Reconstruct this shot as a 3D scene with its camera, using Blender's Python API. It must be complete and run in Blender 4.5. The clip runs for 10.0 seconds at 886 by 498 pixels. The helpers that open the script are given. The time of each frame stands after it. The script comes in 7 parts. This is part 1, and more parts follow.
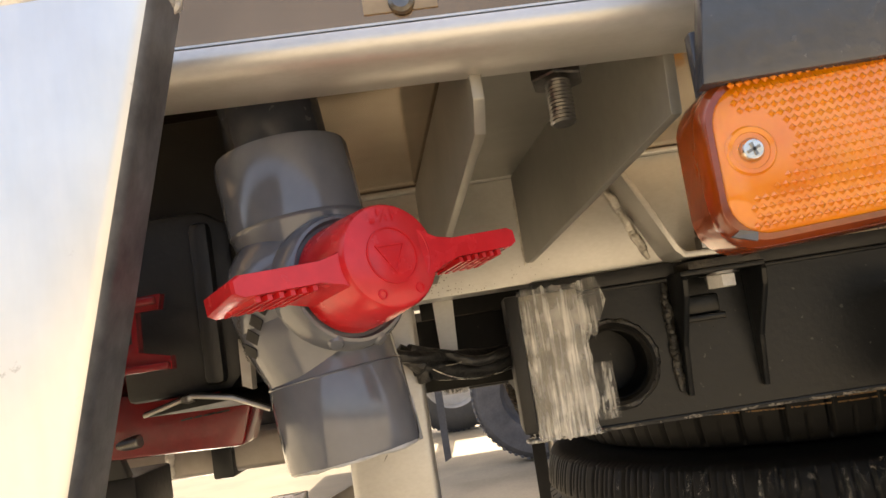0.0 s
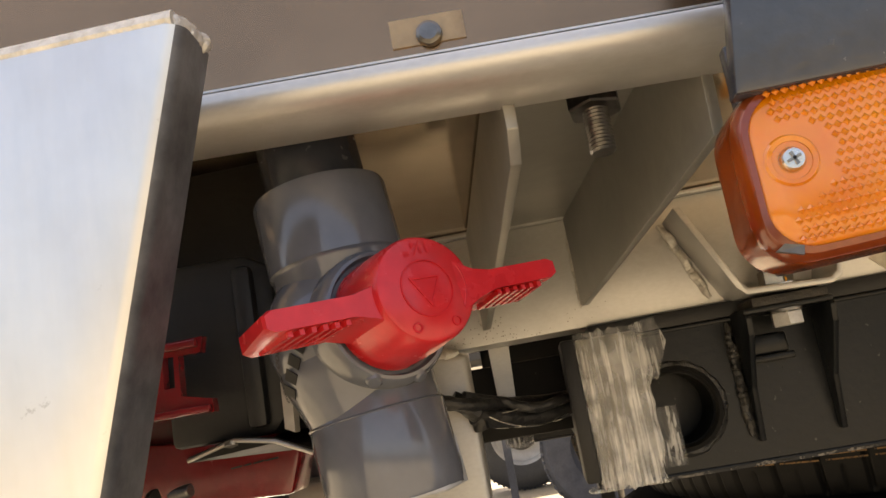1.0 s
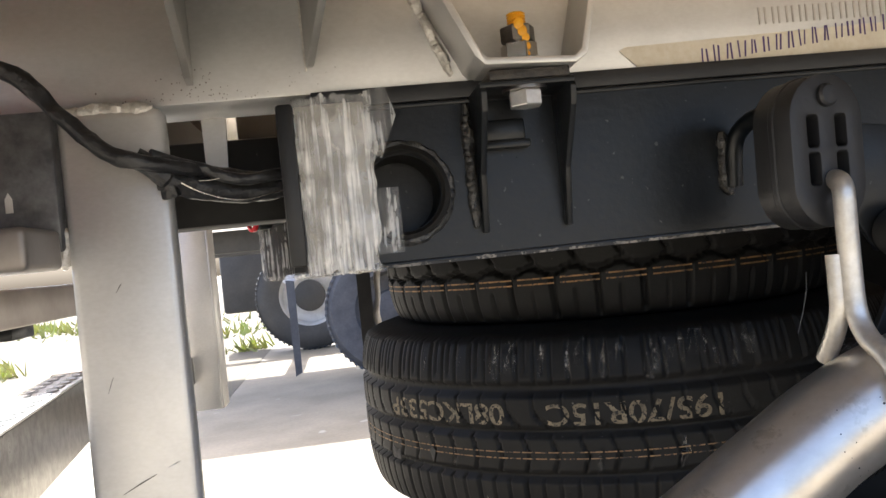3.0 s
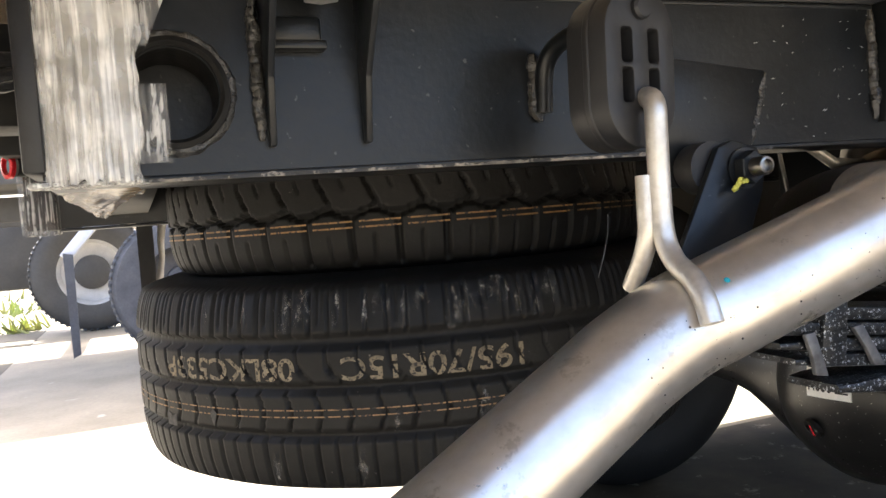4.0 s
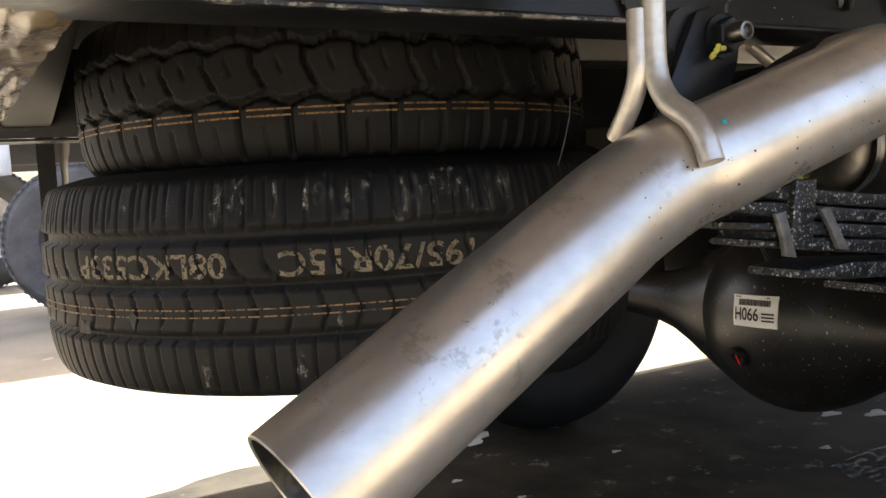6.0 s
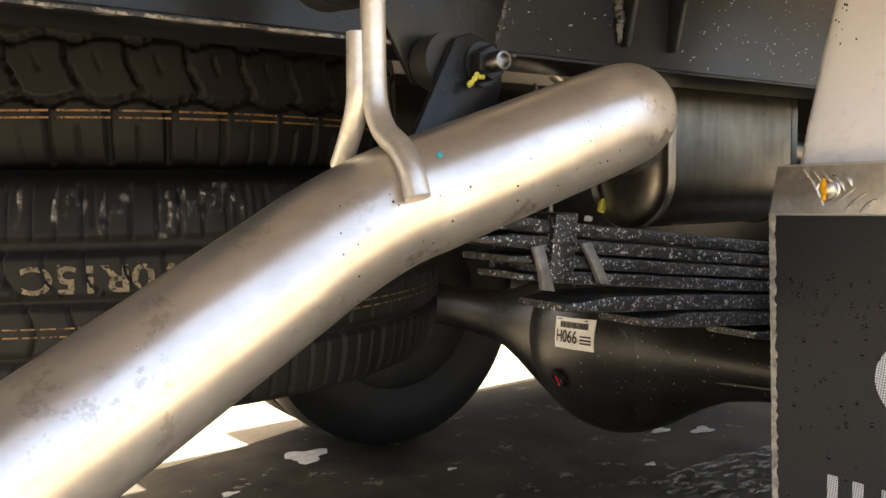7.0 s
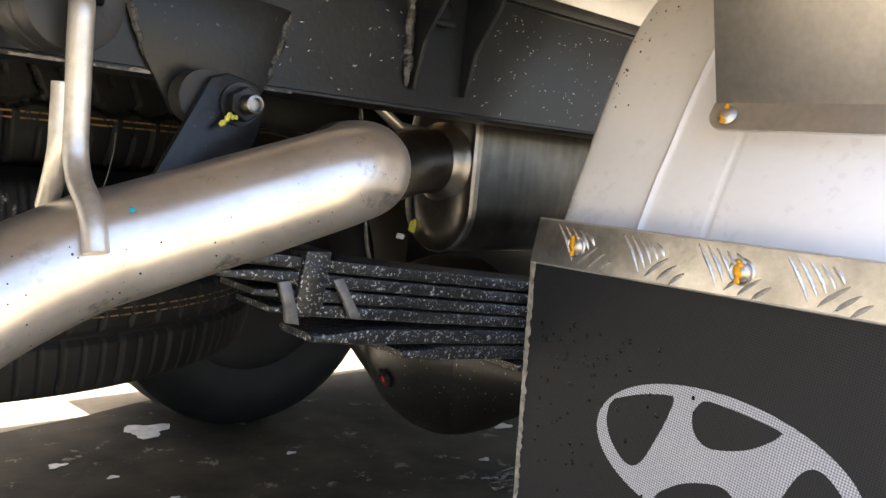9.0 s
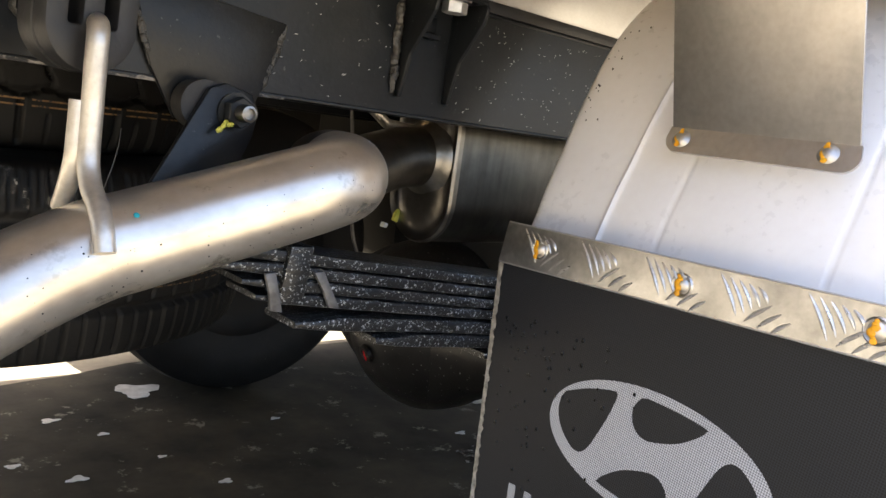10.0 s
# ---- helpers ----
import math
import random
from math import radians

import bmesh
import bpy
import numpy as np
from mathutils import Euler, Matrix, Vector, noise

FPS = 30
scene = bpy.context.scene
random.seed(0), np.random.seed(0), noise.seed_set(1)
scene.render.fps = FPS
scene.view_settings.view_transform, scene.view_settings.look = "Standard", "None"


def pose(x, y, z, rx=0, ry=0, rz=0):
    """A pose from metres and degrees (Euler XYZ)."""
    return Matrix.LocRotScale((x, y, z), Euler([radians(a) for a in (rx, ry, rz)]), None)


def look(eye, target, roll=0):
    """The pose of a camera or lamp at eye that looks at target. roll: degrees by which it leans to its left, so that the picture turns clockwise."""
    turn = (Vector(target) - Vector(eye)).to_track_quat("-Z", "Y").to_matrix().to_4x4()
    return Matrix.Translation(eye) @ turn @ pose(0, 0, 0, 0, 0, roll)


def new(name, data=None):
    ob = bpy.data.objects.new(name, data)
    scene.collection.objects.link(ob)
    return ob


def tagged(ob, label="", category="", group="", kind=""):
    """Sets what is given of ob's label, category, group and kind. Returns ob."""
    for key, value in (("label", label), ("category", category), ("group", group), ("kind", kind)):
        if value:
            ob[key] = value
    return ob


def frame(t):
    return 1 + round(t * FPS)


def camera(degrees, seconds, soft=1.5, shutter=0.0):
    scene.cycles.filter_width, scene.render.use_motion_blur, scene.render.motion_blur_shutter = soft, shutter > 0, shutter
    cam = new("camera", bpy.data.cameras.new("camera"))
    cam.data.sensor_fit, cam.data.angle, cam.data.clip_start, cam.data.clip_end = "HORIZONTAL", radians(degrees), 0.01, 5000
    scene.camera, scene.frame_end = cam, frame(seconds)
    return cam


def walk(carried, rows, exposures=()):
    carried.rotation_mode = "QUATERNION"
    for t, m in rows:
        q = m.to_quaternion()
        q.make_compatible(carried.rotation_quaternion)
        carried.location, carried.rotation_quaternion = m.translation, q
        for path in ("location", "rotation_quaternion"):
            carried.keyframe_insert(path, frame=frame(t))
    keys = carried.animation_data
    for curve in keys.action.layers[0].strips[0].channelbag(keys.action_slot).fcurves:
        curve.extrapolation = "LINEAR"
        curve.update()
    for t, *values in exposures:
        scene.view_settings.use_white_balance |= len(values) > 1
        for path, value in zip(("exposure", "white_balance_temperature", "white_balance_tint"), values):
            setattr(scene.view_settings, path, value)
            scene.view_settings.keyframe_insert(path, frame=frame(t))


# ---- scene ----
cam = camera(57.83, 10.0)
PATH = [
    (0, (-0.14879, -0.05831, 0.76891), (-0.1956, 1.929, 0.9886), -8.83),
    (0.5, (-0.1468, -0.057, 0.76658), (-0.2829, 1.9107, 1.0978), -10.08),
    (1, (-0.14078, -0.05076, 0.76038), (-0.3223, 1.9043, 1.1407), -9.95),
    (1.5, (-0.14023, -0.04172, 0.74728), (-0.3499, 1.9257, 1.0395), -8.16),
    (2, (-0.13226, -0.02181, 0.7283), (-0.3295, 1.9612, 0.8977), -6.77),
    (2.5, (-0.11024, 0.00579, 0.70829), (-0.1332, 2.0038, 0.7935), -5.98),
    (3, (-0.08834, 0.03879, 0.68804), (0.1549, 2.0239, 0.6925), -5.95),
    (3.2, (-0.07863, 0.05158, 0.68217), (0.248, 2.0245, 0.6533), -6.06),
    (4.3, (-0.07097, 0.11416, 0.63374), (0.7043, 1.9546, 0.5256), -4.11),
    (4.5, (-0.08546, 0.12145, 0.6261), (0.6921, 1.9574, 0.4692), -3.89),
    (5, (-0.10567, 0.12641, 0.6232), (0.6342, 1.9719, 0.4067), -4.17),
    (5.2, (-0.11644, 0.13576, 0.61424), (0.6295, 1.981, 0.4174), -3.84),
    (6.3, (-0.06426, 0.15312, 0.5798), (0.9359, 1.877, 0.4123), -2.79),
    (6.5, (-0.04443, 0.14933, 0.57985), (1.0209, 1.8334, 0.4095), -2.19),
    (6.7, (-0.02281, 0.1445, 0.58512), (1.089, 1.799, 0.4218), -1.56),
    (7, (-0.0017, 0.1324, 0.58964), (1.1539, 1.7571, 0.4318), -0.71),
    (7.5, (0.02566, 0.10915, 0.60252), (1.2256, 1.7024, 0.4557), -0.45),
    (8, (0.05065, 0.08885, 0.62275), (1.2908, 1.6483, 0.4486), -0.04),
    (8.5, (0.06651, 0.07029, 0.63769), (1.3444, 1.5929, 0.4174), 2.33),
    (9, (0.06872, 0.04767, 0.64104), (1.3977, 1.5263, 0.423), 5.10),
    (9.5, (0.06431, 0.02196, 0.65942), (1.4239, 1.4709, 0.4306), 6.94),
    (10, (0.04301, -0.0016, 0.67386), (1.3827, 1.4546, 0.3826), 7.92),
]
walk(cam, [(t, look(eye, target, roll)) for t, eye, target, roll in PATH],
     exposures=[(0, 2.32, 7700, 12), (1.5, 2.04, 8000, 12), (2, 2.1, 7800, 12), (2.5, 2.33, 6050, 11), (3.2, 2.78, 5800, 11), (4.5, 3.32, 6350, 11), (5.2, 2.9, 6450, 11),
                (6.5, 2.8, 6900, 11), (7, 3.28, 7450, 11), (7.5, 3.36, 7100, 10), (8, 3.38, 6700, 10), (9, 3.28, 6500, 10), (10, 3.12, 6500, 10)])


# ---- light ----
world = bpy.data.worlds.new("world")
scene.world = world
world.use_nodes = True
_wn = world.node_tree.nodes
_sky = _wn.new("ShaderNodeTexSky")
_sky.sky_type = "NISHITA"
_sky.sun_disc = False
_sky.air_density, _sky.dust_density, _sky.ozone_density = 0.8, 6.0, 0.2
SUN_EL, SUN_ROT = radians(60), radians(-8)
_sky.sun_elevation, _sky.sun_rotation = SUN_EL, SUN_ROT
world.node_tree.links.new(_sky.outputs[0], _wn["Background"].inputs[0])
_wn["Background"].inputs[1].default_value = 0.115
sun = new("sun", bpy.data.lights.new("sun", "SUN"))
sun.data.energy, sun.data.angle, sun.data.color = 4.2, radians(0.5), (1.0, 0.95, 0.86)
sun.matrix_world = look((math.sin(SUN_ROT) * math.cos(SUN_EL), math.cos(SUN_ROT) * math.cos(SUN_EL), math.sin(SUN_EL)), (0, 0, 0))

# ---- materials ----


def material(name, base, second=None, rough=0.5, metal=0.0, big=6.0, fine=120.0, bump=0.1, grain=(1, 1, 1), rough_var=0.15,
             specks=None, speck_scale=90.0, speck_at=0.72, speck_detail=2.0, overlay=0.25, coat=0.0, transmission=0.0, spec=0.5, subsurface=0.0, pieces=0.0):
    """A procedural surface: two colours mixed by a broad noise, a fine grain in colour, gloss and relief, and optional specks."""
    m = bpy.data.materials.new(name)
    m.use_nodes = True
    n, l = m.node_tree.nodes, m.node_tree.links
    b = n["Principled BSDF"]
    second = second or tuple(c * 0.75 for c in base)
    tc = n.new("ShaderNodeTexCoord")
    mp = n.new("ShaderNodeMapping")
    mp.inputs["Scale"].default_value = grain
    l.new(tc.outputs["Object"], mp.inputs[0])
    n1 = n.new("ShaderNodeTexNoise")
    n1.inputs["Scale"].default_value, n1.inputs["Detail"].default_value, n1.inputs["Roughness"].default_value = big, 5, 0.6
    l.new(tc.outputs["Object"], n1.inputs["Vector"])
    n2 = n.new("ShaderNodeTexNoise")
    n2.inputs["Scale"].default_value, n2.inputs["Detail"].default_value = fine, 4
    l.new(mp.outputs[0], n2.inputs["Vector"])
    r1 = n.new("ShaderNodeValToRGB")
    r1.color_ramp.elements[0].position, r1.color_ramp.elements[1].position = 0.35, 0.68
    r1.color_ramp.elements[0].color, r1.color_ramp.elements[1].color = (*base, 1), (*second, 1)
    l.new(n1.outputs[0], r1.inputs[0])
    mix = n.new("ShaderNodeMix")
    mix.data_type, mix.blend_type = "RGBA", "OVERLAY"
    mix.inputs["Factor"].default_value = overlay
    l.new(r1.outputs[0], mix.inputs["A"])
    l.new(n2.outputs[0], mix.inputs["B"])
    out = mix.outputs["Result"]
    if specks:
        n3 = n.new("ShaderNodeTexNoise")
        n3.inputs["Scale"].default_value, n3.inputs["Detail"].default_value, n3.inputs["Roughness"].default_value = speck_scale, speck_detail, 0.75 if speck_detail > 2 else 0.5
        l.new(tc.outputs["Object"], n3.inputs["Vector"])
        gate = n.new("ShaderNodeMapRange")
        gate.inputs["From Min"].default_value, gate.inputs["From Max"].default_value = speck_at, speck_at + 0.05
        l.new(n3.outputs[0], gate.inputs["Value"])
        m2 = n.new("ShaderNodeMix")
        m2.data_type = "RGBA"
        l.new(gate.outputs[0], m2.inputs["Factor"])
        l.new(out, m2.inputs["A"])
        m2.inputs["B"].default_value = (*specks, 1)
        out = m2.outputs["Result"]
    if pieces:
        info = n.new("ShaderNodeObjectInfo")
        hsv = n.new("ShaderNodeHueSaturation")
        mr = n.new("ShaderNodeMapRange")
        mr.inputs["To Min"].default_value, mr.inputs["To Max"].default_value = 1 - pieces, 1 + pieces
        l.new(info.outputs["Random"], mr.inputs["Value"])
        l.new(mr.outputs[0], hsv.inputs["Value"])
        l.new(out, hsv.inputs["Color"])
        out = hsv.outputs[0]
    l.new(out, b.inputs["Base Color"])
    rr = n.new("ShaderNodeMapRange")
    rr.inputs["To Min"].default_value, rr.inputs["To Max"].default_value = max(0.03, rough - rough_var), min(1, rough + rough_var)
    mixr = n.new("ShaderNodeMath")
    mixr.operation = "MULTIPLY_ADD"
    l.new(n2.outputs[0], mixr.inputs[0])
    mixr.inputs[1].default_value = 0.5
    half = n.new("ShaderNodeMath")
    half.operation = "MULTIPLY"
    l.new(n1.outputs[0], half.inputs[0])
    half.inputs[1].default_value = 0.5
    l.new(half.outputs[0], mixr.inputs[2])
    l.new(mixr.outputs[0], rr.inputs["Value"])
    l.new(rr.outputs[0], b.inputs["Roughness"])
    bp = n.new("ShaderNodeBump")
    bp.inputs["Strength"].default_value, bp.inputs["Distance"].default_value = bump, 0.002
    l.new(n2.outputs[0], bp.inputs["Height"])
    l.new(bp.outputs[0], b.inputs["Normal"])
    b.inputs["Metallic"].default_value = metal
    b.inputs["Specular IOR Level"].default_value = spec
    b.inputs["Coat Weight"].default_value = coat
    b.inputs["Coat Roughness"].default_value = 0.08
    b.inputs["Transmission Weight"].default_value = transmission
    b.inputs["Subsurface Weight"].default_value = subsurface
    b.inputs["Subsurface Radius"].default_value = (0.01, 0.004, 0.001)
    return m


def film_material(name, haze=0.40, most_alpha=0.9):
    """Crumpled clear wrapping film: mostly glossy and milky along the folds, clear between them."""
    m = bpy.data.materials.new(name)
    m.use_nodes = True
    n, l = m.node_tree.nodes, m.node_tree.links
    b = n["Principled BSDF"]
    tc = n.new("ShaderNodeTexCoord")
    mp = n.new("ShaderNodeMapping")
    mp.inputs["Scale"].default_value = (330, 330, 11)
    l.new(tc.outputs["Object"], mp.inputs[0])
    ns = n.new("ShaderNodeTexNoise")
    ns.inputs["Scale"].default_value, ns.inputs["Detail"].default_value = 1.0, 8
    l.new(mp.outputs[0], ns.inputs["Vector"])
    rp = n.new("ShaderNodeValToRGB")
    rp.color_ramp.elements[0].position, rp.color_ramp.elements[1].position = 0.42, 0.64
    l.new(ns.outputs[0], rp.inputs[0])
    mr = n.new("ShaderNodeMapRange")
    mr.inputs["To Min"].default_value, mr.inputs["To Max"].default_value = 0.05, most_alpha
    soft_noise = n.new("ShaderNodeTexNoise")
    soft_noise.inputs["Scale"].default_value, soft_noise.inputs["Detail"].default_value = 46.0, 3
    l.new(tc.outputs["Object"], soft_noise.inputs["Vector"])
    milky = n.new("ShaderNodeMapRange")
    milky.inputs["From Min"].default_value, milky.inputs["From Max"].default_value, milky.inputs["To Max"].default_value = 0.40, 0.66, haze
    l.new(soft_noise.outputs[0], milky.inputs["Value"])
    most = n.new("ShaderNodeMath")
    most.operation = "MAXIMUM"
    patchy = n.new("ShaderNodeMapRange")
    patchy.inputs["From Min"].default_value, patchy.inputs["From Max"].default_value, patchy.inputs["To Min"].default_value = 0.36, 0.58, 0.22
    l.new(soft_noise.outputs[0], patchy.inputs["Value"])
    streak = n.new("ShaderNodeMath")
    streak.operation = "MULTIPLY"
    l.new(rp.outputs[0], streak.inputs[0])
    l.new(patchy.outputs[0], streak.inputs[1])
    l.new(streak.outputs[0], most.inputs[0])
    l.new(milky.outputs[0], most.inputs[1])
    l.new(most.outputs[0], mr.inputs["Value"])
    l.new(mr.outputs[0], b.inputs["Alpha"])
    b.inputs["Base Color"].default_value = (0.92, 0.91, 0.88, 1)
    b.inputs["Roughness"].default_value = 0.12
    bp = n.new("ShaderNodeBump")
    bp.inputs["Strength"].default_value, bp.inputs["Distance"].default_value = 0.25, 0.002
    l.new(ns.outputs[0], bp.inputs["Height"])
    l.new(bp.outputs[0], b.inputs["Normal"])
    return m


def smear_material(name, tint, scale=(230, 230, 95)):
    """A patchy dry smear: dusty where the noise is high, gone where it is low."""
    m = bpy.data.materials.new(name)
    m.use_nodes = True
    n, l = m.node_tree.nodes, m.node_tree.links
    b = n["Principled BSDF"]
    tc = n.new("ShaderNodeTexCoord")
    mp = n.new("ShaderNodeMapping")
    mp.inputs["Scale"].default_value = scale
    l.new(tc.outputs["Object"], mp.inputs[0])
    ns = n.new("ShaderNodeTexNoise")
    ns.inputs["Scale"].default_value, ns.inputs["Detail"].default_value, ns.inputs["Roughness"].default_value = 1.0, 8, 0.7
    l.new(mp.outputs[0], ns.inputs["Vector"])
    gate = n.new("ShaderNodeMapRange")
    gate.inputs["From Min"].default_value, gate.inputs["From Max"].default_value = 0.50, 0.68
    gate.inputs["To Max"].default_value = 0.8
    l.new(ns.outputs[0], gate.inputs["Value"])
    l.new(gate.outputs[0], b.inputs["Alpha"])
    b.inputs["Base Color"].default_value = (*tint, 1)
    b.inputs["Roughness"].default_value = 0.85
    return m


def weave_material(name, base=(0.0034, 0.0040, 0.0054), second=(0.0058, 0.0067, 0.0088), cross=(0.014, 0.0162, 0.0215)):
    """A sheet with a fine woven surface of two tones."""
    m = material(name, base, second, rough=0.55, spec=0.33, big=9, fine=400, bump=0.05)
    n, l = m.node_tree.nodes, m.node_tree.links
    b = n["Principled BSDF"]
    tc = n.new("ShaderNodeTexCoord")
    mp = n.new("ShaderNodeMapping")
    mp.inputs["Rotation"].default_value = (radians(38), 0, 0)
    mp.inputs["Scale"].default_value = (0, 760, 760)
    l.new(tc.outputs["Object"], mp.inputs[0])
    ck = n.new("ShaderNodeTexChecker")
    ck.inputs["Scale"].default_value = 1.0
    l.new(mp.outputs[0], ck.inputs["Vector"])
    mix = n.new("ShaderNodeMix")
    mix.data_type = "RGBA"
    l.new(ck.outputs["Fac"], mix.inputs["Factor"])
    l.new(b.inputs["Base Color"].links[0].from_socket, mix.inputs["A"])
    mix.inputs["B"].default_value = (*cross, 1)
    l.new(mix.outputs["Result"], b.inputs["Base Color"])
    bp = n.new("ShaderNodeBump")
    bp.inputs["Strength"].default_value, bp.inputs["Distance"].default_value = 0.5, 0.0006
    l.new(ck.outputs["Fac"], bp.inputs["Height"])
    l.new(bp.outputs[0], b.inputs["Normal"])
    return m


STEEL = material("satin_steel", (0.66, 0.65, 0.63), (0.54, 0.53, 0.51), rough=0.36, metal=0.52, big=7, fine=260, grain=(1, 2, 2), bump=0.03, overlay=0.14)
PANEL = material("brushed_stainless", (0.82, 0.82, 0.81), (0.70, 0.70, 0.695), rough=0.32, metal=0.80, big=14, fine=90, grain=(3, 3, 0.6), bump=0.02, overlay=0.16,
                 specks=(0.60, 0.595, 0.58), speck_scale=60, speck_at=0.66, speck_detail=5.0)
MIRROR = material("polished_sheet", (0.34, 0.225, 0.14), (0.24, 0.16, 0.10), rough=0.2, metal=0.8, big=5, fine=40, bump=0.04)
FLOORSHEET = material("galvanised_floor_sheet", (0.60, 0.475, 0.34), (0.46, 0.36, 0.25), rough=0.10, metal=0.75, big=7, fine=40, bump=0.05, rough_var=0.05)
WELD = material("weld_bead", (0.74, 0.71, 0.65), (0.50, 0.47, 0.42), rough=0.38, metal=0.4, big=160, fine=500, bump=0.5)
BLACK = material("black_chassis_paint", (0.0056, 0.0068, 0.0080), (0.0115, 0.013, 0.0145), rough=0.33, spec=0.34, big=14, fine=220, bump=0.12,
                 specks=(0.07, 0.07, 0.066), speck_scale=190, speck_at=0.71)
BLACKWELD = material("painted_weld", (0.016, 0.016, 0.017), (0.05, 0.048, 0.042), rough=0.3, big=120, fine=400, bump=0.6)
SPRING = material("flaked_spring_paint", (0.006, 0.0068, 0.0076), (0.013, 0.014, 0.0155), rough=0.34, spec=0.45, big=20, fine=200, bump=0.7, grain=(0.3, 1, 1),
                  specks=(0.46, 0.48, 0.50), speck_scale=380, speck_at=0.575, speck_detail=5.0)
RUBBER = material("tyre_rubber", (0.0068, 0.0066, 0.0063), (0.014, 0.0134, 0.0122), rough=0.55, spec=0.22, big=14, fine=200, bump=0.15,
                  specks=(0.13, 0.123, 0.108), speck_scale=130, speck_at=0.675, speck_detail=6.0)
SOFT = material("moulded_rubber", (0.009, 0.009, 0.010), (0.018, 0.018, 0.018), rough=0.5, big=40, fine=300, bump=0.1)
GREYTYRE = material("dusty_tyre", (0.115, 0.115, 0.12), (0.07, 0.07, 0.073), rough=0.8, big=8, fine=90)
PAINT_TAN = material("tyre_marking_paint", (0.235, 0.19, 0.118), (0.09, 0.074, 0.048), rough=0.7, big=130, fine=500, specks=(0.016, 0.015, 0.014), speck_scale=420, speck_at=0.57)
PAINT_LINE = material("tyre_line_paint", (0.34, 0.19, 0.065), (0.12, 0.07, 0.03), rough=0.6, big=90, fine=400, specks=(0.03, 0.024, 0.02), speck_scale=260, speck_at=0.56)
FADED_LINE = material("faded_line_paint", (0.30, 0.185, 0.085), (0.13, 0.08, 0.04), rough=0.7, big=90, fine=400, specks=(0.016, 0.015, 0.014), speck_scale=260, speck_at=0.53)
WORN = material("scraped_primer", (0.36, 0.32, 0.27), (0.03, 0.028, 0.025), rough=0.5, big=45, fine=300, bump=0.3, specks=(0.012, 0.0115, 0.011), speck_scale=60, speck_at=0.47, speck_detail=6.0)
CHALK = material("chalk_scuff", (0.07, 0.066, 0.06), (0.03, 0.028, 0.026), rough=0.8, big=200, fine=600)
SMEAR = smear_material("dry_mud_smear", (0.24, 0.225, 0.195))
CRUST = smear_material("lime_crust", (0.40, 0.385, 0.34), (22, 40, 22))
EXHAUST = material("exhaust_steel", (0.70, 0.65, 0.58), (0.55, 0.505, 0.445), rough=0.31, metal=0.86, big=22, fine=120, grain=(1, 2, 2), bump=0.006, overlay=0.14, rough_var=0.11,
                   specks=(0.50, 0.455, 0.39), speck_scale=30, speck_at=0.58, speck_detail=5.0)
GRIME = smear_material("dark_exhaust_grime", (0.13, 0.118, 0.098), (60, 60, 60))
BAR = material("raised_bar_aluminium", (0.74, 0.73, 0.71), (0.52, 0.51, 0.50), rough=0.30, metal=0.85, big=120, fine=400)
ROD = material("zinc_rod", (0.62, 0.59, 0.53), (0.48, 0.45, 0.40), rough=0.38, metal=0.75, big=60, fine=250, bump=0.1)
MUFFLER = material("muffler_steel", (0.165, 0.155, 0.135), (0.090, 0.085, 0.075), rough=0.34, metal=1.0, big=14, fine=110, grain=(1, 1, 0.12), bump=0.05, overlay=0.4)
NECK = material("dark_neck_steel", (0.085, 0.074, 0.060), (0.05, 0.045, 0.038), rough=0.40, metal=0.9, big=30, fine=160, bump=0.08)
CAPSTEEL = material("muffler_cap_steel", (0.30, 0.28, 0.25), (0.20, 0.19, 0.17), rough=0.34, metal=1.0, big=20, fine=120, bump=0.05)
ZINC = material("zinc_plate", (0.72, 0.72, 0.70), (0.58, 0.57, 0.54), rough=0.25, metal=1.0, big=60, fine=300)
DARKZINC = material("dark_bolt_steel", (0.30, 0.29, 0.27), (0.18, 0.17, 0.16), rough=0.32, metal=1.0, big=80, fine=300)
PVC = material("grey_pvc", (0.118, 0.126, 0.148), (0.132, 0.140, 0.163), rough=0.15, spec=0.8, big=5, fine=80, bump=0.012, rough_var=0.04)
PVCEDGE = material("scuffed_pvc", (0.55, 0.56, 0.57), (0.4, 0.41, 0.42), rough=0.5, big=100, fine=300)
RED = material("red_plastic", (0.62, 0.022, 0.030), (0.52, 0.016, 0.022), rough=0.25, big=30, fine=160, bump=0.06)
REDPAINT = material("red_gloss_paint", (0.21, 0.010, 0.014), (0.15, 0.008, 0.010), rough=0.22, coat=0.6, big=18, fine=150)
MARK = material("black_print", (0.01, 0.01, 0.01), rough=0.6)
AMBER = material("amber_lens", (0.86, 0.27, 0.005), (0.78, 0.21, 0.004), rough=0.10, coat=1.0, transmission=0.10, subsurface=0.2, big=40, fine=100, bump=0.05)
DEEPAMBER = material("thick_amber_edge", (0.30, 0.050, 0.003), (0.14, 0.020, 0.002), rough=0.12, coat=0.5, transmission=0.1, subsurface=0.1, big=60, fine=120)
WET = material("wet_drop", (0.002, 0.002, 0.002), (0.003, 0.003, 0.003), rough=0.25, spec=0.3)
FLECK = material("white_paint_fleck", (0.62, 0.62, 0.60), (0.45, 0.45, 0.43), rough=0.6)
NAVY = material("dark_moulded_plastic", (0.030, 0.035, 0.048), (0.040, 0.046, 0.061), rough=0.24, spec=0.8, big=20, fine=200)
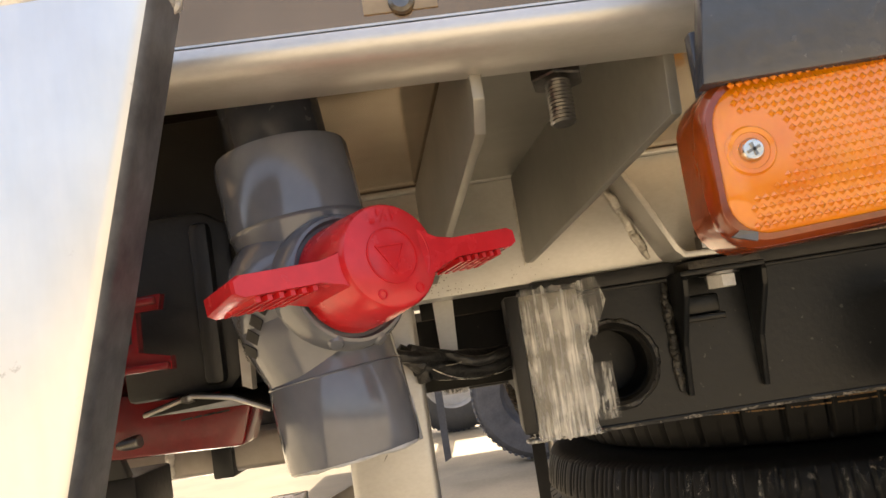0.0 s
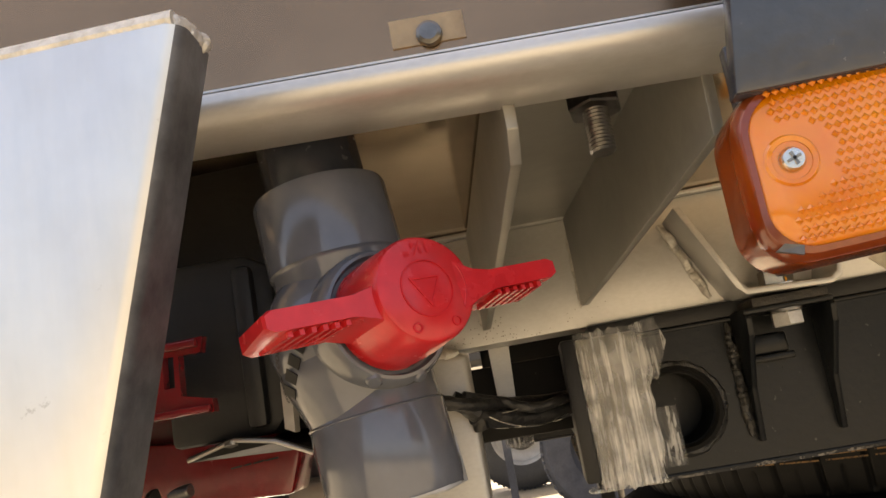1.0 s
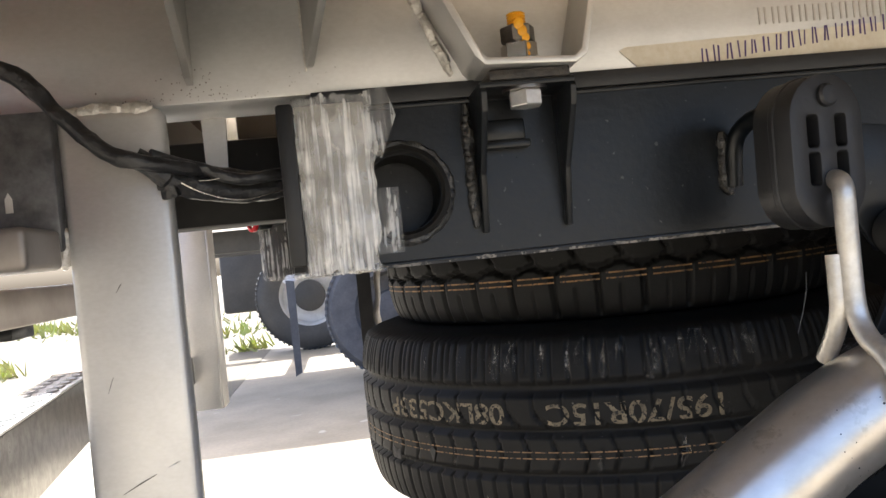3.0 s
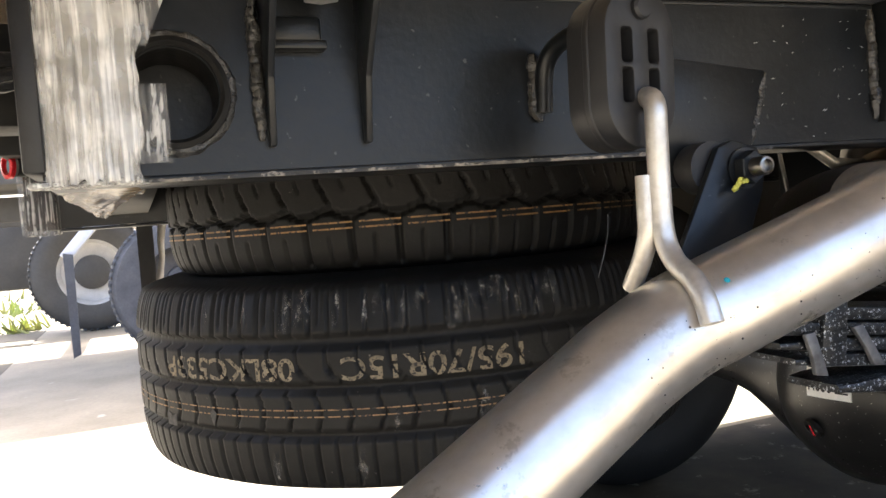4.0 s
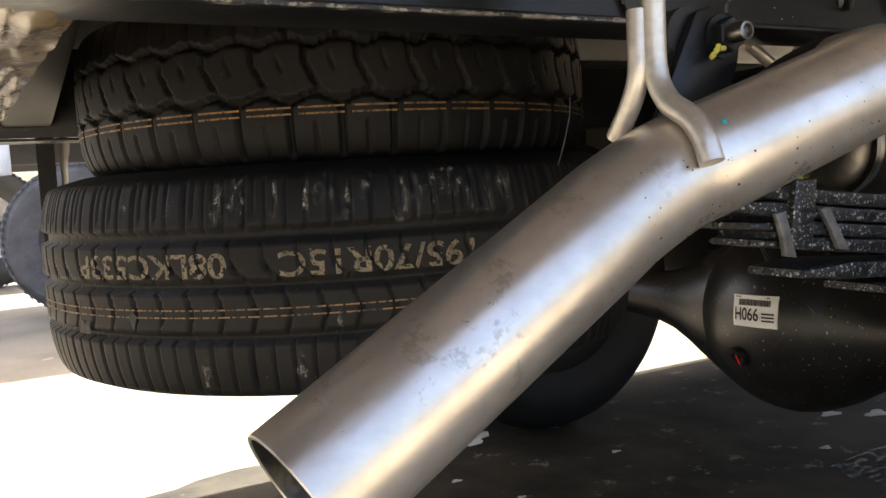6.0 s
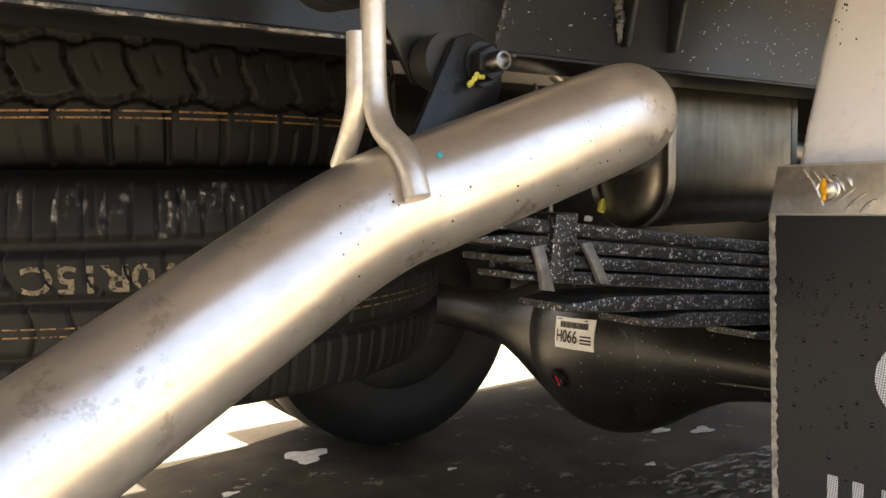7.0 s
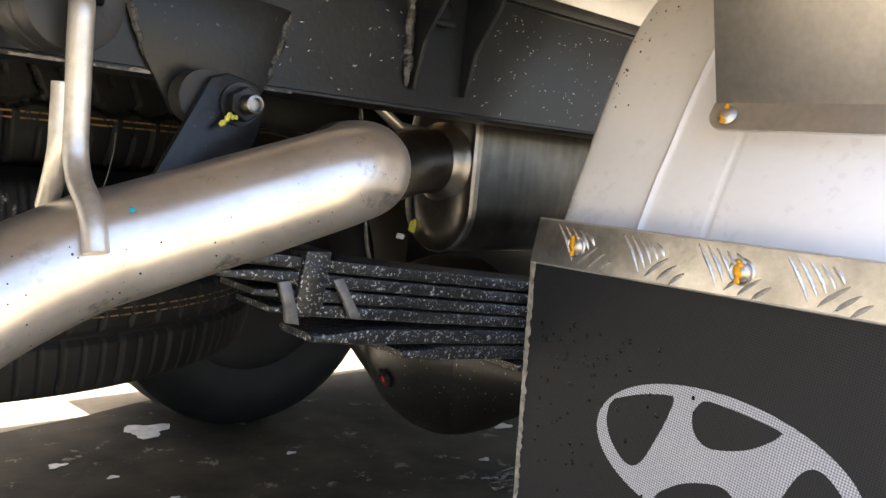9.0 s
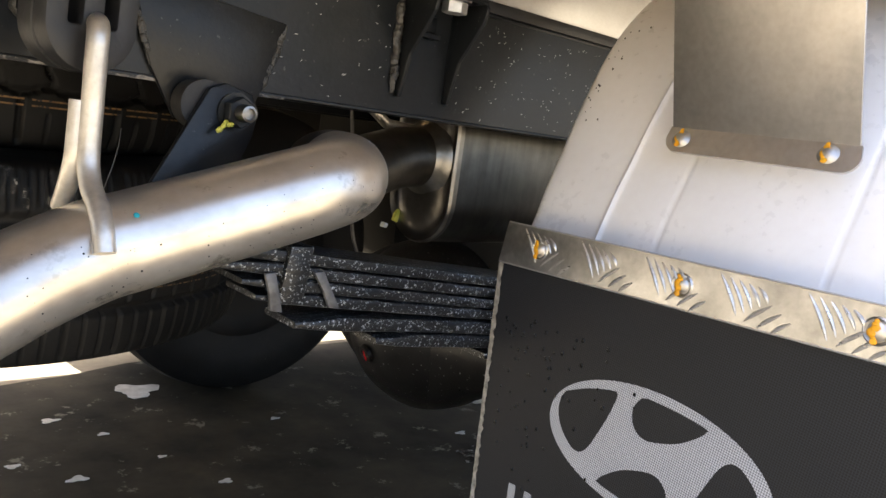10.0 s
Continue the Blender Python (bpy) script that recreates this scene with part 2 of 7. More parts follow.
GRIMYBLACK = material("grimy_black_steel", (0.010, 0.010, 0.010), (0.05, 0.042, 0.032), rough=0.5, big=120, fine=400, bump=0.4)
# darker copy of the satin steel, carrying the gussets' shade in its colour
GUSSET = material("shaded_gusset_steel", (0.37, 0.36, 0.33), (0.29, 0.28, 0.255), rough=0.42, metal=0.5, big=9, fine=200, bump=0.04, overlay=0.12)
WHITE = material("white_mudguard_plastic", (0.90, 0.89, 0.885), (0.87, 0.86, 0.85), rough=0.30, big=8, fine=120, bump=0.03)
CHEQUER = material("chequer_plate_aluminium", (0.54, 0.537, 0.53), (0.36, 0.357, 0.35), rough=0.34, metal=1.0, big=40, fine=200, bump=0.10)
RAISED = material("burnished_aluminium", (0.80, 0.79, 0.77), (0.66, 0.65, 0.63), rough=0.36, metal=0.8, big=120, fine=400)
SATIN = material("satin_stainless_plate", (0.58, 0.55, 0.51), (0.47, 0.45, 0.42), rough=0.42, metal=0.9, big=25, fine=200, bump=0.05)
ORANGE = material("orange_marker_paint", (0.82, 0.40, 0.012), (0.70, 0.31, 0.01), rough=0.4, big=100, fine=300)
YELLOW = material("yellow_marker_paint", (0.62, 0.58, 0.08), (0.45, 0.42, 0.07), rough=0.5, big=100, fine=300)
FLAP = weave_material("woven_rubber_sheet")
EDGE = material("cut_rubber_edge", (0.34, 0.325, 0.295), (0.12, 0.115, 0.10), rough=0.8, big=120, fine=400, bump=0.4)
PRINT = weave_material("silver_print", (0.50, 0.525, 0.575), (0.44, 0.465, 0.51), (0.17, 0.178, 0.198))
FILM = film_material("wrapping_film")
CLEARFILM = film_material("clear_wrapping_film", 0.12, 0.66)
# bare steel darkened to stand for the dark that bar and bumper reflect
DIMSTEEL = material("dimmed_bare_steel", (0.34, 0.31, 0.285), (0.25, 0.225, 0.20), rough=0.42, metal=0.6, big=9, fine=200, bump=0.04, overlay=0.12)
# clip steel, also the darkened shaded fold of the corner cover
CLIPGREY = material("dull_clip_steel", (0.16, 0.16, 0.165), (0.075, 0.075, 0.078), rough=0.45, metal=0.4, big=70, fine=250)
CORE = material("dull_wrapped_steel", (0.26, 0.24, 0.20), (0.14, 0.13, 0.11), rough=0.5, big=60, fine=200)
BEIGEFILM = material("crumpled_beige_film", (0.44, 0.34, 0.21), (0.17, 0.12, 0.07), rough=0.22, big=24, fine=90, bump=0.3)
SEALANT = material("beige_sealant", (0.50, 0.44, 0.33), (0.36, 0.31, 0.23), rough=0.6, big=60, fine=200, bump=0.3)
PAPER = material("label_paper", (0.78, 0.77, 0.72), (0.70, 0.69, 0.64), rough=0.6, big=60, fine=300)
MASKING = material("masking_tape", (0.72, 0.66, 0.54), (0.66, 0.60, 0.48), rough=0.6, big=50, fine=300)
INK = material("violet_ink", (0.06, 0.03, 0.14), (0.09, 0.05, 0.17), rough=0.5)
TAPE = material("black_loom_tape", (0.012, 0.012, 0.013), (0.03, 0.03, 0.03), rough=0.35, big=90, fine=300, bump=0.5)
CAST = material("black_axle_casting", (0.0075, 0.0075, 0.0075), (0.014, 0.0135, 0.013), rough=0.32, spec=0.38, big=22, fine=150, bump=0.10,
                specks=(0.20, 0.20, 0.19), speck_scale=170, speck_at=0.685)
CONCRETE = material("yard_concrete", (0.225, 0.195, 0.140), (0.160, 0.137, 0.096), rough=0.85, big=2.2, fine=60, bump=0.3,
                    specks=(0.29, 0.27, 0.22), speck_scale=9, speck_at=0.70)
# oily concrete, its colour darkened to carry the shade under the truck too
STAIN_SHADE = material("oily_shaded_concrete", (0.048, 0.041, 0.027), (0.010, 0.009, 0.006), spec=0.2, rough=0.75, big=4.5, fine=40, bump=0.3,
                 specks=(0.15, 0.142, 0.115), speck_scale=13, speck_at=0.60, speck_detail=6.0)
SANDY = material("sandy_yard_edge", (0.088, 0.072, 0.043), (0.052, 0.043, 0.025), rough=0.95, big=1.1, fine=14, bump=0.3)
LIME = material("lime_splash", (0.62, 0.61, 0.57), (0.45, 0.44, 0.40), rough=0.8, big=40, fine=150)
GRASS = material("grass_blades", (0.30, 0.36, 0.085), (0.42, 0.38, 0.15), rough=0.7, big=3, fine=40)
RIMWHITE = material("white_rim_paint", (0.75, 0.75, 0.76), (0.6, 0.6, 0.6), rough=0.4, big=10, fine=100)
DARKBODY = material("dark_truck_underside", (0.05, 0.05, 0.052), (0.08, 0.078, 0.075), rough=0.6, big=3, fine=50)

# ---- mesh helpers ----


def thing(name, label, category, at=(0, 0, 0), group="", kind=""):
    ob = new(name)
    ob.location = at
    ob.empty_display_size = 0.02
    return tagged(ob, label, category, group, kind)


def part(name, bm, mat, parent=None, label="", sharp=0.6):
    """Links a bmesh, in world coordinates, as one mesh object under a thing or a part."""
    bmesh.ops.recalc_face_normals(bm, faces=bm.faces)
    for fc in bm.faces:
        fc.smooth = True
    for e in bm.edges:
        e.smooth = len(e.link_faces) == 2 and e.calc_face_angle(3.0) < sharp
    me = bpy.data.meshes.new(name)
    bm.to_mesh(me)
    bm.free()
    me.materials.append(mat)
    ob = new(name, me)
    if parent:
        ob.parent = parent
        if parent.type == "EMPTY":
            ob.matrix_parent_inverse = Matrix.Translation(-parent.location)
    return tagged(ob, label)


def solo(name, bm, mat, label, category, group="", kind="", sharp=0.6):
    return tagged(part(name, bm, mat, None, "", sharp), label, category, group, kind)


def box(lo, hi, bevel=0.0, bm=None, seg=2):
    own = bmesh.new()
    lo, hi = Vector(lo), Vector(hi)
    bmesh.ops.create_cube(own, size=1, matrix=Matrix.Translation((lo + hi) / 2) @ Matrix.Diagonal((*(hi - lo), 1)))
    if bevel:
        bmesh.ops.bevel(own, geom=own.edges[:], offset=bevel, segments=seg, profile=0.5, affect="EDGES")
    return merge(bm, own)


def merge(bm, own, m=None):
    """Adds the geometry of own to bm (or gives own back), moved by m."""
    if m is not None:
        own.transform(m)
    if bm is None:
        return own
    tmp = bpy.data.meshes.new("tmp")
    own.to_mesh(tmp)
    own.free()
    bm.from_mesh(tmp)
    bpy.data.meshes.remove(tmp)
    return bm


def prism(pts, push, bevel=0.0, bm=None):
    """A flat polygon of 3D points, pushed along a vector into a plate."""
    own = bmesh.new()
    push = Vector(push)
    a = [own.verts.new(Vector(p)) for p in pts]
    b = [own.verts.new(Vector(p) + push) for p in pts]
    k = len(pts)
    own.faces.new(a)
    own.faces.new(b[::-1])
    for i in range(k):
        own.faces.new((a[i], b[i], b[(i + 1) % k], a[(i + 1) % k]))
    if bevel:
        bmesh.ops.recalc_face_normals(own, faces=own.faces)
        bmesh.ops.bevel(own, geom=own.edges[:], offset=bevel, segments=2, profile=0.5, affect="EDGES")
    return merge(bm, own)


def holed_plate(outer, holes, push, bm=None, bevel=0.0):
    """A plate from an outline with openings, both as 3D points, pushed along a vector."""
    own = bmesh.new()
    for loop in [outer] + holes:
        vs = [own.verts.new(Vector(p)) for p in loop]
        for k in range(len(vs)):
            own.edges.new((vs[k], vs[(k + 1) % len(vs)]))
    bmesh.ops.triangle_fill(own, edges=own.edges[:], use_beauty=True)
    rim = [e for e in own.edges if len(e.link_faces) == 1]
    geo = bmesh.ops.extrude_face_region(own, geom=own.faces[:])
    bmesh.ops.translate(own, verts=[g for g in geo["geom"] if isinstance(g, bmesh.types.BMVert)], vec=Vector(push))
    bmesh.ops.recalc_face_normals(own, faces=own.faces)
    if bevel:
        sharp = [e for e in own.edges if len(e.link_faces) == 2 and e.calc_face_angle(0) > 1.2]
        bmesh.ops.bevel(own, geom=sharp, offset=bevel, segments=2, profile=0.5, affect="EDGES")
    return merge(bm, own)


def smooth_path(pts, steps=8):
    """Catmull-Rom points through pts."""
    pts = [Vector(p) for p in pts]
    p = [2 * pts[0] - pts[1]] + pts + [2 * pts[-1] - pts[-2]]
    out = []
    for i in range(1, len(p) - 2):
        for s in range(steps):
            t = s / steps
            out.append(0.5 * ((2 * p[i]) + (p[i + 1] - p[i - 1]) * t + (2 * p[i - 1] - 5 * p[i] + 4 * p[i + 1] - p[i + 2]) * t * t
                              + (3 * p[i] - p[i - 1] - 3 * p[i + 1] + p[i + 2]) * t ** 3))
    return out + [pts[-1]]


def tube(pts, r, seg=16, bm=None, caps=True, wobble=0.0, flat=None):
    """A round bar along a path; r is one radius or one per point; flat squeezes it along its second axis."""
    own = bmesh.new()
    pts = [Vector(p) for p in pts]
    rs = r if hasattr(r, "__len__") else [r] * len(pts)
    side = None
    rings = []
    for i, p in enumerate(pts):
        d = (pts[min(i + 1, len(pts) - 1)] - pts[max(i - 1, 0)]).normalized()
        if side is None:
            side = d.orthogonal().normalized()
        side = (side - d * side.dot(d)).normalized()
        up = d.cross(side)
        ring = []
        for k in range(seg):
            a = 2 * math.pi * k / seg
            rr = rs[i] * (1 + (wobble * (noise.noise(p * 90 + Vector((a, 0, 0))) if wobble else 0)))
            ring.append(own.verts.new(p + side * math.cos(a) * rr + up * math.sin(a) * rr * (flat or 1)))
        rings.append(ring)
    for a, b in zip(rings, rings[1:]):
        for k in range(seg):
            own.faces.new((a[k], a[(k + 1) % seg], b[(k + 1) % seg], b[k]))
    if caps:
        own.faces.new(rings[0][::-1])
        own.faces.new(rings[-1])
    return merge(bm, own)


def axis_matrix(origin, axis, up=(0, 0, 1)):
    """Local z along axis, local x as near to up as can be."""
    z = Vector(axis).normalized()
    x = Vector(up) - z * Vector(up).dot(z)
    if x.length < 1e-4:
        x = z.orthogonal()
    x.normalize()
    y = z.cross(x)
    return Matrix.Translation(origin) @ Matrix((x, y, z)).transposed().to_4x4()


def lathe(profile, origin, axis, seg=32, bm=None, closed=False, up=(0, 0, 1)):
    """Turns (radius, height) pairs round an axis."""
    own = bmesh.new()
    rings = []
    for r, h in profile:
        rings.append([own.verts.new((max(r, 1e-5) * math.cos(2 * math.pi * k / seg), max(r, 1e-5) * math.sin(2 * math.pi * k / seg), h)) for k in range(seg)])
    pairs = list(zip(rings, rings[1:])) + ([(rings[-1], rings[0])] if closed else [])
    for a, b in pairs:
        for k in range(seg):
            own.faces.new((a[k], a[(k + 1) % seg], b[(k + 1) % seg], b[k]))
    bmesh.ops.remove_doubles(own, verts=own.verts, dist=2e-5)
    return merge(bm, own, axis_matrix(origin, axis, up))


def hexagon(origin, axis, across, height, bm=None, up=(0, 0, 1)):
    r = across / math.sqrt(3)
    own = bmesh.new()
    c = across * 0.04
    rings = [[own.verts.new((rr * math.cos(math.pi * k / 3), rr * math.sin(math.pi * k / 3), h)) for k in range(6)]
             for rr, h in ((r - c, 0), (r, c), (r, height - c), (r - c, height))]
    for a, b in zip(rings, rings[1:]):
        for k in range(6):
            own.faces.new((a[k], a[(k + 1) % 6], b[(k + 1) % 6], b[k]))
    own.faces.new(rings[0][::-1])
    own.faces.new(rings[-1])
    return merge(bm, own, axis_matrix(origin, axis, up))


def threaded(origin, axis, r, length, pitch, bm=None):
    n = int(length / pitch)
    prof = [(0, 0)]
    for i in range(n):
        prof += [(r * 0.86, i * pitch), (r, (i + 0.5) * pitch)]
    prof += [(r * 0.8, n * pitch), (0, n * pitch)]
    return lathe(prof, origin, axis, 20, bm)


def bead(a, b, r, bm=None, count=None):
    """A weld run: a low uneven rope between two points, with ripples along it."""
    a, b = Vector(a), Vector(b)
    n = max(10, int((b - a).length / (r * 0.28)))
    shift = random.uniform(0, 50)
    pts, rs = [], []
    for i in range(n + 1):
        t = i / n
        p = a.lerp(b, t)
        w = Vector([noise.noise(p * (0.45 / r) + Vector((shift + 7 * k, 0, 0))) for k in range(3)]) * r * 0.45
        pts.append(p + w)
        ends = min(1.0, 0.45 + 4 * min(t, 1 - t))
        rs.append(r * ends * (0.86 + 0.16 * abs(math.sin(i * 0.75)) + 0.25 * noise.noise(p * (0.3 / r) + Vector((0, shift, 0)))))
    return tube(pts, rs, 12, bm, wobble=0.3)


def letters(text, height, mapping, bm=None, depth=0.0004, width=None):
    """Lettering in the built-in font, laid flat (x right, y up, height tall), then carried over by mapping(x, y, lift)."""
    cu = bpy.data.curves.new("lettering", "FONT")
    cu.body = text
    cu.offset = 0.018
    ob = bpy.data.objects.new("lettering", cu)
    me = ob.to_mesh()
    own = bmesh.new()
    own.from_mesh(me)
    ob.to_mesh_clear()
    bpy.data.objects.remove(ob)
    bpy.data.curves.remove(cu)
    bmesh.ops.triangulate(own, faces=own.faces[:])
    xs = [v.co.x for v in own.verts]
    ys = [v.co.y for v in own.verts]
    k = height / (max(ys) - min(ys))
    kx = (width / (max(xs) - min(xs))) if width else k
    x0, y0 = min(xs), min(ys)
    for v in own.verts:
        v.co = mapping((v.co.x - x0) * kx, (v.co.y - y0) * k, depth)
    return merge(bm, own)


def rounded(cx, cz, w, h, r, k=6):
    """Outline of a rounded rectangle as (u, v) pairs."""
    out = []
    for sx, sz, a0 in ((1, 1, 0), (-1, 1, 90), (-1, -1, 180), (1, -1, 270)):
        for i in range(k + 1):
            a = radians(a0 + 90 * i / k)
            out.append((cx + sx * (w / 2 - r) + r * math.cos(a), cz + sz * (h / 2 - r) + r * math.sin(a)))
    return out


# ---- ground and distance ----
bm = bmesh.new()
bmesh.ops.create_grid(bm, x_segments=8, y_segments=8, size=300)
ground = solo("ground", bm, CONCRETE, "stained pale concrete yard under the truck, sunlit beyond its shadow", "ground", kind="structure")

rnd = random.Random(8)
pts = [(-60, 4.9, 0.0004)]
for k in range(60):
    x = -9 + 8.2 * k / 59
    pts.append((x, 4.6 + 0.25 * math.sin(1.7 * x) + 0.12 * math.sin(5.3 * x) + rnd.uniform(-0.05, 0.05), 0.0004))
pts += [(-0.7, 60, 0.0004), (-60, 60, 0.0004)]
solo("sandy_ground", prism(pts, (0, 0, 0.0016)), SANDY, "dry sandy edge of the yard with sparse grass", "ground", kind="structure")

# dark patch under the truck: part oil stain, part painted shade
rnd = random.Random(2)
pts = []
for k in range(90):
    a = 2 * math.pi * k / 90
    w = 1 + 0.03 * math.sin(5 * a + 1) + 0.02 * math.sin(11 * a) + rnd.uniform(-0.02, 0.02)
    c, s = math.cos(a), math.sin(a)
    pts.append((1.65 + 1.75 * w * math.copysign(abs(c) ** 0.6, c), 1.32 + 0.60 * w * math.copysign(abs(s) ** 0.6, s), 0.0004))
solo("oily_shade_patch", prism(pts, (0, 0, 0.0012)), STAIN_SHADE, "oily stain on the concrete, darkened further for the truck's shade", "stain", kind="structure")


def splash(name, at, size, squash, seed):
    """A flat dried splash with an uneven outline."""
    rnd = random.Random(seed)
    pts = []
    for k in range(22):
        a = 2 * math.pi * k / 22
        r = size * (1 + 0.28 * math.sin(3 * a + seed) + rnd.uniform(-0.12, 0.12))
        pts.append((at[0] + r * math.cos(a), at[1] + squash * r * math.sin(a), 0.0017 + 0.00005 * seed))
    return solo(name, prism(pts, (0, 0, 0.0012)), LIME, "dried white lime splash on the concrete", "stain", group="splashes on the ground")


splash("lime_splash", (0.745, 1.71), 0.045, 0.9, 1)
for i, (sx, sy, ss) in enumerate(((0.53, 1.60, 0.016), (0.60, 1.50, 0.010), (1.50, 1.36, 0.026), (1.58, 1.30, 0.03), (1.30, 1.22, 0.012), (0.42, 1.42, 0.012),
                                  (0.66, 1.36, 0.008), (0.95, 1.45, 0.010), (0.50, 1.33, 0.016), (0.72, 1.22, 0.012))):
    splash("lime_splash", (sx, sy), ss, 0.6, i + 2)

rnd = random.Random(19)
pts = []
for k in range(40):
    a = 2 * math.pi * k / 40
    w = 1 + 0.18 * math.sin(3 * a + 1) + rnd.uniform(-0.10, 0.10)
    pts.append((1.52 + 0.36 * w * math.cos(a), 1.075 + 0.085 * w * math.sin(a), 0.0036))
solo("lime_crust", prism(pts, (0, 0, 0.0006)), CRUST, "patchy dried lime crust on the stained concrete", "stain", group="splashes on the ground")

bm = bmesh.new()
rnd = random.Random(5)
clumps = [(-3.3, 6.45, 0.05, 33), (-3.15, 6.9, 0.10, 49), (-3.0, 7.2, 0.08, 38), (-1.85, 7.15, 0.14, 82), (-3.25, 7.65, 0.06, 33), (-3.15, 6.7, 0.08, 33), (-6.7, 15.2, 0.9, 231), (-4.7, 13.9, 0.8, 198), (-0.95, 7.2, 0.10, 44),
          (-5.6, 14.6, 1.0, 143), (-2.6, 11.5, 0.6, 99), (-1.4, 9.3, 0.4, 66), (-8.5, 16.0, 1.2, 143), (-3.6, 13.2, 0.6, 110)]
for cx, cy, spread, count in clumps:
    for _ in range(count):
        bx, by = rnd.gauss(cx, spread), rnd.gauss(cy, spread * 0.7)
        hh, lean_x, lean_y, w = rnd.uniform(0.03, 0.15) * (1 + 0.05 * (cy - 6)), rnd.uniform(-0.12, 0.12), rnd.uniform(-0.12, 0.06), rnd.uniform(0.006, 0.016) * (1 + 0.08 * (cy - 6))
        v = [bm.verts.new(q) for q in ((bx - w, by, 0), (bx + w, by, 0), (bx + w * 0.6 + lean_x * 0.5, by + lean_y * 0.5, hh * 0.6), (bx + lean_x, by + lean_y, hh))]
        bm.faces.new(v)
tagged(part("grass", bm, GRASS), "sparse dry grass along the edge of the yard", "grass", kind="stuff")

# the neighbouring truck across the yard
far_truck = thing("parked_truck", "dark underside and wheels of another parked truck", "truck", (0, 6.0, 0))
part("body", box((-1.35, 5.0, 1.0), (7, 5.88, 3.28), 0.03), DARKBODY, far_truck)
part("rail", box((-1.15, 5.55, 0.82), (6, 5.63, 0.97), 0.01), DARKBODY, far_truck)
part("rail", box((-1.15, 6.65, 0.82), (6, 6.73, 0.97), 0.01), DARKBODY, far_truck)
part("cross_member", box((-0.62, 5.63, 0.84), (-0.5, 6.65, 0.95), 0.01), DARKBODY, far_truck)


def truck_wheel(parent, c, r, w, face, tyre_mat, rim_mat, studs=True):
    """A road wheel on an axle along y; face is the side of the dish."""
    prof = [(r * 0.56, -w / 2), (r * 0.72, -w * 0.56), (r * 0.9, -w * 0.52), (r * 0.975, -w * 0.40), (r, -w * 0.2), (r, w * 0.2), (r * 0.975, w * 0.40),
            (r * 0.9, w * 0.52), (r * 0.72, w * 0.56), (r * 0.56, w / 2)]
    wheel = part("wheel", lathe(prof, c, (0, 1, 0), 64, closed=True), tyre_mat, parent, "dusty road wheel with a pale rim")
    rim = [(r * 0.57, -w * 0.45), (r * 0.55, -w * 0.3), (r * 0.50, -w * 0.05), (r * 0.28, 0.0), (r * 0.26, -w * 0.12), (r * 0.12, -w * 0.2), (0, -w * 0.2)]
    part("rim", lathe(rim if face < 0 else [(a, -b) for a, b in rim], c, (0, 1, 0), 48), rim_mat, wheel)
    bm = None
    for k in range(6 if studs else 0):
        a = 2 * math.pi * k / 6
        bm = hexagon((c[0] + r * 0.2 * math.cos(a), c[1] + face * w * 0.12, c[2] + r * 0.2 * math.sin(a)), (0, face, 0), 0.03, 0.025, bm)
    if bm:
        tagged(part("hub_stud", bm, DARKZINC, wheel), kind="stuff")
    bm = bmesh.new()
    for k in range(64):
        a = 2 * math.pi * k / 64
        m = Matrix.Translation(c) @ Matrix.Rotation(-a, 4, "Y") @ Matrix.Translation((r * 0.985, face * w * 0.33, 0))
        bmesh.ops.create_cube(bm, size=1, matrix=m @ Matrix.Diagonal((0.012, w * 0.3, r * 0.045, 1)))
    tagged(part("tread", bm, tyre_mat, wheel), kind="stuff")
    return wheel


part("mudguard", box((-1.15, 7.02, 0.34), (-0.60, 7.30, 1.00), 0.03), DARKBODY, far_truck, "dark mudguard behind the rear wheel")
truck_wheel(far_truck, (-0.405, 6.75, 0.44), 0.44, 0.24, -1, DARKBODY, RIMWHITE)
part("hub", lathe([(0.13, -0.06), (0.125, -0.10), (0.09, -0.12), (0.0, -0.125)], (-0.405, 6.75, 0.44), (0, 1, 0), 32), DARKBODY, far_truck, "dark wheel hub")
truck_wheel(far_truck, (0.155, 4.75, 0.39), 0.39, 0.22, -1, GREYTYRE, GREYTYRE, False)
part("axle", tube([(0.155, 4.8, 0.39), (0.155, 7.2, 0.39)], 0.06), DARKBODY, far_truck)
part("flap_bracket", prism([(-0.475, 4.93, 0.600), (-0.310, 4.93, 0.790), (-0.215, 4.93, 0.800), (-0.215, 4.93, 1.005), (-0.155, 4.93, 1.005), (-0.155, 4.93, 0.745), (-0.275, 4.93, 0.735), (-0.425, 4.93, 0.565)], (0, 0.09, 0), 0.006), RIMWHITE, far_truck, "white bent flap bracket")
part("strap", prism([(-0.455, 4.91, 0.61), (-0.405, 4.91, 0.60), (-0.410, 4.92, 0.05), (-0.450, 4.92, 0.03)], (0, 0.012, 0)), GREYTYRE, far_truck, "grey hanging rubber strap")

# ---- own truck: floor, side and frames ----
RAIL_Y, RAIL_B, RAIL_T, BEAM_B, BEAM_T = 0.575, 0.684, 0.786, 0.801, 0.888
FLOOR_Z = 0.892
floor_body = thing("truck_body", "stainless truck body floor seen from below", "truck body", (1.5, 1.2, FLOOR_Z))
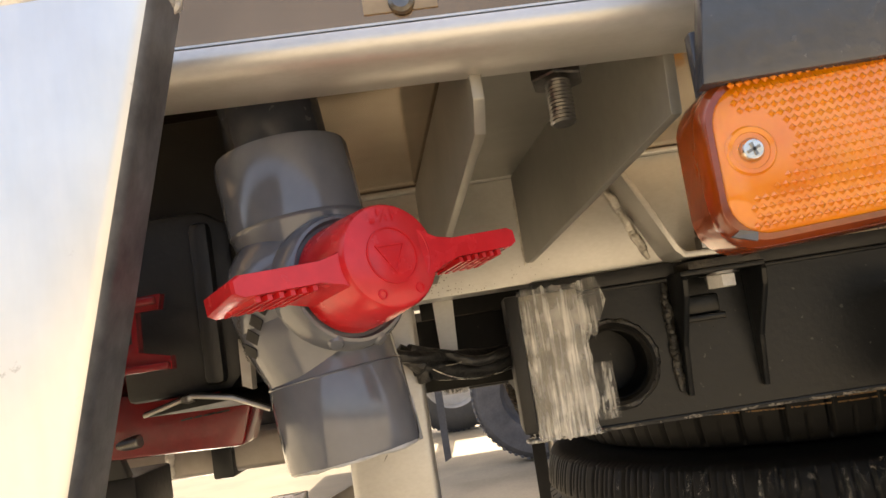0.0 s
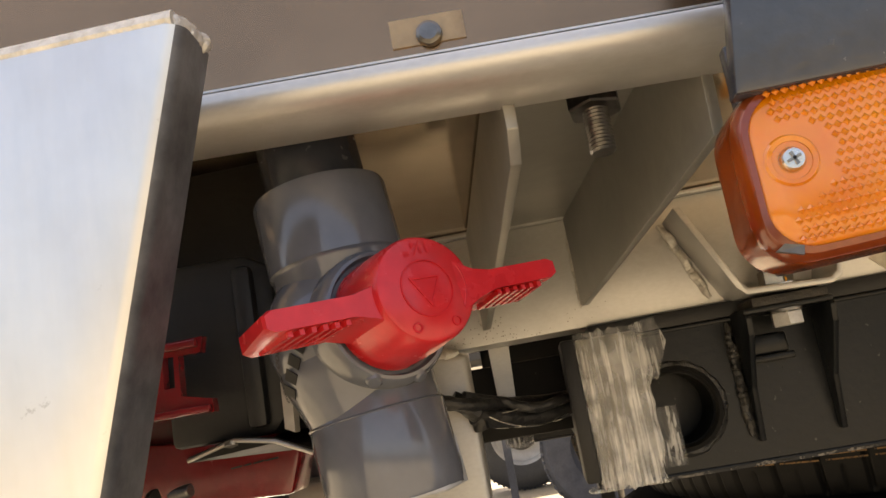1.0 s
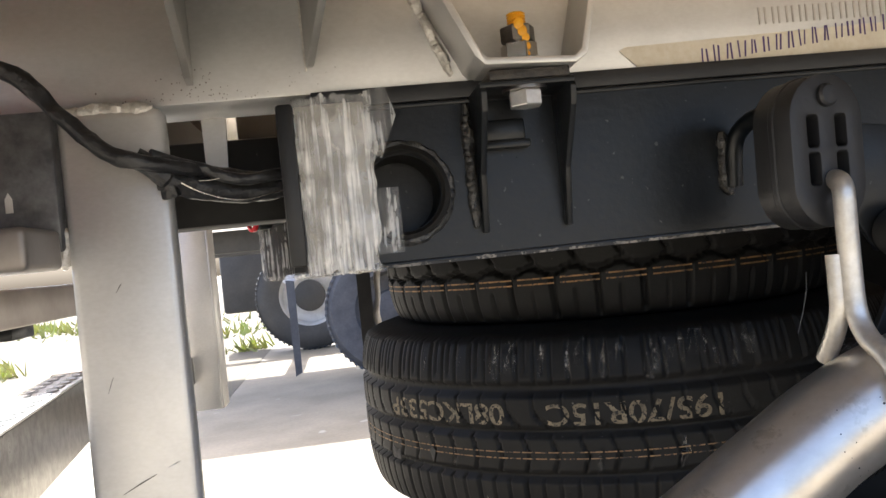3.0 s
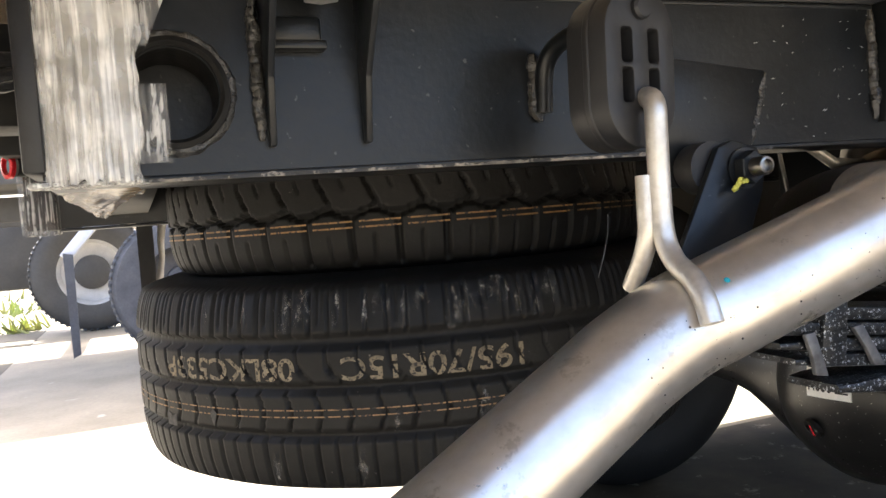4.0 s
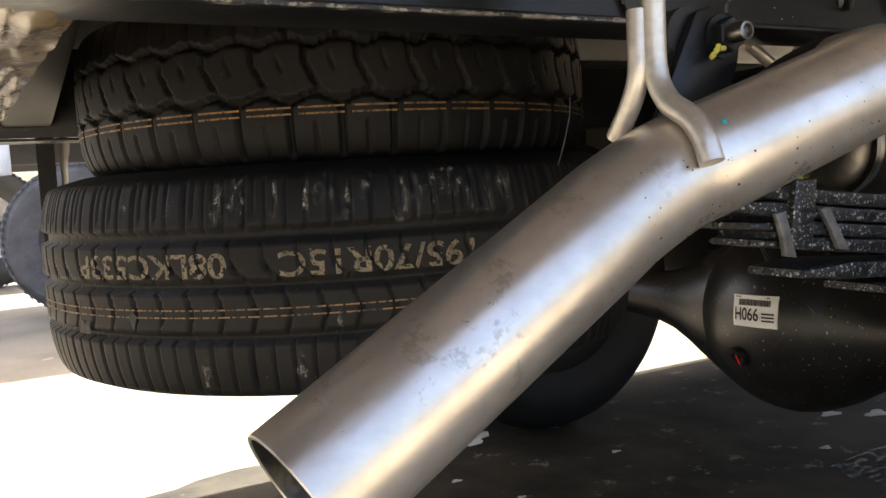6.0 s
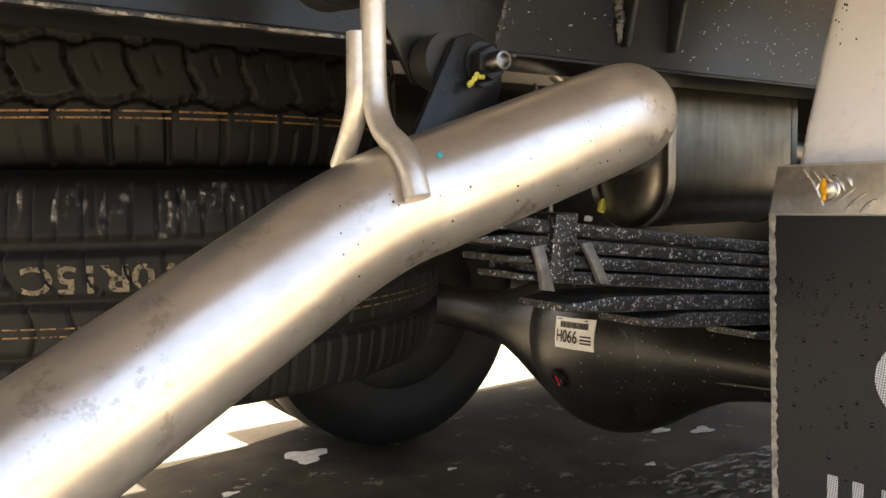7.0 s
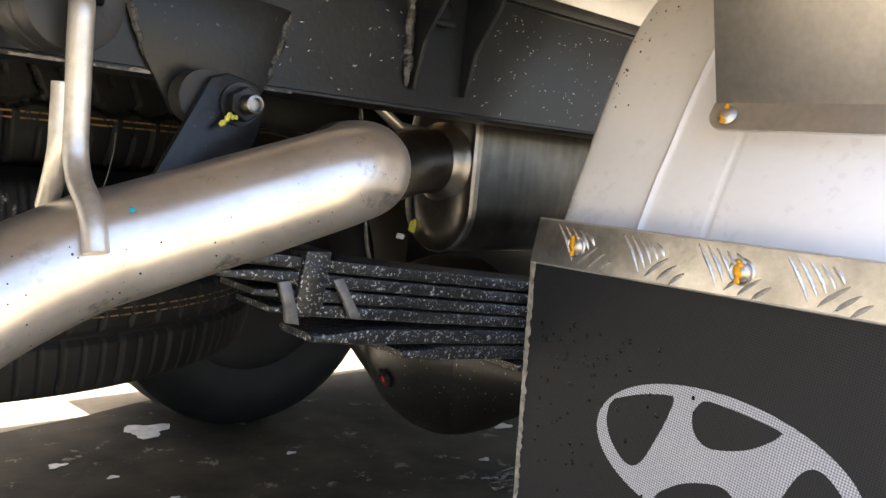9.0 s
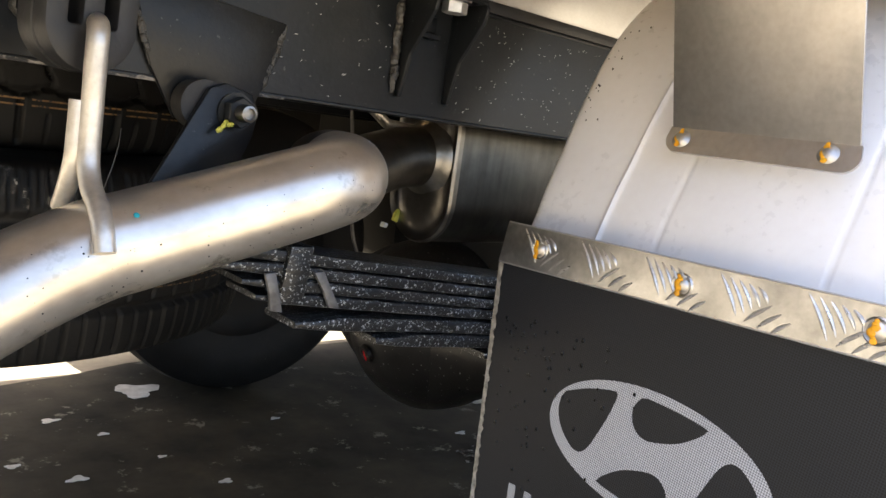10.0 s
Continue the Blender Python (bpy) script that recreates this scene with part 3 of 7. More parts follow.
# the floor sheet is left open where the drain pipe drops through
HX, HY, HR = -0.2210, 0.2612, 0.0262
own = bmesh.new()
ring = [own.verts.new((HX + HR * (1 + 0.12 * math.sin(5 * a) + 0.07 * math.sin(9 * a + 1)) * math.cos(a), HY + HR * (1.05 + 0.1 * math.sin(4 * a)) * math.sin(a), FLOOR_Z))
        for a in [2 * math.pi * k / 32 for k in range(32)]]
outer = []
for k in range(32):
    a = 2 * math.pi * k / 32
    s = 0.06 / max(abs(math.cos(a)), abs(math.sin(a)))
    outer.append(own.verts.new((HX + s * math.cos(a), HY + s * math.sin(a), FLOOR_Z)))
for k in range(32):
    own.faces.new((ring[k], ring[(k + 1) % 32], outer[(k + 1) % 32], outer[k]))
for x0, y0, x1, y1 in ((-0.40, HY - 0.06, HX - 0.06, 2.23), (HX + 0.06, HY - 0.06, 4.0, 2.23), (HX - 0.06, HY + 0.06, HX + 0.06, 2.23)):
    own.faces.new([own.verts.new((x, y, FLOOR_Z)) for x, y in ((x0, y0), (x1, y0), (x1, y1), (x0, y1))])
bmesh.ops.remove_doubles(own, verts=own.verts, dist=1e-4)
geo = bmesh.ops.extrude_face_region(own, geom=own.faces[:])
bmesh.ops.translate(own, verts=[g for g in geo["geom"] if isinstance(g, bmesh.types.BMVert)], vec=(0, 0, 0.003))
part("floor_sheet", own, FLOORSHEET, floor_body, "glossy brownish floor sheet with a ragged drain hole")
part("deck", box((-0.40, 0.235, 0.93), (4.0, 2.23, 1.0), 0.01), FLOORSHEET, floor_body)
# side of the body: a rolled lip below a polished sheet
prof = [(0.1955, 0.8725), (0.1965, 0.8685), (0.202, 0.8652), (0.214, 0.864), (0.230, 0.8645), (0.233, 0.867), (0.233, 0.889), (0.225, 0.889), (0.225, 0.8752), (0.207, 0.8752), (0.200, 0.8758), (0.1965, 0.8750)]


def sagging(bm):
    """The side of the body drops a little towards the front."""
    for v in bm.verts:
        v.co.z -= 0.042 * (min(v.co.x, 0.25) + 0.2)
    return bm


def long_bar(section, x0=-0.40, x1=4.0):
    """A bar of constant section along the truck, cut where its slope ends."""
    own = bmesh.new()
    rings = [[own.verts.new((x, y, z)) for y, z in section] for x in (x0, 0.25, x1)]
    k = len(section)
    for a, b in zip(rings, rings[1:]):
        for i in range(k):
            own.faces.new((a[i], a[(i + 1) % k], b[(i + 1) % k], b[i]))
    own.faces.new(rings[0][::-1])
    own.faces.new(rings[-1])
    return sagging(own)


def flat_section(y0, y1, z0, z1):
    return [(y0, z0), (y1, z0), (y1, z1), (y0, z1)]


part("side_lip", long_bar(prof), STEEL, floor_body, "rolled satin steel lip along the body side", sharp=0.9)
# upper body is out of view, added for the shadow it casts
part("unseen_upper_body", box((-0.40, 0.2055, 1.062), (4.0, 2.23, 1.30), 0.01), MIRROR, floor_body, "unseen upper body, added to shade the ground beside the truck")
part("side_sheet", long_bar(flat_section(0.207, 0.2245, 0.8760, 0.905)), MIRROR, floor_body)
part("side_wall", long_bar(flat_section(0.1995, 0.2040, 0.8775, 1.06)), MIRROR, floor_body, "polished brownish side sheet")
part("sheet_edge", long_bar(flat_section(0.1989, 0.2047, 0.8766, 0.8774)), STEEL, floor_body, "bright cut edge of the side sheet")
part("sticker", sagging(box((-0.169, 0.1988, 0.8805), (-0.144, 0.1995, 0.8905))), BEIGEFILM, floor_body, "dull worn sticker with a bolt through it")
part("sticker_bolt", sagging(lathe([(0, 0), (0.0045, 0), (0.0042, 0.002), (0.003, 0.003), (0, 0.003)], (-0.156, 0.1988, 0.8835), (0, -1, 0), 20)), DARKZINC, floor_body)

# unseen panels, added to shade the tail lamp; their gap suns the step
part("unseen_corner_floor", box((-1.0, 0.2055, 0.893), (-0.402, 0.520, 1.05), 0.004), FLOORSHEET, floor_body)
part("unseen_corner_wall", box((-0.760, 0.150, 0.690), (-0.755, 0.520, 0.8925), 0.001), GUSSET, floor_body)
part("unseen_rear_floor", box((-1.2, 1.20, 0.893), (-0.402, 2.23, 1.05), 0.004), FLOORSHEET, floor_body)

# gusset plates under the floor
for gx0, gx1, edge in ((-0.1370, -0.1790, ((0.2255, 0.8525), (0.2350, 0.8415), (0.5480, 0.8105))), (-0.0655, -0.1010, ((0.2300, 0.8470), (0.2310, 0.8365), (0.5660, 0.8165)))):
    g = thing("gusset", "satin steel gusset plate under the floor", "gusset plate", ((gx0 + gx1) / 2, 0.4, 0.85), group="gussets under the floor")
    d = Vector((gx1 - gx0, 0.576 - 0.23, 0))
    at_y = lambda y, z: (gx0 + d.x * (y - 0.23) / d.y, y, z)
    pts = [at_y(0.226, 0.8895)] + [at_y(y, z) for y, z in edge] + [at_y(0.5775, edge[2][1] + 0.002), at_y(0.5775, 0.8895)]
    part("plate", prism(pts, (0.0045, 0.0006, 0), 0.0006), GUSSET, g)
    part("weld", bead(at_y(0.577, 0.816), at_y(0.577, 0.875), 0.0015), WELD, g)
part_pts = [(-0.132, 0.24, 0.8885), (-0.061, 0.24, 0.8885), (-0.098, 0.577, 0.8885), (-0.176, 0.577, 0.8885)]
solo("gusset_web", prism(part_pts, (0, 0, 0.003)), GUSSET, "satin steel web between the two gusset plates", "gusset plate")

# stud and nut hanging below the side lip
stud = thing("hanging_bolt", "dark threaded stud with flanged nut below the body side", "bolt", (-0.097, 0.253, 0.885))
B0, BD = Vector((-0.0995, 0.2632, 0.8790)), Vector((-0.03, -0.14, -0.99)).normalized()
part("shank", tube([B0 - BD * 0.012, B0], 0.0060, 16), DARKZINC, stud)
part("washer", lathe([(0, 0), (0.0125, 0), (0.0125, 0.0035), (0, 0.0035)], B0, BD, 28), DARKZINC, stud)
part("nut", hexagon(B0 + BD * 0.0035, BD, 0.0195, 0.0115, up=(0.9, 0.3, 0)), DARKZINC, stud)
part("thread", threaded(B0 + BD * 0.014, BD, 0.0054, 0.0195, 0.0016), DARKZINC, stud, "bare steel thread")

# subframe beam on the chassis rail
beam = thing("subframe_beam", "satin steel body subframe beam lying on the chassis rail", "beam", (1.0, 0.61, BEAM_B))
part("web", box((-0.62, 0.580, BEAM_B), (3.0, 0.585, BEAM_T), 0.0015), STEEL, beam)
part("lower_flange", box((-0.62, 0.585, BEAM_B), (3.0, 0.640, BEAM_B + 0.005), 0.001), STEEL, beam)
part("upper_flange", box((-0.62, 0.571, BEAM_T), (3.0, 0.640, BEAM_T + 0.0035), 0.001), STEEL, beam)
far_beam = solo("subframe_beam", box((-0.2, 1.43, BEAM_B), (3.0, 1.49, BEAM_T), 0.004), STEEL, "satin steel body subframe beam lying on the far chassis rail", "beam")
for cx, cw, mt in ((-0.315, 0.05, STEEL), (-0.06, 0.035, BLACK), (0.40, 0.04, FLOORSHEET)):
    solo("cross_bearer", box((cx, 0.642, 0.805), (cx + cw, 1.428, 0.886), 0.003), mt, "steel floor cross bearer between the subframe beams", "beam", group="floor cross bearers")
solo("hanging_strap", prism([(-0.1835, 0.642, 0.8920), (-0.1600, 0.642, 0.8920), (-0.1660, 0.634, 0.7535), (-0.1805, 0.634, 0.7545)], (0, 0.003, 0)), STEEL, "pale steel strap hanging below the floor", "strap")

rnd = random.Random(61)
bm = bmesh.new()
for cx, cz, sx, sz, count in ((-0.176, 0.815, 0.010, 0.006, 34), (-0.150, 0.806, 0.016, 0.003, 18), (-0.100, 0.815, 0.010, 0.006, 10), (-0.215, 0.806, 0.020, 0.003, 16)):
    for _ in range(count):
        x, z = rnd.gauss(cx, sx), max(0.8025, rnd.gauss(cz, sz))
        own = bmesh.new()
        bmesh.ops.create_icosphere(own, subdivisions=1, radius=rnd.uniform(0.0003, 0.0007), matrix=Matrix.Translation((x, 0.5799, z)) @ Matrix.Diagonal((1, 0.5, 1, 1)))
        merge(bm, own)
tagged(part("spatter", bm, DIMSTEEL, beam, "weld spatter by the gussets"), kind="stuff")

# hat-shaped body mount on the beam, and its bolt
hat = thing("body_mount", "bent steel body mount welded to the beam", "bracket", (0.04, 0.555, 0.80))
T = 0.0042
outl = [(-0.0270, 0.870), (0.0035, 0.806), (0.0095, 0.8000), (0.068, 0.7975), (0.0755, 0.8025), (0.0905, 0.8640)]
inn = [(0.0860, 0.8640), (0.0718, 0.8055), (0.0670, 0.8018), (0.0115, 0.8043), (0.0076, 0.8085), (-0.0222, 0.870)]
part("strap", prism([(x, 0.526, z) for x, z in outl + inn], (0, 0.0535, 0), 0.0007), STEEL, hat)
part("weld", bead((-0.030, 0.577, 0.868), (-0.004, 0.577, 0.806), 0.0034), WELD, hat, "lumpy bright weld bead")
part("weld", bead((0.0915, 0.578, 0.862), (0.0775, 0.578, 0.806), 0.0026), WELD, hat)
solo("mount_spacer", box((0.012, 0.530, 0.7905), (0.064, 0.577, 0.7968), 0.001), GRIMYBLACK, "dirty black spacer plate under the body mount", "spacer")
mount_bolt = thing("mount_bolt", "zinc bolt with double nut and orange paint mark", "bolt", (0.040, 0.550, 0.803))
c = Vector((0.0360, 0.5440, 0.8025))
part("washer", lathe([(0, 0), (0.0150, 0), (0.0150, 0.002), (0, 0.002)], c, (0, 0, 1), 28), ZINC, mount_bolt)
part("nut", hexagon(c + Vector((0, 0, 0.002)), (0, 0, 1), 0.0205, 0.0110, up=(0.8, 0.6, 0)), ZINC, mount_bolt)
part("lock_nut", hexagon(c + Vector((0, 0, 0.0134)), (0, 0, 1), 0.0195, 0.0105, up=(0.5, 0.9, 0)), DARKZINC, mount_bolt)
part("thread", threaded(c + Vector((0, 0, 0.0240)), (0, 0, 1), 0.0062, 0.0105, 0.0018), ORANGE, mount_bolt, "thread end dabbed with orange paint")
bm = bmesh.new()
for px_, pz_, pr_ in ((0.0030, 0.004, 0.0018), (0.0034, 0.009, 0.0022), (0.0028, 0.0145, 0.0026), (0.0010, 0.0190, 0.0032), (-0.0010, 0.0235, 0.0034)):
    own = bmesh.new()
    bmesh.ops.create_icosphere(own, subdivisions=2, radius=pr_, matrix=Matrix.Translation(c + Vector((px_, -0.0100, pz_))) @ Matrix.Diagonal((1, 0.35, 1.2, 1)))
    merge(bm, own)
part("paint_mark", bm, ORANGE, mount_bolt, "run of orange marking paint")

# chassis rail
rail = thing("chassis_rail", "black painted steel chassis rail with a round hole", "chassis rail", (0.9, 0.6, RAIL_B))
own = bmesh.new()
HC, HRR = (-0.0460, 0.7293), 0.0262
x0, x1, z0, z1 = -0.115, 0.05, RAIL_B, RAIL_T
corner_angles = [math.atan2(zz - HC[1], xx - HC[0]) % (2 * math.pi) for xx in (x0, x1) for zz in (z0, z1)]
angles = sorted([2 * math.pi * k / 44 for k in range(44)] + corner_angles)
N = len(angles)
inner = [own.verts.new((HC[0] + HRR * math.cos(a), RAIL_Y, HC[1] + HRR * math.sin(a))) for a in angles]
edge_ring = []
for a in angles:
    tx = ((x1 - HC[0]) if math.cos(a) > 0 else (HC[0] - x0)) / max(abs(math.cos(a)), 1e-6)
    tz = ((z1 - HC[1]) if math.sin(a) > 0 else (HC[1] - z0)) / max(abs(math.sin(a)), 1e-6)
    s = min(tx, tz)
    edge_ring.append(own.verts.new((HC[0] + s * math.cos(a), RAIL_Y, HC[1] + s * math.sin(a))))
for k in range(N):
    own.faces.new((inner[k], inner[(k + 1) % N], edge_ring[(k + 1) % N], edge_ring[k]))
own.faces.new([own.verts.new(p) for p in ((x1, RAIL_Y, z0), (3.0, RAIL_Y, z0), (3.0, RAIL_Y, z1), (x1, RAIL_Y, z1))])
geo = bmesh.ops.extrude_face_region(own, geom=own.faces[:])
bmesh.ops.translate(own, verts=[g for g in geo["geom"] if isinstance(g, bmesh.types.BMVert)], vec=(0, 0.004, 0))
part("web", own, BLACK, rail)
part("lower_flange", box((-0.115, RAIL_Y - 0.001, RAIL_B - 0.0035), (3.0, RAIL_Y + 0.06, RAIL_B), 0.0012), BLACK, rail)
part("upper_flange", box((-0.115, RAIL_Y - 0.001, RAIL_T), (3.0, RAIL_Y + 0.06, RAIL_T + 0.0035), 0.0012), BLACK, rail)
part("inner_web", box((-0.10, RAIL_Y + 0.056, RAIL_B), (3.0, RAIL_Y + 0.06, RAIL_T)), BLACK, rail)
part("hole_collar", lathe([(0.0265, 0.050), (0.0265, -0.0035), (0.0285, -0.006), (0.0315, -0.0045), (0.0325, 0.0)], (HC[0], RAIL_Y, HC[1]), (0, 1, 0), 48), RUBBER, rail)
ring = [(HC[0] + 0.0325 * math.cos(2 * math.pi * k / 60), RAIL_Y - 0.0005, HC[1] + 0.0325 * math.sin(2 * math.pi * k / 60)) for k in range(61)]
part("hole_weld", tube(ring, [0.0030 + 0.0018 * noise.noise(Vector(p) * 160) for p in ring], 10, None, False, 0.4), BLACKWELD, rail, "rough black-painted weld round the hole")
part("weld_patch", bead((0.183, RAIL_Y - 0.001, 0.705), (0.183, RAIL_Y - 0.001, 0.750), 0.005, None, 9), BLACKWELD, rail)
# lower edge where the paint is worn to dirty primer
bm = bmesh.new()
rows = []
for k in range(260):
    xx = -0.062 + k * 0.0017
    up_, in_ = 0.0012 + 0.0016 * noise.noise(Vector((xx * 70, 1, 0))) + 0.0010 * noise.noise(Vector((xx * 260, 2, 0))), 0.003 + 0.004 * noise.noise(Vector((xx * 45, 3, 0))) + 0.0015 * noise.noise(Vector((xx * 200, 4, 0)))
    rows.append([bm.verts.new(p) for p in ((xx, RAIL_Y - 0.0016, RAIL_B - 0.0034 + max(0.0001, up_)), (xx, RAIL_Y - 0.0016, RAIL_B - 0.0040), (xx, RAIL_Y + max(0.0003, in_), RAIL_B - 0.0040))])
for a, b in zip(rows, rows[1:]):
    for q in range(2):
        bm.faces.new((a[q], a[q + 1], b[q + 1], b[q]))
tagged(part("worn_edge", bm, WORN, rail, "scraped and dirty lower edge"), kind="stuff")
rnd = random.Random(17)
bm = bmesh.new()
for _ in range(170):
    x, z = 0.36 + 0.42 * rnd.random() ** 0.8, rnd.uniform(0.688, 0.783)
    if abs(x - 0.5185) < 0.036:
        continue
    l, w, a = rnd.uniform(0.0005, 0.0021), rnd.uniform(0.00022, 0.00045), rnd.gauss(0.2, 0.6)
    ux, uz = math.cos(a), math.sin(a)
    q = [(x + sx * l * ux - sz * w * uz, RAIL_Y - 0.0002, z + sx * l * uz + sz * w * ux) for sx, sz in ((-1, -0.5), (0.2, -1), (1, 0.3), (-0.3, 1))]
    bm.faces.new([bm.verts.new(p) for p in q])
tagged(part("fleck", bm, FLECK, rail, "white paint flecks"), kind="stuff")
solo("packing_strip", box((-0.10, RAIL_Y - 0.003, RAIL_T + 0.0036), (3.0, RAIL_Y + 0.058, BEAM_B - 0.0002), 0.001), SOFT, "dark packing strip between rail and subframe", "strip")


def rail_bracket(at_x):
    """Two tapered ears and a top plate welded to the rail, with a hexagon bolt."""
    b = thing("rail_bracket", "black welded two-eared bracket on the chassis rail", "bracket", (at_x, RAIL_Y, 0.70), group="rail brackets")
    for ex, w in ((-0.031, 0.004), (0.0265, 0.004)):
        x = at_x + ex
        pts = [(x, RAIL_Y, 0.697), (x, RAIL_Y - 0.007, 0.697), (x, RAIL_Y - 0.016, 0.735), (x, RAIL_Y - 0.043, 0.772), (x, RAIL_Y - 0.046, 0.784), (x, RAIL_Y - 0.040, 0.790), (x, RAIL_Y, 0.790)]
        part("ear", prism(pts, (w, 0, 0), 0.0008), BLACK, b)
    part("top_plate", box((at_x - 0.031, RAIL_Y - 0.044, 0.7865), (at_x + 0.0305, RAIL_Y, 0.7905), 0.001), BLACK, b)
    part("shelf", box((at_x - 0.027, RAIL_Y - 0.012, 0.752), (at_x + 0.006, RAIL_Y, 0.757), 0.001), BLACK, b)
    part("back_pad", box((at_x - 0.026, RAIL_Y - 0.0075, 0.757), (at_x + 0.004, RAIL_Y, 0.772), 0.002), BLACK, b)
    part("weld", bead((at_x - 0.0345, RAIL_Y - 0.001, 0.70), (at_x - 0.0345, RAIL_Y - 0.001, 0.785), 0.0042), BLACKWELD, b)
    c = Vector((at_x, RAIL_Y - 0.032, 0.7865))
    part("washer", lathe([(0, 0), (0.0145, 0), (0.0145, 0.002), (0, 0.002)], c, (0, 0, -1), 24), DARKZINC, b)
    part("bolt_head", hexagon(c + Vector((0, 0, -0.002)), (0, 0, -1), 0.0195, 0.0100, up=(0.9, 0.35, 0)), RAISED, b, "bright zinc bolt head")
    return b


rail_bracket(0.0365)
rail_bracket(0.5185)

# far rail and cross members
far_rail = thing("chassis_rail", "black painted far chassis rail", "chassis rail", (0.9, 1.46, 0.671))
part("web", box((-0.176, 1.4302, 0.6755), (3.0, 1.4345, 0.7815), 0.001), BLACK, far_rail)
part("lower_flange", box((-0.176, 1.43, 0.671), (3.0, 1.49, 0.6752), 0.001), BLACK, far_rail)
part("upper_flange", box((-0.176, 1.43, 0.7818), (3.0, 1.49, 0.786), 0.001), BLACK, far_rail)
part("packing", box((-0.170, 1.4305, 0.7862), (3.0, 1.4890, 0.8008), 0.001), SOFT, far_rail, "dark packing strip")
xm = thing("rear_cross_member", "rear frame cross member under wrinkled film", "cross member", (-0.09, 0.9, 0.69))
part("channel", box((-0.112, 0.636, 0.690), (-0.050, 1.428, 0.764), 0.004), RUBBER, xm)
part("end_channel", box((-0.300, 0.652, 0.724), (-0.1125, 0.70, 0.787), 0.002), RUBBER, xm)
# plain dark box added ahead of the far beam
part("end_plate", box((-0.240, 1.36, 0.7800), (-0.03, 1.424, 0.886), 0.003), RUBBER, xm)
own = bmesh.new()
na, nb = 36, 14
cells = []
for a in range(na + 1):
    t = a / na
    y = 0.585 + 0.665 * t
    xl, xr = -0.114 - 0.006 * math.sin(math.pi * t), -0.052 - 0.056 * t
    row = []
    for b in range(nb + 1):
        s = b / nb
        sag = 0.010 * noise.noise(Vector((s * 2.6, t * 5, 2))) + 0.0025 * noise.noise(Vector((s * 7, t * 15, 5)))
        row.append(own.verts.new((xl + (xr - xl) * s, y, 0.6862 - 0.003 * math.sin(math.pi * s) - abs(sag))))
    cells.append(row)
for a in range(na):
    for b in range(nb):
        own.faces.new((cells[a][b], cells[a][b + 1], cells[a + 1][b + 1], cells[a + 1][b]))
part("film", own, BEIGEFILM, xm, "brownish wrinkled film on its underside", sharp=2.0)

# a rubber strap and a crumpled foil strip hanging behind the tyres
solo("hanging_strap", prism([(-0.071, 1.60, 0.70), (-0.044, 1.60, 0.70), (-0.046, 1.60, 0.40), (-0.072, 1.60, 0.40)], (0, 0.004, 0)), SOFT, "black rubber strap hanging behind the spare tyres", "strap")
own = bmesh.new()
cols = []
for k in range(41):
    t = k / 40
    z, bend = 0.70 - 0.30 * t, 0.004 * math.sin(11 * t) + 0.002 * math.sin(27 * t)
    cols.append([own.verts.new((-0.040 + bend + dx, 1.596 + dy + 0.4 * bend, z)) for dx, dy in ((0.0, 0.0), (0.006, 0.002), (0.012 + 0.002 * math.sin(17 * t), 0.0))])
for a, b in zip(cols, cols[1:]):
    for k in range(2):
        own.faces.new((a[k], a[k + 1], b[k + 1], b[k]))
solo("foil_strip", own, SATIN, "crumpled bright foil strip hanging behind the spare tyres", "strip", sharp=2.0)

# film-wrapped end of the near rail
wrap = thing("wrapped_rail_end", "rail end bundled in crumpled clear film", "wrapping", (-0.09, 0.56, 0.68))
own = bmesh.new()
nx, nz = 26, 40
grid = []
for j in range(nz + 1):
    row = []
    z = 0.681 + (0.796 - 0.681) * j / nz
    for i in range(nx + 1):
        u = i / nx
        x = -0.1130 + (0.052 + 0.007 * noise.noise(Vector((4, j * 0.16, 0))) - 0.003 * (1 - j / nz)) * u
        fold = 0.0018 * noise.noise(Vector((u * 8, j * 0.10, 3))) + 0.0012 * noise.noise(Vector((u * 19 + 2 * j / nz, j * 0.22, 7)))
        y = 0.567 - 0.006 * math.sin(math.pi * u) - fold
        row.append(own.verts.new((x, y, z + 0.003 * noise.noise(Vector((u * 12, 5, 1))) * (1 if j in (0, nz) else 0))))
    grid.append(row)
for j in range(nz):
    for i in range(nx):
        own.faces.new((grid[j][i], grid[j][i + 1], grid[j + 1][i + 1], grid[j + 1][i]))
geo = bmesh.ops.extrude_face_region(own, geom=own.faces[:])
bmesh.ops.translate(own, verts=[g for g in geo["geom"] if isinstance(g, bmesh.types.BMVert)], vec=(0, 0.001, 0))
part("film", own, FILM, wrap, "milky crumpled clear film", sharp=2.0)
part("core", box((-0.1120, 0.5685, 0.684), (-0.066, 0.5745, 0.792), 0.002), CORE, wrap)
part("side", box((-0.1235, 0.5640, 0.687), (-0.1125, 0.62, 0.793), 0.002), SOFT, wrap)
own = bmesh.new()
for j in range(9):
    for i in range(9):
        own.verts.new((-0.066 + 0.017 * i / 8, 0.564 - 0.004 * noise.noise(Vector((i * 0.7, j * 0.7, 9))), 0.690 + 0.043 * j / 8))
own.verts.ensure_lookup_table()
for j in range(8):
    for i in range(8):
        own.faces.new([own.verts[k] for k in (j * 9 + i, j * 9 + i + 1, (j + 1) * 9 + i + 1, (j + 1) * 9 + i)])
part("loose_corner", own, CLEARFILM, wrap, sharp=2.0)
own = bmesh.new()
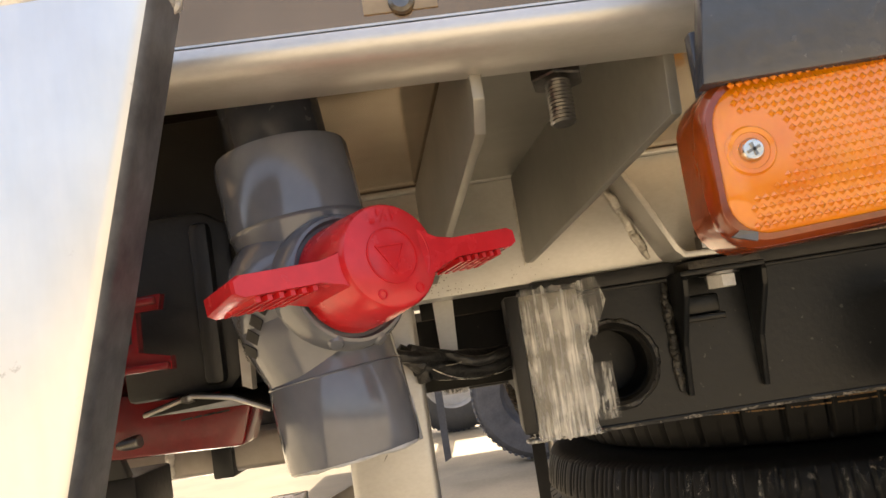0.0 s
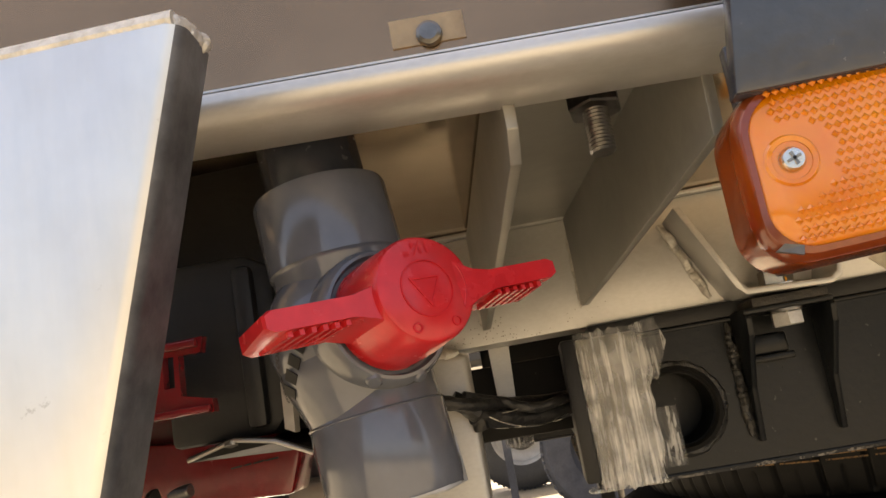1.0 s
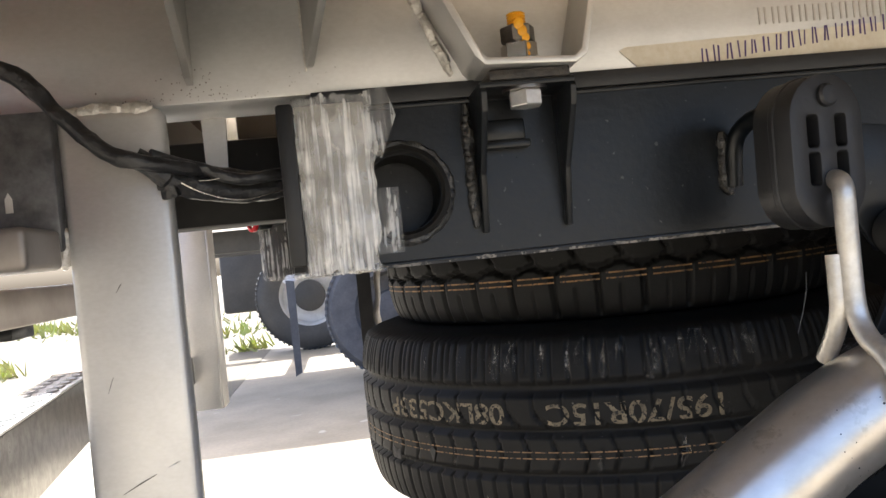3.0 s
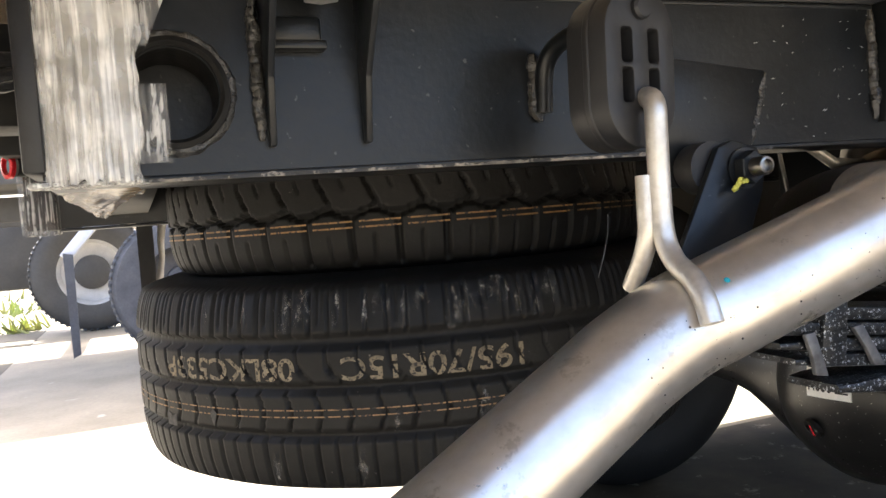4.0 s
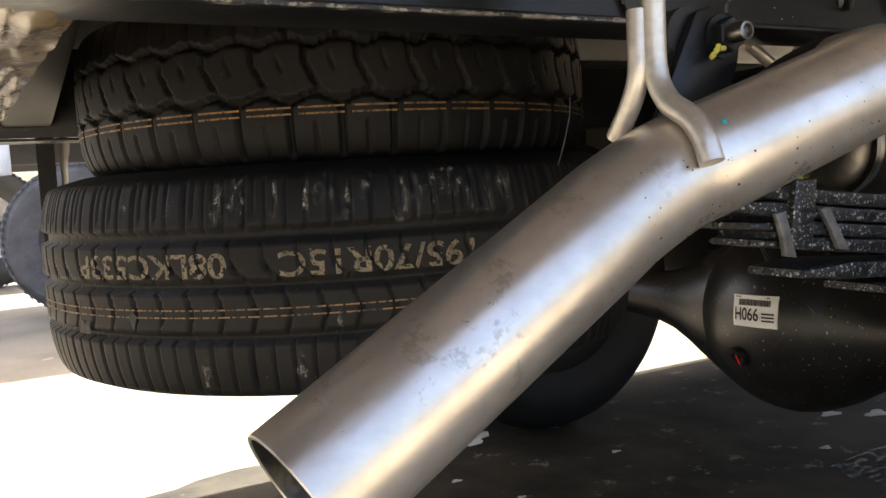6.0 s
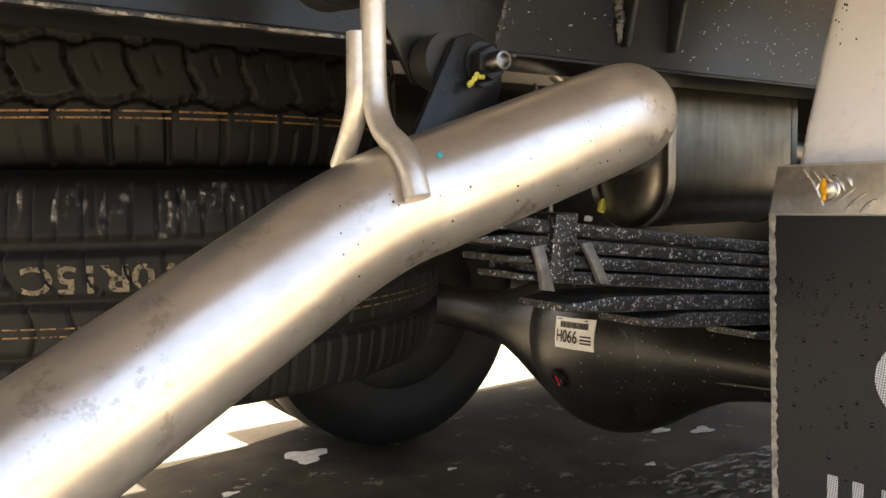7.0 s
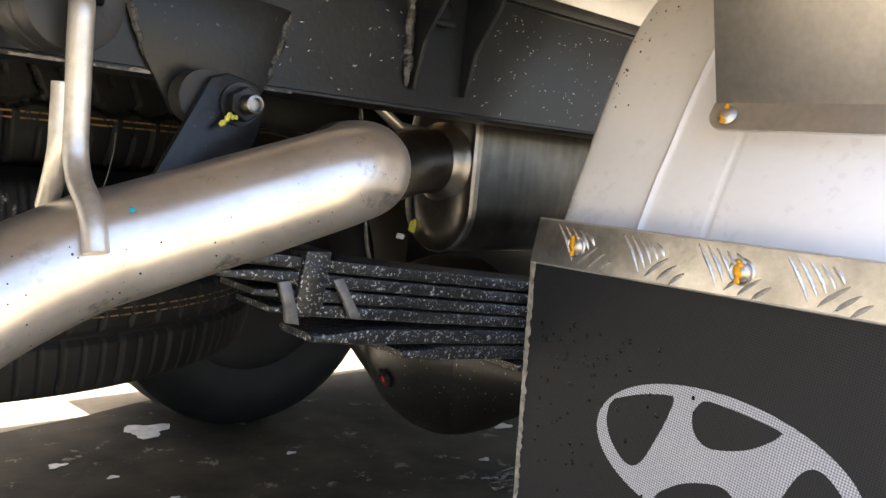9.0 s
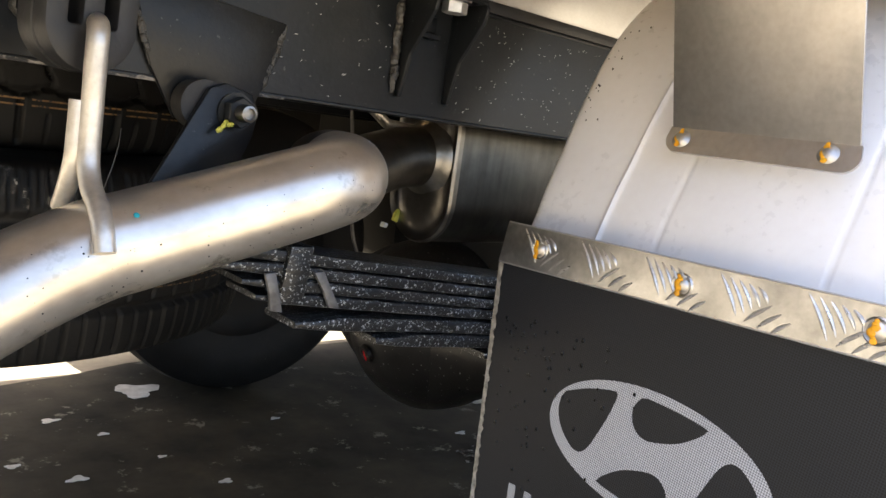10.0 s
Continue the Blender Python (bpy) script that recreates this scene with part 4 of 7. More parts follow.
for q in ((-0.066, 0.563, 0.797), (-0.052, 0.561, 0.799), (-0.046, 0.562, 0.780), (-0.058, 0.562, 0.752), (-0.068, 0.563, 0.76)):
    own.verts.new(q)
own.faces.new(own.verts[:])
part("loose_flap", own, CLEARFILM, wrap)
bm = bmesh.new()
for k in range(12):
    x = -0.118 + 0.0048 * k
    own = bmesh.new()
    bmesh.ops.create_icosphere(own, subdivisions=2, radius=0.0045, matrix=Matrix.Translation((x, 0.575 + 0.006 * noise.noise(Vector((k, 0, 0))), 0.681)) @ Matrix.Diagonal((1.2, 2.6, 0.5, 1)))
    merge(bm, own)
tagged(part("gathered_hem", bm, FILM, wrap, sharp=2.0), kind="stuff")
part("wrapped_end", box((-0.222, 1.430, 0.674), (-0.1785, 1.49, 0.770), 0.003), RUBBER, solo("wrapped_rail_end", box((-0.229, 1.422, 0.6665), (-0.1765, 1.497, 0.778), 0.006), CLEARFILM, "far rail end bundled in clear film", "wrapping", sharp=2.0))
end_lamp = thing("rail_end_lamp", "small round red lamp at the far rail end", "lamp", (-0.233, 1.416, 0.771))
part("body", lathe([(0, 0), (0.016, 0), (0.016, 0.022), (0, 0.022)], (-0.229, 1.4185, 0.771), (0.85, 0.5, 0), 24), SOFT, end_lamp)
part("lens_ring", lathe([(0.0135, 0.0), (0.0190, 0.0), (0.0190, 0.006), (0.0135, 0.007)], (-0.2335, 1.4160, 0.771), (-0.85, -0.5, 0), 32, closed=True), RED, end_lamp, "bright red lens ring")

# wiring loom
loom = thing("wiring_loom", "taped black wiring loom along the frame", "cable", (-0.2, 0.54, 0.76))
part("loom", tube(smooth_path([(-0.36, 0.50, 0.842), (-0.277, 0.536, 0.820), (-0.249, 0.542, 0.793), (-0.224, 0.540, 0.768), (-0.206, 0.540, 0.761), (-0.185, 0.556, 0.757), (-0.150, 0.60, 0.752), (-0.10, 0.64, 0.750)]), 0.0050, 14, wobble=0.35), TAPE, loom)
part("branch", tube(smooth_path([(-0.20, 0.548, 0.765), (-0.175, 0.566, 0.757), (-0.150, 0.572, 0.748), (-0.118, 0.590, 0.752)]), 0.0040, 12, wobble=0.3), TAPE, loom)
part("joint_wrap", tube(smooth_path([(-0.209, 0.547, 0.764), (-0.200, 0.550, 0.758), (-0.191, 0.555, 0.750)]), [0.0066] * 16 + [0.005], 14, wobble=0.3, caps=True), TAPE, loom)
part("joint_tail", tube(smooth_path([(-0.196, 0.556, 0.752), (-0.193, 0.558, 0.745), (-0.192, 0.560, 0.7395)]), 0.0055, 12, wobble=0.4), TAPE, loom)
part("taped_core", tube(smooth_path([(-0.196, 0.556, 0.751), (-0.175, 0.572, 0.744), (-0.150, 0.590, 0.741), (-0.115, 0.605, 0.745)]), 0.0072, 16, wobble=0.25), TAPE, loom, "thick taped bundle")
part("wire", tube(smooth_path([(-0.189, 0.556, 0.750), (-0.172, 0.558, 0.740), (-0.150, 0.570, 0.7345), (-0.122, 0.585, 0.740)]), 0.0005, 6), ZINC, loom, "thin bare wire")
part("wire", tube(smooth_path([(-0.186, 0.560, 0.749), (-0.168, 0.565, 0.7485), (-0.148, 0.572, 0.7515), (-0.120, 0.590, 0.747)]), 0.0004, 6), DARKZINC, loom)
solo("paper_tag", prism([(-0.2912, 0.5601, 0.7385), (-0.2868, 0.5601, 0.7385), (-0.2868, 0.5601, 0.7470), (-0.2890, 0.5601, 0.7510), (-0.2912, 0.5601, 0.7470)], (0, -0.0005, 0)), PAPER, "small white paper tag above the rear bar", "tag")

# identity strip on the beam
strip = thing("marked_tape", "cream masking tape with a handwritten line in violet", "tape", (0.24, 0.578, 0.80))
part("tape", prism([(0.116, 0.5785, 0.814), (0.120, 0.5785, 0.8165), (0.365, 0.5785, 0.822), (0.365, 0.5785, 0.794), (0.137, 0.5785, 0.7955), (0.126, 0.5785, 0.804)], (0, 0.0013, 0)), MASKING, strip)
rnd = random.Random(3)
bm = bmesh.new()
for k in range(17):
    x = 0.176 + k * 0.0094
    zc = 0.8065 + 0.00012 * k * 8
    for s in range(2):
        w = rnd.uniform(0.0008, 0.0013)
        lx, lz = rnd.uniform(-0.0006, 0.0012), rnd.uniform(0.0045, 0.0062)
        xs = x + s * rnd.uniform(0.0028, 0.0042)
        prism([(xs - w / 2, 0.5785, zc - lz), (xs + w / 2, 0.5785, zc - lz), (xs + w / 2 + lx, 0.5785, zc + lz), (xs - w / 2 + lx, 0.5785, zc + lz)], (0, -0.0004, 0), 0, bm)
tagged(part("ink_mark", bm, INK, strip), kind="stuff")
bm = bmesh.new()
for k in range(17):
    x = 0.222 + k * 0.0105
    box((x, 0.5792, 0.826), (x + 0.0012, 0.580, 0.838), 0, bm)
    box((x + 0.0045, 0.5792, 0.826), (x + 0.0057, 0.580, 0.838), 0, bm)
tagged(part("stamped_mark", bm, SATIN, beam, "faint row of stamped marks"), kind="stuff")

# ---- rear posts, bar and bumper ----


def hollow_post(name, lo, hi, label, r=0.006):
    return solo(name, box(lo, hi, r, None, 3), STEEL, label, "post", group="rear bumper posts")


hollow_post("bumper_post", (-0.260, 0.566, 0.47), (-0.194, 0.584, 0.7985), "satin steel bumper post welded under the beam")
scratches = thing("post_scratches", "bright and dark scratches on the bumper post", "scratch", (-0.215, 0.566, 0.57))
for x0, z0, x1, z1, mt in ((-0.2130, 0.5690, -0.2045, 0.5725, FLECK), (-0.2085, 0.5700, -0.2060, 0.5722, FLECK), (-0.2410, 0.5560, -0.2200, 0.5660, GRIMYBLACK), (-0.2330, 0.6830, -0.2295, 0.6880, GRIMYBLACK), (-0.2440, 0.6200, -0.2400, 0.6300, GRIMYBLACK)):
    part("scratch", prism([(x0, 0.5660, z0), (x1, 0.5660, z1), (x1, 0.5660, z1 + 0.0005), ((x0 + x1) / 2, 0.5660, (z0 + z1) / 2 + 0.0009), (x0, 0.5660, z0 + 0.0003)], (0, -0.0003, 0)), mt, scratches)
solo("post_weld", bead((-0.258, 0.572, 0.799), (-0.20, 0.572, 0.799), 0.0052), WELD, "bright lumpy weld on top of the post", "weld")
solo("post_weld", bead((-0.263, 0.57, 0.700), (-0.263, 0.57, 0.728), 0.004), WELD, "bright lumpy weld beside the post and bar", "weld")
post2 = thing("bumper_post", "satin steel channel bumper post at the far rail", "post", (-0.33, 1.43, 0.462), group="rear bumper posts")
part("web", box((-0.370, 1.432, 0.462), (-0.3187, 1.436, 0.80), 0.0015), STEEL, post2)
part("flange", box((-0.3185, 1.43, 0.462), (-0.3145, 1.49, 0.80), 0.0015), STEEL, post2)
bar = thing("rear_bar", "satin steel cross bar running to the bumper", "bar", (-0.5, 0.53, 0.70))
part("bar", box((-0.9, 0.502, 0.7005), (-0.2605, 0.560, 0.7255), 0.004, None, 3), DIMSTEEL, bar)
part("weld", bead((-0.372, 0.501, 0.703), (-0.372, 0.501, 0.724), 0.0032), WELD, bar)
# plate added so that no bright ground shows above the bar
part("gap_filler", box((-0.9, 0.5605, 0.712), (-0.2605, 0.575, 0.800), 0.002), CLIPGREY, bar, "dark filler plate closing the gap above the bar")
part("clamp", box((-0.341, 0.496, 0.6975), (-0.326, 0.562, 0.7285), 0.002), BLACK, bar)
bump = thing("rear_bumper", "steel rear bumper beam across the truck", "bumper", (-0.66, 1.3, 0.64))
part("beam", box((-0.90, 0.45, 0.633), (-0.64, 2.3, 0.6995), 0.006), DIMSTEEL, bump)
for k in range(5):
    part("bracket", box((-0.80 + 0.01 * k, 0.60 + 0.22 * k, 0.611), (-0.66, 0.70 + 0.22 * k, 0.6325), 0.003), BLACK, bump)
step = thing("foot_step", "galvanised foot step with a chequered top", "step", (-0.42, 0.8, 0.48))
STEP_DIR = Vector((-0.1263, 1.0, 0.0)).normalized()
STEP_OUT = Vector((-STEP_DIR.y, STEP_DIR.x, 0))
STEP_AT = Vector((-0.4119, 1.0, 0.579))


def on_step(along, out, up):
    return STEP_AT + STEP_DIR * along + STEP_OUT * out + Vector((0, 0, up))


def step_bar(a0, a1, o0, o1, z0, z1):
    return prism([on_step(a0, o0, z0), on_step(a1, o0, z0), on_step(a1, o1, z0), on_step(a0, o1, z0)], (0, 0, z1 - z0), 0.0012)


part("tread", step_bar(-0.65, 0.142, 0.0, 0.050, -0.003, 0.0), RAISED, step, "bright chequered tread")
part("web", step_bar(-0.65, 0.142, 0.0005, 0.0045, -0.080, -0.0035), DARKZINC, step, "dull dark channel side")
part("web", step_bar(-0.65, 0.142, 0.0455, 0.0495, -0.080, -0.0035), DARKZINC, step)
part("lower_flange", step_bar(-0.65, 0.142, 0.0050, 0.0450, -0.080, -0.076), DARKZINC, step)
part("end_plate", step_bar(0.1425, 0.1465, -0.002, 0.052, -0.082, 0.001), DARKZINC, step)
part("stay", prism([on_step(0.125, 0.0, -0.070), on_step(0.135, 0.0, -0.070), (-0.358, 1.4315, 0.509), (-0.358, 1.4200, 0.509)], (0, 0, 0.045), 0.001), DIMSTEEL, step, "plain stay to the far post")
bm = bmesh.new()
for k in range(46):
    for j in range(2):
        c = on_step(-0.64 + k * 0.0170, 0.0135 + 0.024 * j, 0.0006)
        own = bmesh.new()
        bmesh.ops.create_cube(own, size=1, matrix=Matrix.Translation(c) @ Matrix.Rotation(radians(52 if (j + k) % 2 else -38), 4, "Z") @ Matrix.Diagonal((0.018, 0.0040, 0.0024, 1)))
        merge(bm, own)
tagged(part("tread_bar", bm, RAISED, step), kind="stuff")

# tapered stainless cover in front of the rear corner
panel = thing("corner_cover", "brushed stainless tapered cover at the rear corner", "panel", (-0.35, 0.10, 0.6))


def px(z):
    return -0.2175 - 0.275 * (0.872 - z)


PZ0, PZ1, PY = 0.56, 0.872, 0.1390
pr = 0.006
own = bmesh.new()
rows = []
for z in (PZ0, PZ1):
    e = px(z)
    row = [(-0.75, PY), (e - 0.012 - pr, PY)]
    row += [(e - pr + pr * math.sin(a), PY + pr - pr * math.cos(a)) for a in [radians(15 * k) for k in range(1, 7)]]
    row += [(e - 0.001, PY + 0.022), (e - 0.005, PY + 0.022), (e - 0.007, PY + 0.008), (-0.75, PY + 0.008)]
    rows.append([own.verts.new((x, y, z)) for x, y in row])
k = len(rows[0])
for i in range(k):
    own.faces.new((rows[0][i], rows[0][(i + 1) % k], rows[1][(i + 1) % k], rows[1][i]))
own.faces.new(rows[0][::-1])
own.faces.new(rows[1])
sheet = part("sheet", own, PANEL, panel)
# the fold facing right takes a darker grey, standing for its shade
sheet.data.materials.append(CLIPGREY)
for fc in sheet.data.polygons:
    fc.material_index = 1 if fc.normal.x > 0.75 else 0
part("top_weld", tube([(-0.75, PY + 0.003, 0.8740), (-0.30, PY + 0.003, 0.8740), (px(0.874) - 0.003, PY + 0.003, 0.8740)], 0.0028, 10), WELD, panel, "smooth weld along the top edge")
part("corner_weld", bead((px(0.874) - 0.004, PY + 0.002, 0.874), (px(0.874) - 0.002, PY + 0.021, 0.873), 0.0030), WELD, panel)
part("top_flange", box((-0.75, PY + 0.005, 0.8755), (px(0.876) - 0.006, PY + 0.021, 0.8785), 0.001), PANEL, panel)

# tail lamp and its red bracket behind the valve
tail = thing("tail_lamp", "black tail lamp housing in a red painted bracket", "tail lamp", (-0.2755, 0.3010, 0.7365))
part("housing", prism([(-0.2975, 0.2760, 0.7615), (-0.2525, 0.2760, 0.7615), (-0.2455, 0.2760, 0.7685), (-0.2455, 0.2760, 0.8315), (-0.2575, 0.2760, 0.8385), (-0.2975, 0.2760, 0.8385)], (0, 0.075, 0), 0.003), SOFT, tail)
part("rib", box((-0.2615, 0.2690, 0.7645), (-0.2525, 0.2765, 0.8325), 0.003), SOFT, tail)
part("housing_top", box((-0.4255, 0.3010, 0.7965), (-0.2490, 0.3530, 0.8870), 0.002), SOFT, tail)
part("base_plate", prism([(-0.2865, 0.2670, 0.7580), (-0.2655, 0.2650, 0.7630), (-0.2495, 0.2660, 0.7600), (-0.2355, 0.2690, 0.7530), (-0.2355, 0.3460, 0.7530), (-0.2495, 0.3460, 0.7600), (-0.2655, 0.3460, 0.7630), (-0.2865, 0.3460, 0.7580)], (0, 0, -0.0022)), RUBBER, tail, "bent black base plate")
part("plate_edge", tube([(-0.2865, 0.2665, 0.7565), (-0.2655, 0.2645, 0.7615), (-0.2495, 0.2655, 0.7585), (-0.2355, 0.2685, 0.7515)], 0.0009, 8), SATIN, tail, "thin bright line along the plate edge")
part("plate_screw", lathe([(0, 0), (0.0035, 0), (0.003, 0.0015), (0, 0.002)], (-0.2675, 0.2665, 0.7605), (0, -0.4, -1), 16), DARKZINC, tail)
part("side_strip", prism([(-0.2460, 0.2695, 0.7625), (-0.2420, 0.2695, 0.7605), (-0.2415, 0.2695, 0.7725), (-0.2455, 0.2695, 0.7815)], (0, 0.007, 0)), SATIN, tail)
part("bracket", holed_plate([(-0.345, 0.249, 0.7735), (-0.2660, 0.249, 0.7735), (-0.2662, 0.249, 0.7785), (-0.2785, 0.249, 0.7815), (-0.2780, 0.249, 0.7968), (-0.2690, 0.249, 0.7970), (-0.2676, 0.249, 0.8030), (-0.2900, 0.249, 0.8025), (-0.345, 0.249, 0.8040)],
                            [[(-0.2850, 0.249, 0.7850), (-0.2805, 0.249, 0.7850), (-0.2800, 0.249, 0.7970), (-0.2845, 0.249, 0.7970)]], (0, 0.005, 0)), REDPAINT, tail, "red double-flanged bracket plate")
part("flange", box((-0.345, 0.2445, 0.7735), (-0.2660, 0.2488, 0.7765), 0.0008), REDPAINT, tail)
part("flange", box((-0.345, 0.2450, 0.7990), (-0.2690, 0.2488, 0.8020), 0.0008), REDPAINT, tail)
part("bracket_arm", box((-0.3405, 0.2486, 0.7815), (-0.3015, 0.2800, 0.7985), 0.001), REDPAINT, tail)
lower = thing("red_rail", "red painted lower rail behind the tail lamp", "rail", (-0.3475, 0.3630, 0.7315))
part("rail", prism([(-0.5075, 0.3570, 0.7395), (-0.4045, 0.3570, 0.7345), (-0.2755, 0.3570, 0.7305), (-0.2665, 0.3570, 0.7565), (-0.3525, 0.3570, 0.7675), (-0.5075, 0.3570, 0.7715)], (0, 0.030, 0), 0.002), REDPAINT, lower)
part("rail_flute", tube([(-0.3745, 0.3560, 0.7285), (-0.3560, 0.3550, 0.7545)], 0.0045, 12), REDPAINT, lower)
bm = bmesh.new()
rnd = random.Random(77)
for x, l in ((-0.3055, 0.006), (-0.2985, 0.004), (-0.2935, 0.005), (-0.2870, 0.007), (-0.2905, 0.003)):
    prism([(x, 0.3566, 0.7480 + 0.06 * (x + 0.3)), (x + l, 0.3566, 0.7484 + 0.06 * (x + 0.3)), (x + l, 0.3566, 0.7493 + 0.06 * (x + 0.3)), (x, 0.3566, 0.7487 + 0.06 * (x + 0.3))], (0, -0.0003, 0), 0, bm)
tagged(part("scribble", bm, MARK, lower, "worn black marks"), kind="stuff")
cable_box = thing("light_housing", "black plastic light housing hung below the red rail", "housing", (-0.48, 0.39, 0.700))
part("body", box((-0.72, 0.374, 0.6995), (-0.3405, 0.425, 0.7215), 0.002), SOFT, cable_box)
# the highlight along the bottom edge is modelled as a bright rod
part("lower_edge", tube([(-0.72, 0.3740, 0.6995), (-0.3410, 0.3740, 0.6995)], 0.0008, 8), DARKZINC, cable_box, "thin bright line set as the lower edge's highlight")
part("hanger", prism([(-0.3735, 0.3700, 0.7215), (-0.3420, 0.3700, 0.7215), (-0.3430, 0.3620, 0.7350), (-0.3540, 0.3560, 0.7560), (-0.3700, 0.3560, 0.7560)], (0, 0.008, 0), 0.0015), SOFT, cable_box)
part("grommet", lathe([(0, 0), (0.0060, 0), (0.0070, 0.002), (0.0060, 0.006), (0, 0.007)], (-0.3490, 0.3620, 0.7385), (0.6, -0.8, 0), 20), RUBBER, cable_box)
part("stud", threaded((-0.3455, 0.3620, 0.7390), (0.9, -0.35, 0.1), 0.0034, 0.020, 0.0014), DARKZINC, cable_box)
part("back_plate", prism([(-0.5875, 0.3875, 0.7435), (-0.2775, 0.3875, 0.7395), (-0.2725, 0.3875, 0.8415), (-0.5875, 0.3875, 0.8415)], (0, 0.005, 0), 0.001), REDPAINT, lower)

# ---- ball valve ----
valve = thing("ball_valve", "grey plastic ball valve with a red tee handle", "valve", (-0.195, 0.258, 0.745))
VC = Vector((-0.2089, 0.2573, 0.7928))
VU = Vector((-0.1189, 0.0385, 0.9922)).normalized()
VN = Vector((0.597, -0.7957, 0.1024))
VN = (VN - VU * VN.dot(VU)).normalized()
VS = VU.cross(VN).normalized()
if VS.x < 0:
    VS = -VS
CAP = 0.0616


def vp(s, n, u):
    return VC + VS * s + VN * n + VU * u


up_prof = [(0.0197, 0.0), (0.0254, 0.017), (0.0262, 0.0275), (0.0266, 0.0284), (0.0273, 0.0290), (0.0273, 0.0580), (0.0267, 0.0596), (0.0245, 0.0602), (0.0215, 0.0600), (0.0208, 0.048)]
part("upper_socket", lathe(up_prof, VC, VU, 64, up=VN), PVC, valve)
lo_prof = [(0.0197, 0.0), (0.0252, 0.017), (0.0255, 0.0298), (0.0262, 0.0312), (0.0262, 0.0622), (0.0257, 0.0633), (0.0232, 0.0633), (0.0228, 0.0620), (0.0224, 0.034), (0.0, 0.032)]
part("lower_socket", lathe(lo_prof, VC, -VU, 64, up=VN), PVC, valve)
own = bmesh.new()
bmesh.ops.create_uvsphere(own, u_segments=48, v_segments=24, radius=0.0315)
BELLY = VC + VU * 0.002 - VS * 0.003
part("body", merge(None, own, axis_matrix(BELLY, VU, VN) @ Matrix.Diagonal((0.88, 1.0, 1.0, 1))), PVC, valve)
own = bmesh.new()
rings = []
for drop, r in ((0.004, 0.0288), (0.008, 0.0296), (0.014, 0.0288), (0.020, 0.0277), (0.026, 0.0267), (0.0308, 0.0259)):
    shift = 0.003 if drop < 0.015 else 0.003 * (0.0305 - drop) / 0.0155
    rings.append([own.verts.new(VC - VS * shift - VU * drop + (VN * math.cos(a) + VS * math.sin(a)) * (r / math.hypot(math.cos(a) / 0.92, math.sin(a)))) for a in [2 * math.pi * k / 56 for k in range(56)]])
for a, b in zip(rings, rings[1:]):
    for k in range(56):
        own.faces.new((a[k], a[(k + 1) % 56], b[(k + 1) % 56], b[k]))
part("shoulder", own, PVC, valve, sharp=2.0)
part("neck", lathe([(0.0265, 0.0), (0.0264, 0.018), (0.0258, 0.0270), (0.0246, 0.0300), (0.0238, 0.0312), (0.0226, 0.0314), (0.0216, 0.029), (0.0, 0.029)], VC, VN, 56, up=VU), PVC, valve)
for a, wide in ((-2.05, 0.0032), (-1.30, 0.0030)):
    part("neck_lug", lathe([(0, 0.0014), (wide * 0.7, 0.0012), (wide, 0.0)], VC + VN * 0.0290 + (VS * math.cos(a) + VU * math.sin(a)) * 0.0248, (VN * 0.6 + (VS * math.cos(a) + VU * math.sin(a)) * 0.8), 16), PVC, valve)
part("ring_seam", lathe([(0.0260, -0.0006), (0.0266, 0), (0.0260, 0.0006)], VC - VU * 0.0314, VU, 64), PVC, valve)
part("pipe", tube([VC + VU * 0.045, VC + VU * 0.125], 0.0205, 40), NAVY, valve, "dark drain pipe stub through the floor")
ringp = []
for k in range(41):
    a = 2 * math.pi * k / 40
    top = VC + VU * ((FLOOR_Z - 0.0015 - VC.z) / VU.z)
    ringp.append(top + Vector((math.cos(a), math.sin(a), 0)) * (0.0225 + 0.003 * noise.noise(Vector((math.cos(a), math.sin(a), 0)) * 2.3)))
part("sealant", tube(ringp, [0.0045 + 0.0026 * noise.noise(p * 130) for p in ringp], 12, None, False, 0.3), SEALANT, valve, "beige sealant smeared round the pipe")
scuff = []
for deg, u in ((45, -0.0630), (67, -0.0630), (63, -0.0596), (59, -0.0581), (57, -0.0506), (54, -0.0471), (54, -0.0556), (49, -0.0601)):
    out = VN * math.cos(radians(deg)) + VS * math.sin(radians(deg))
    scuff.append(VC + out * 0.0262 + VU * u)
part("hem_scuff", prism(scuff, (VN * math.cos(radians(56)) + VS * math.sin(radians(56))) * 0.0005), PVCEDGE, valve, "pale scuff at the mouth")
# tee handle: a round cap with two flat wings
KR = 0.0186
knob = part("handle", lathe([(0.0, 0.0300), (0.0205, 0.0300), (0.0200, 0.042), (KR, CAP - 0.0022), (KR - 0.0008, CAP - 0.0006), (KR - 0.002, CAP), (0.0, CAP)], VC, VN, 56, up=VU), RED, valve, "red tee handle")


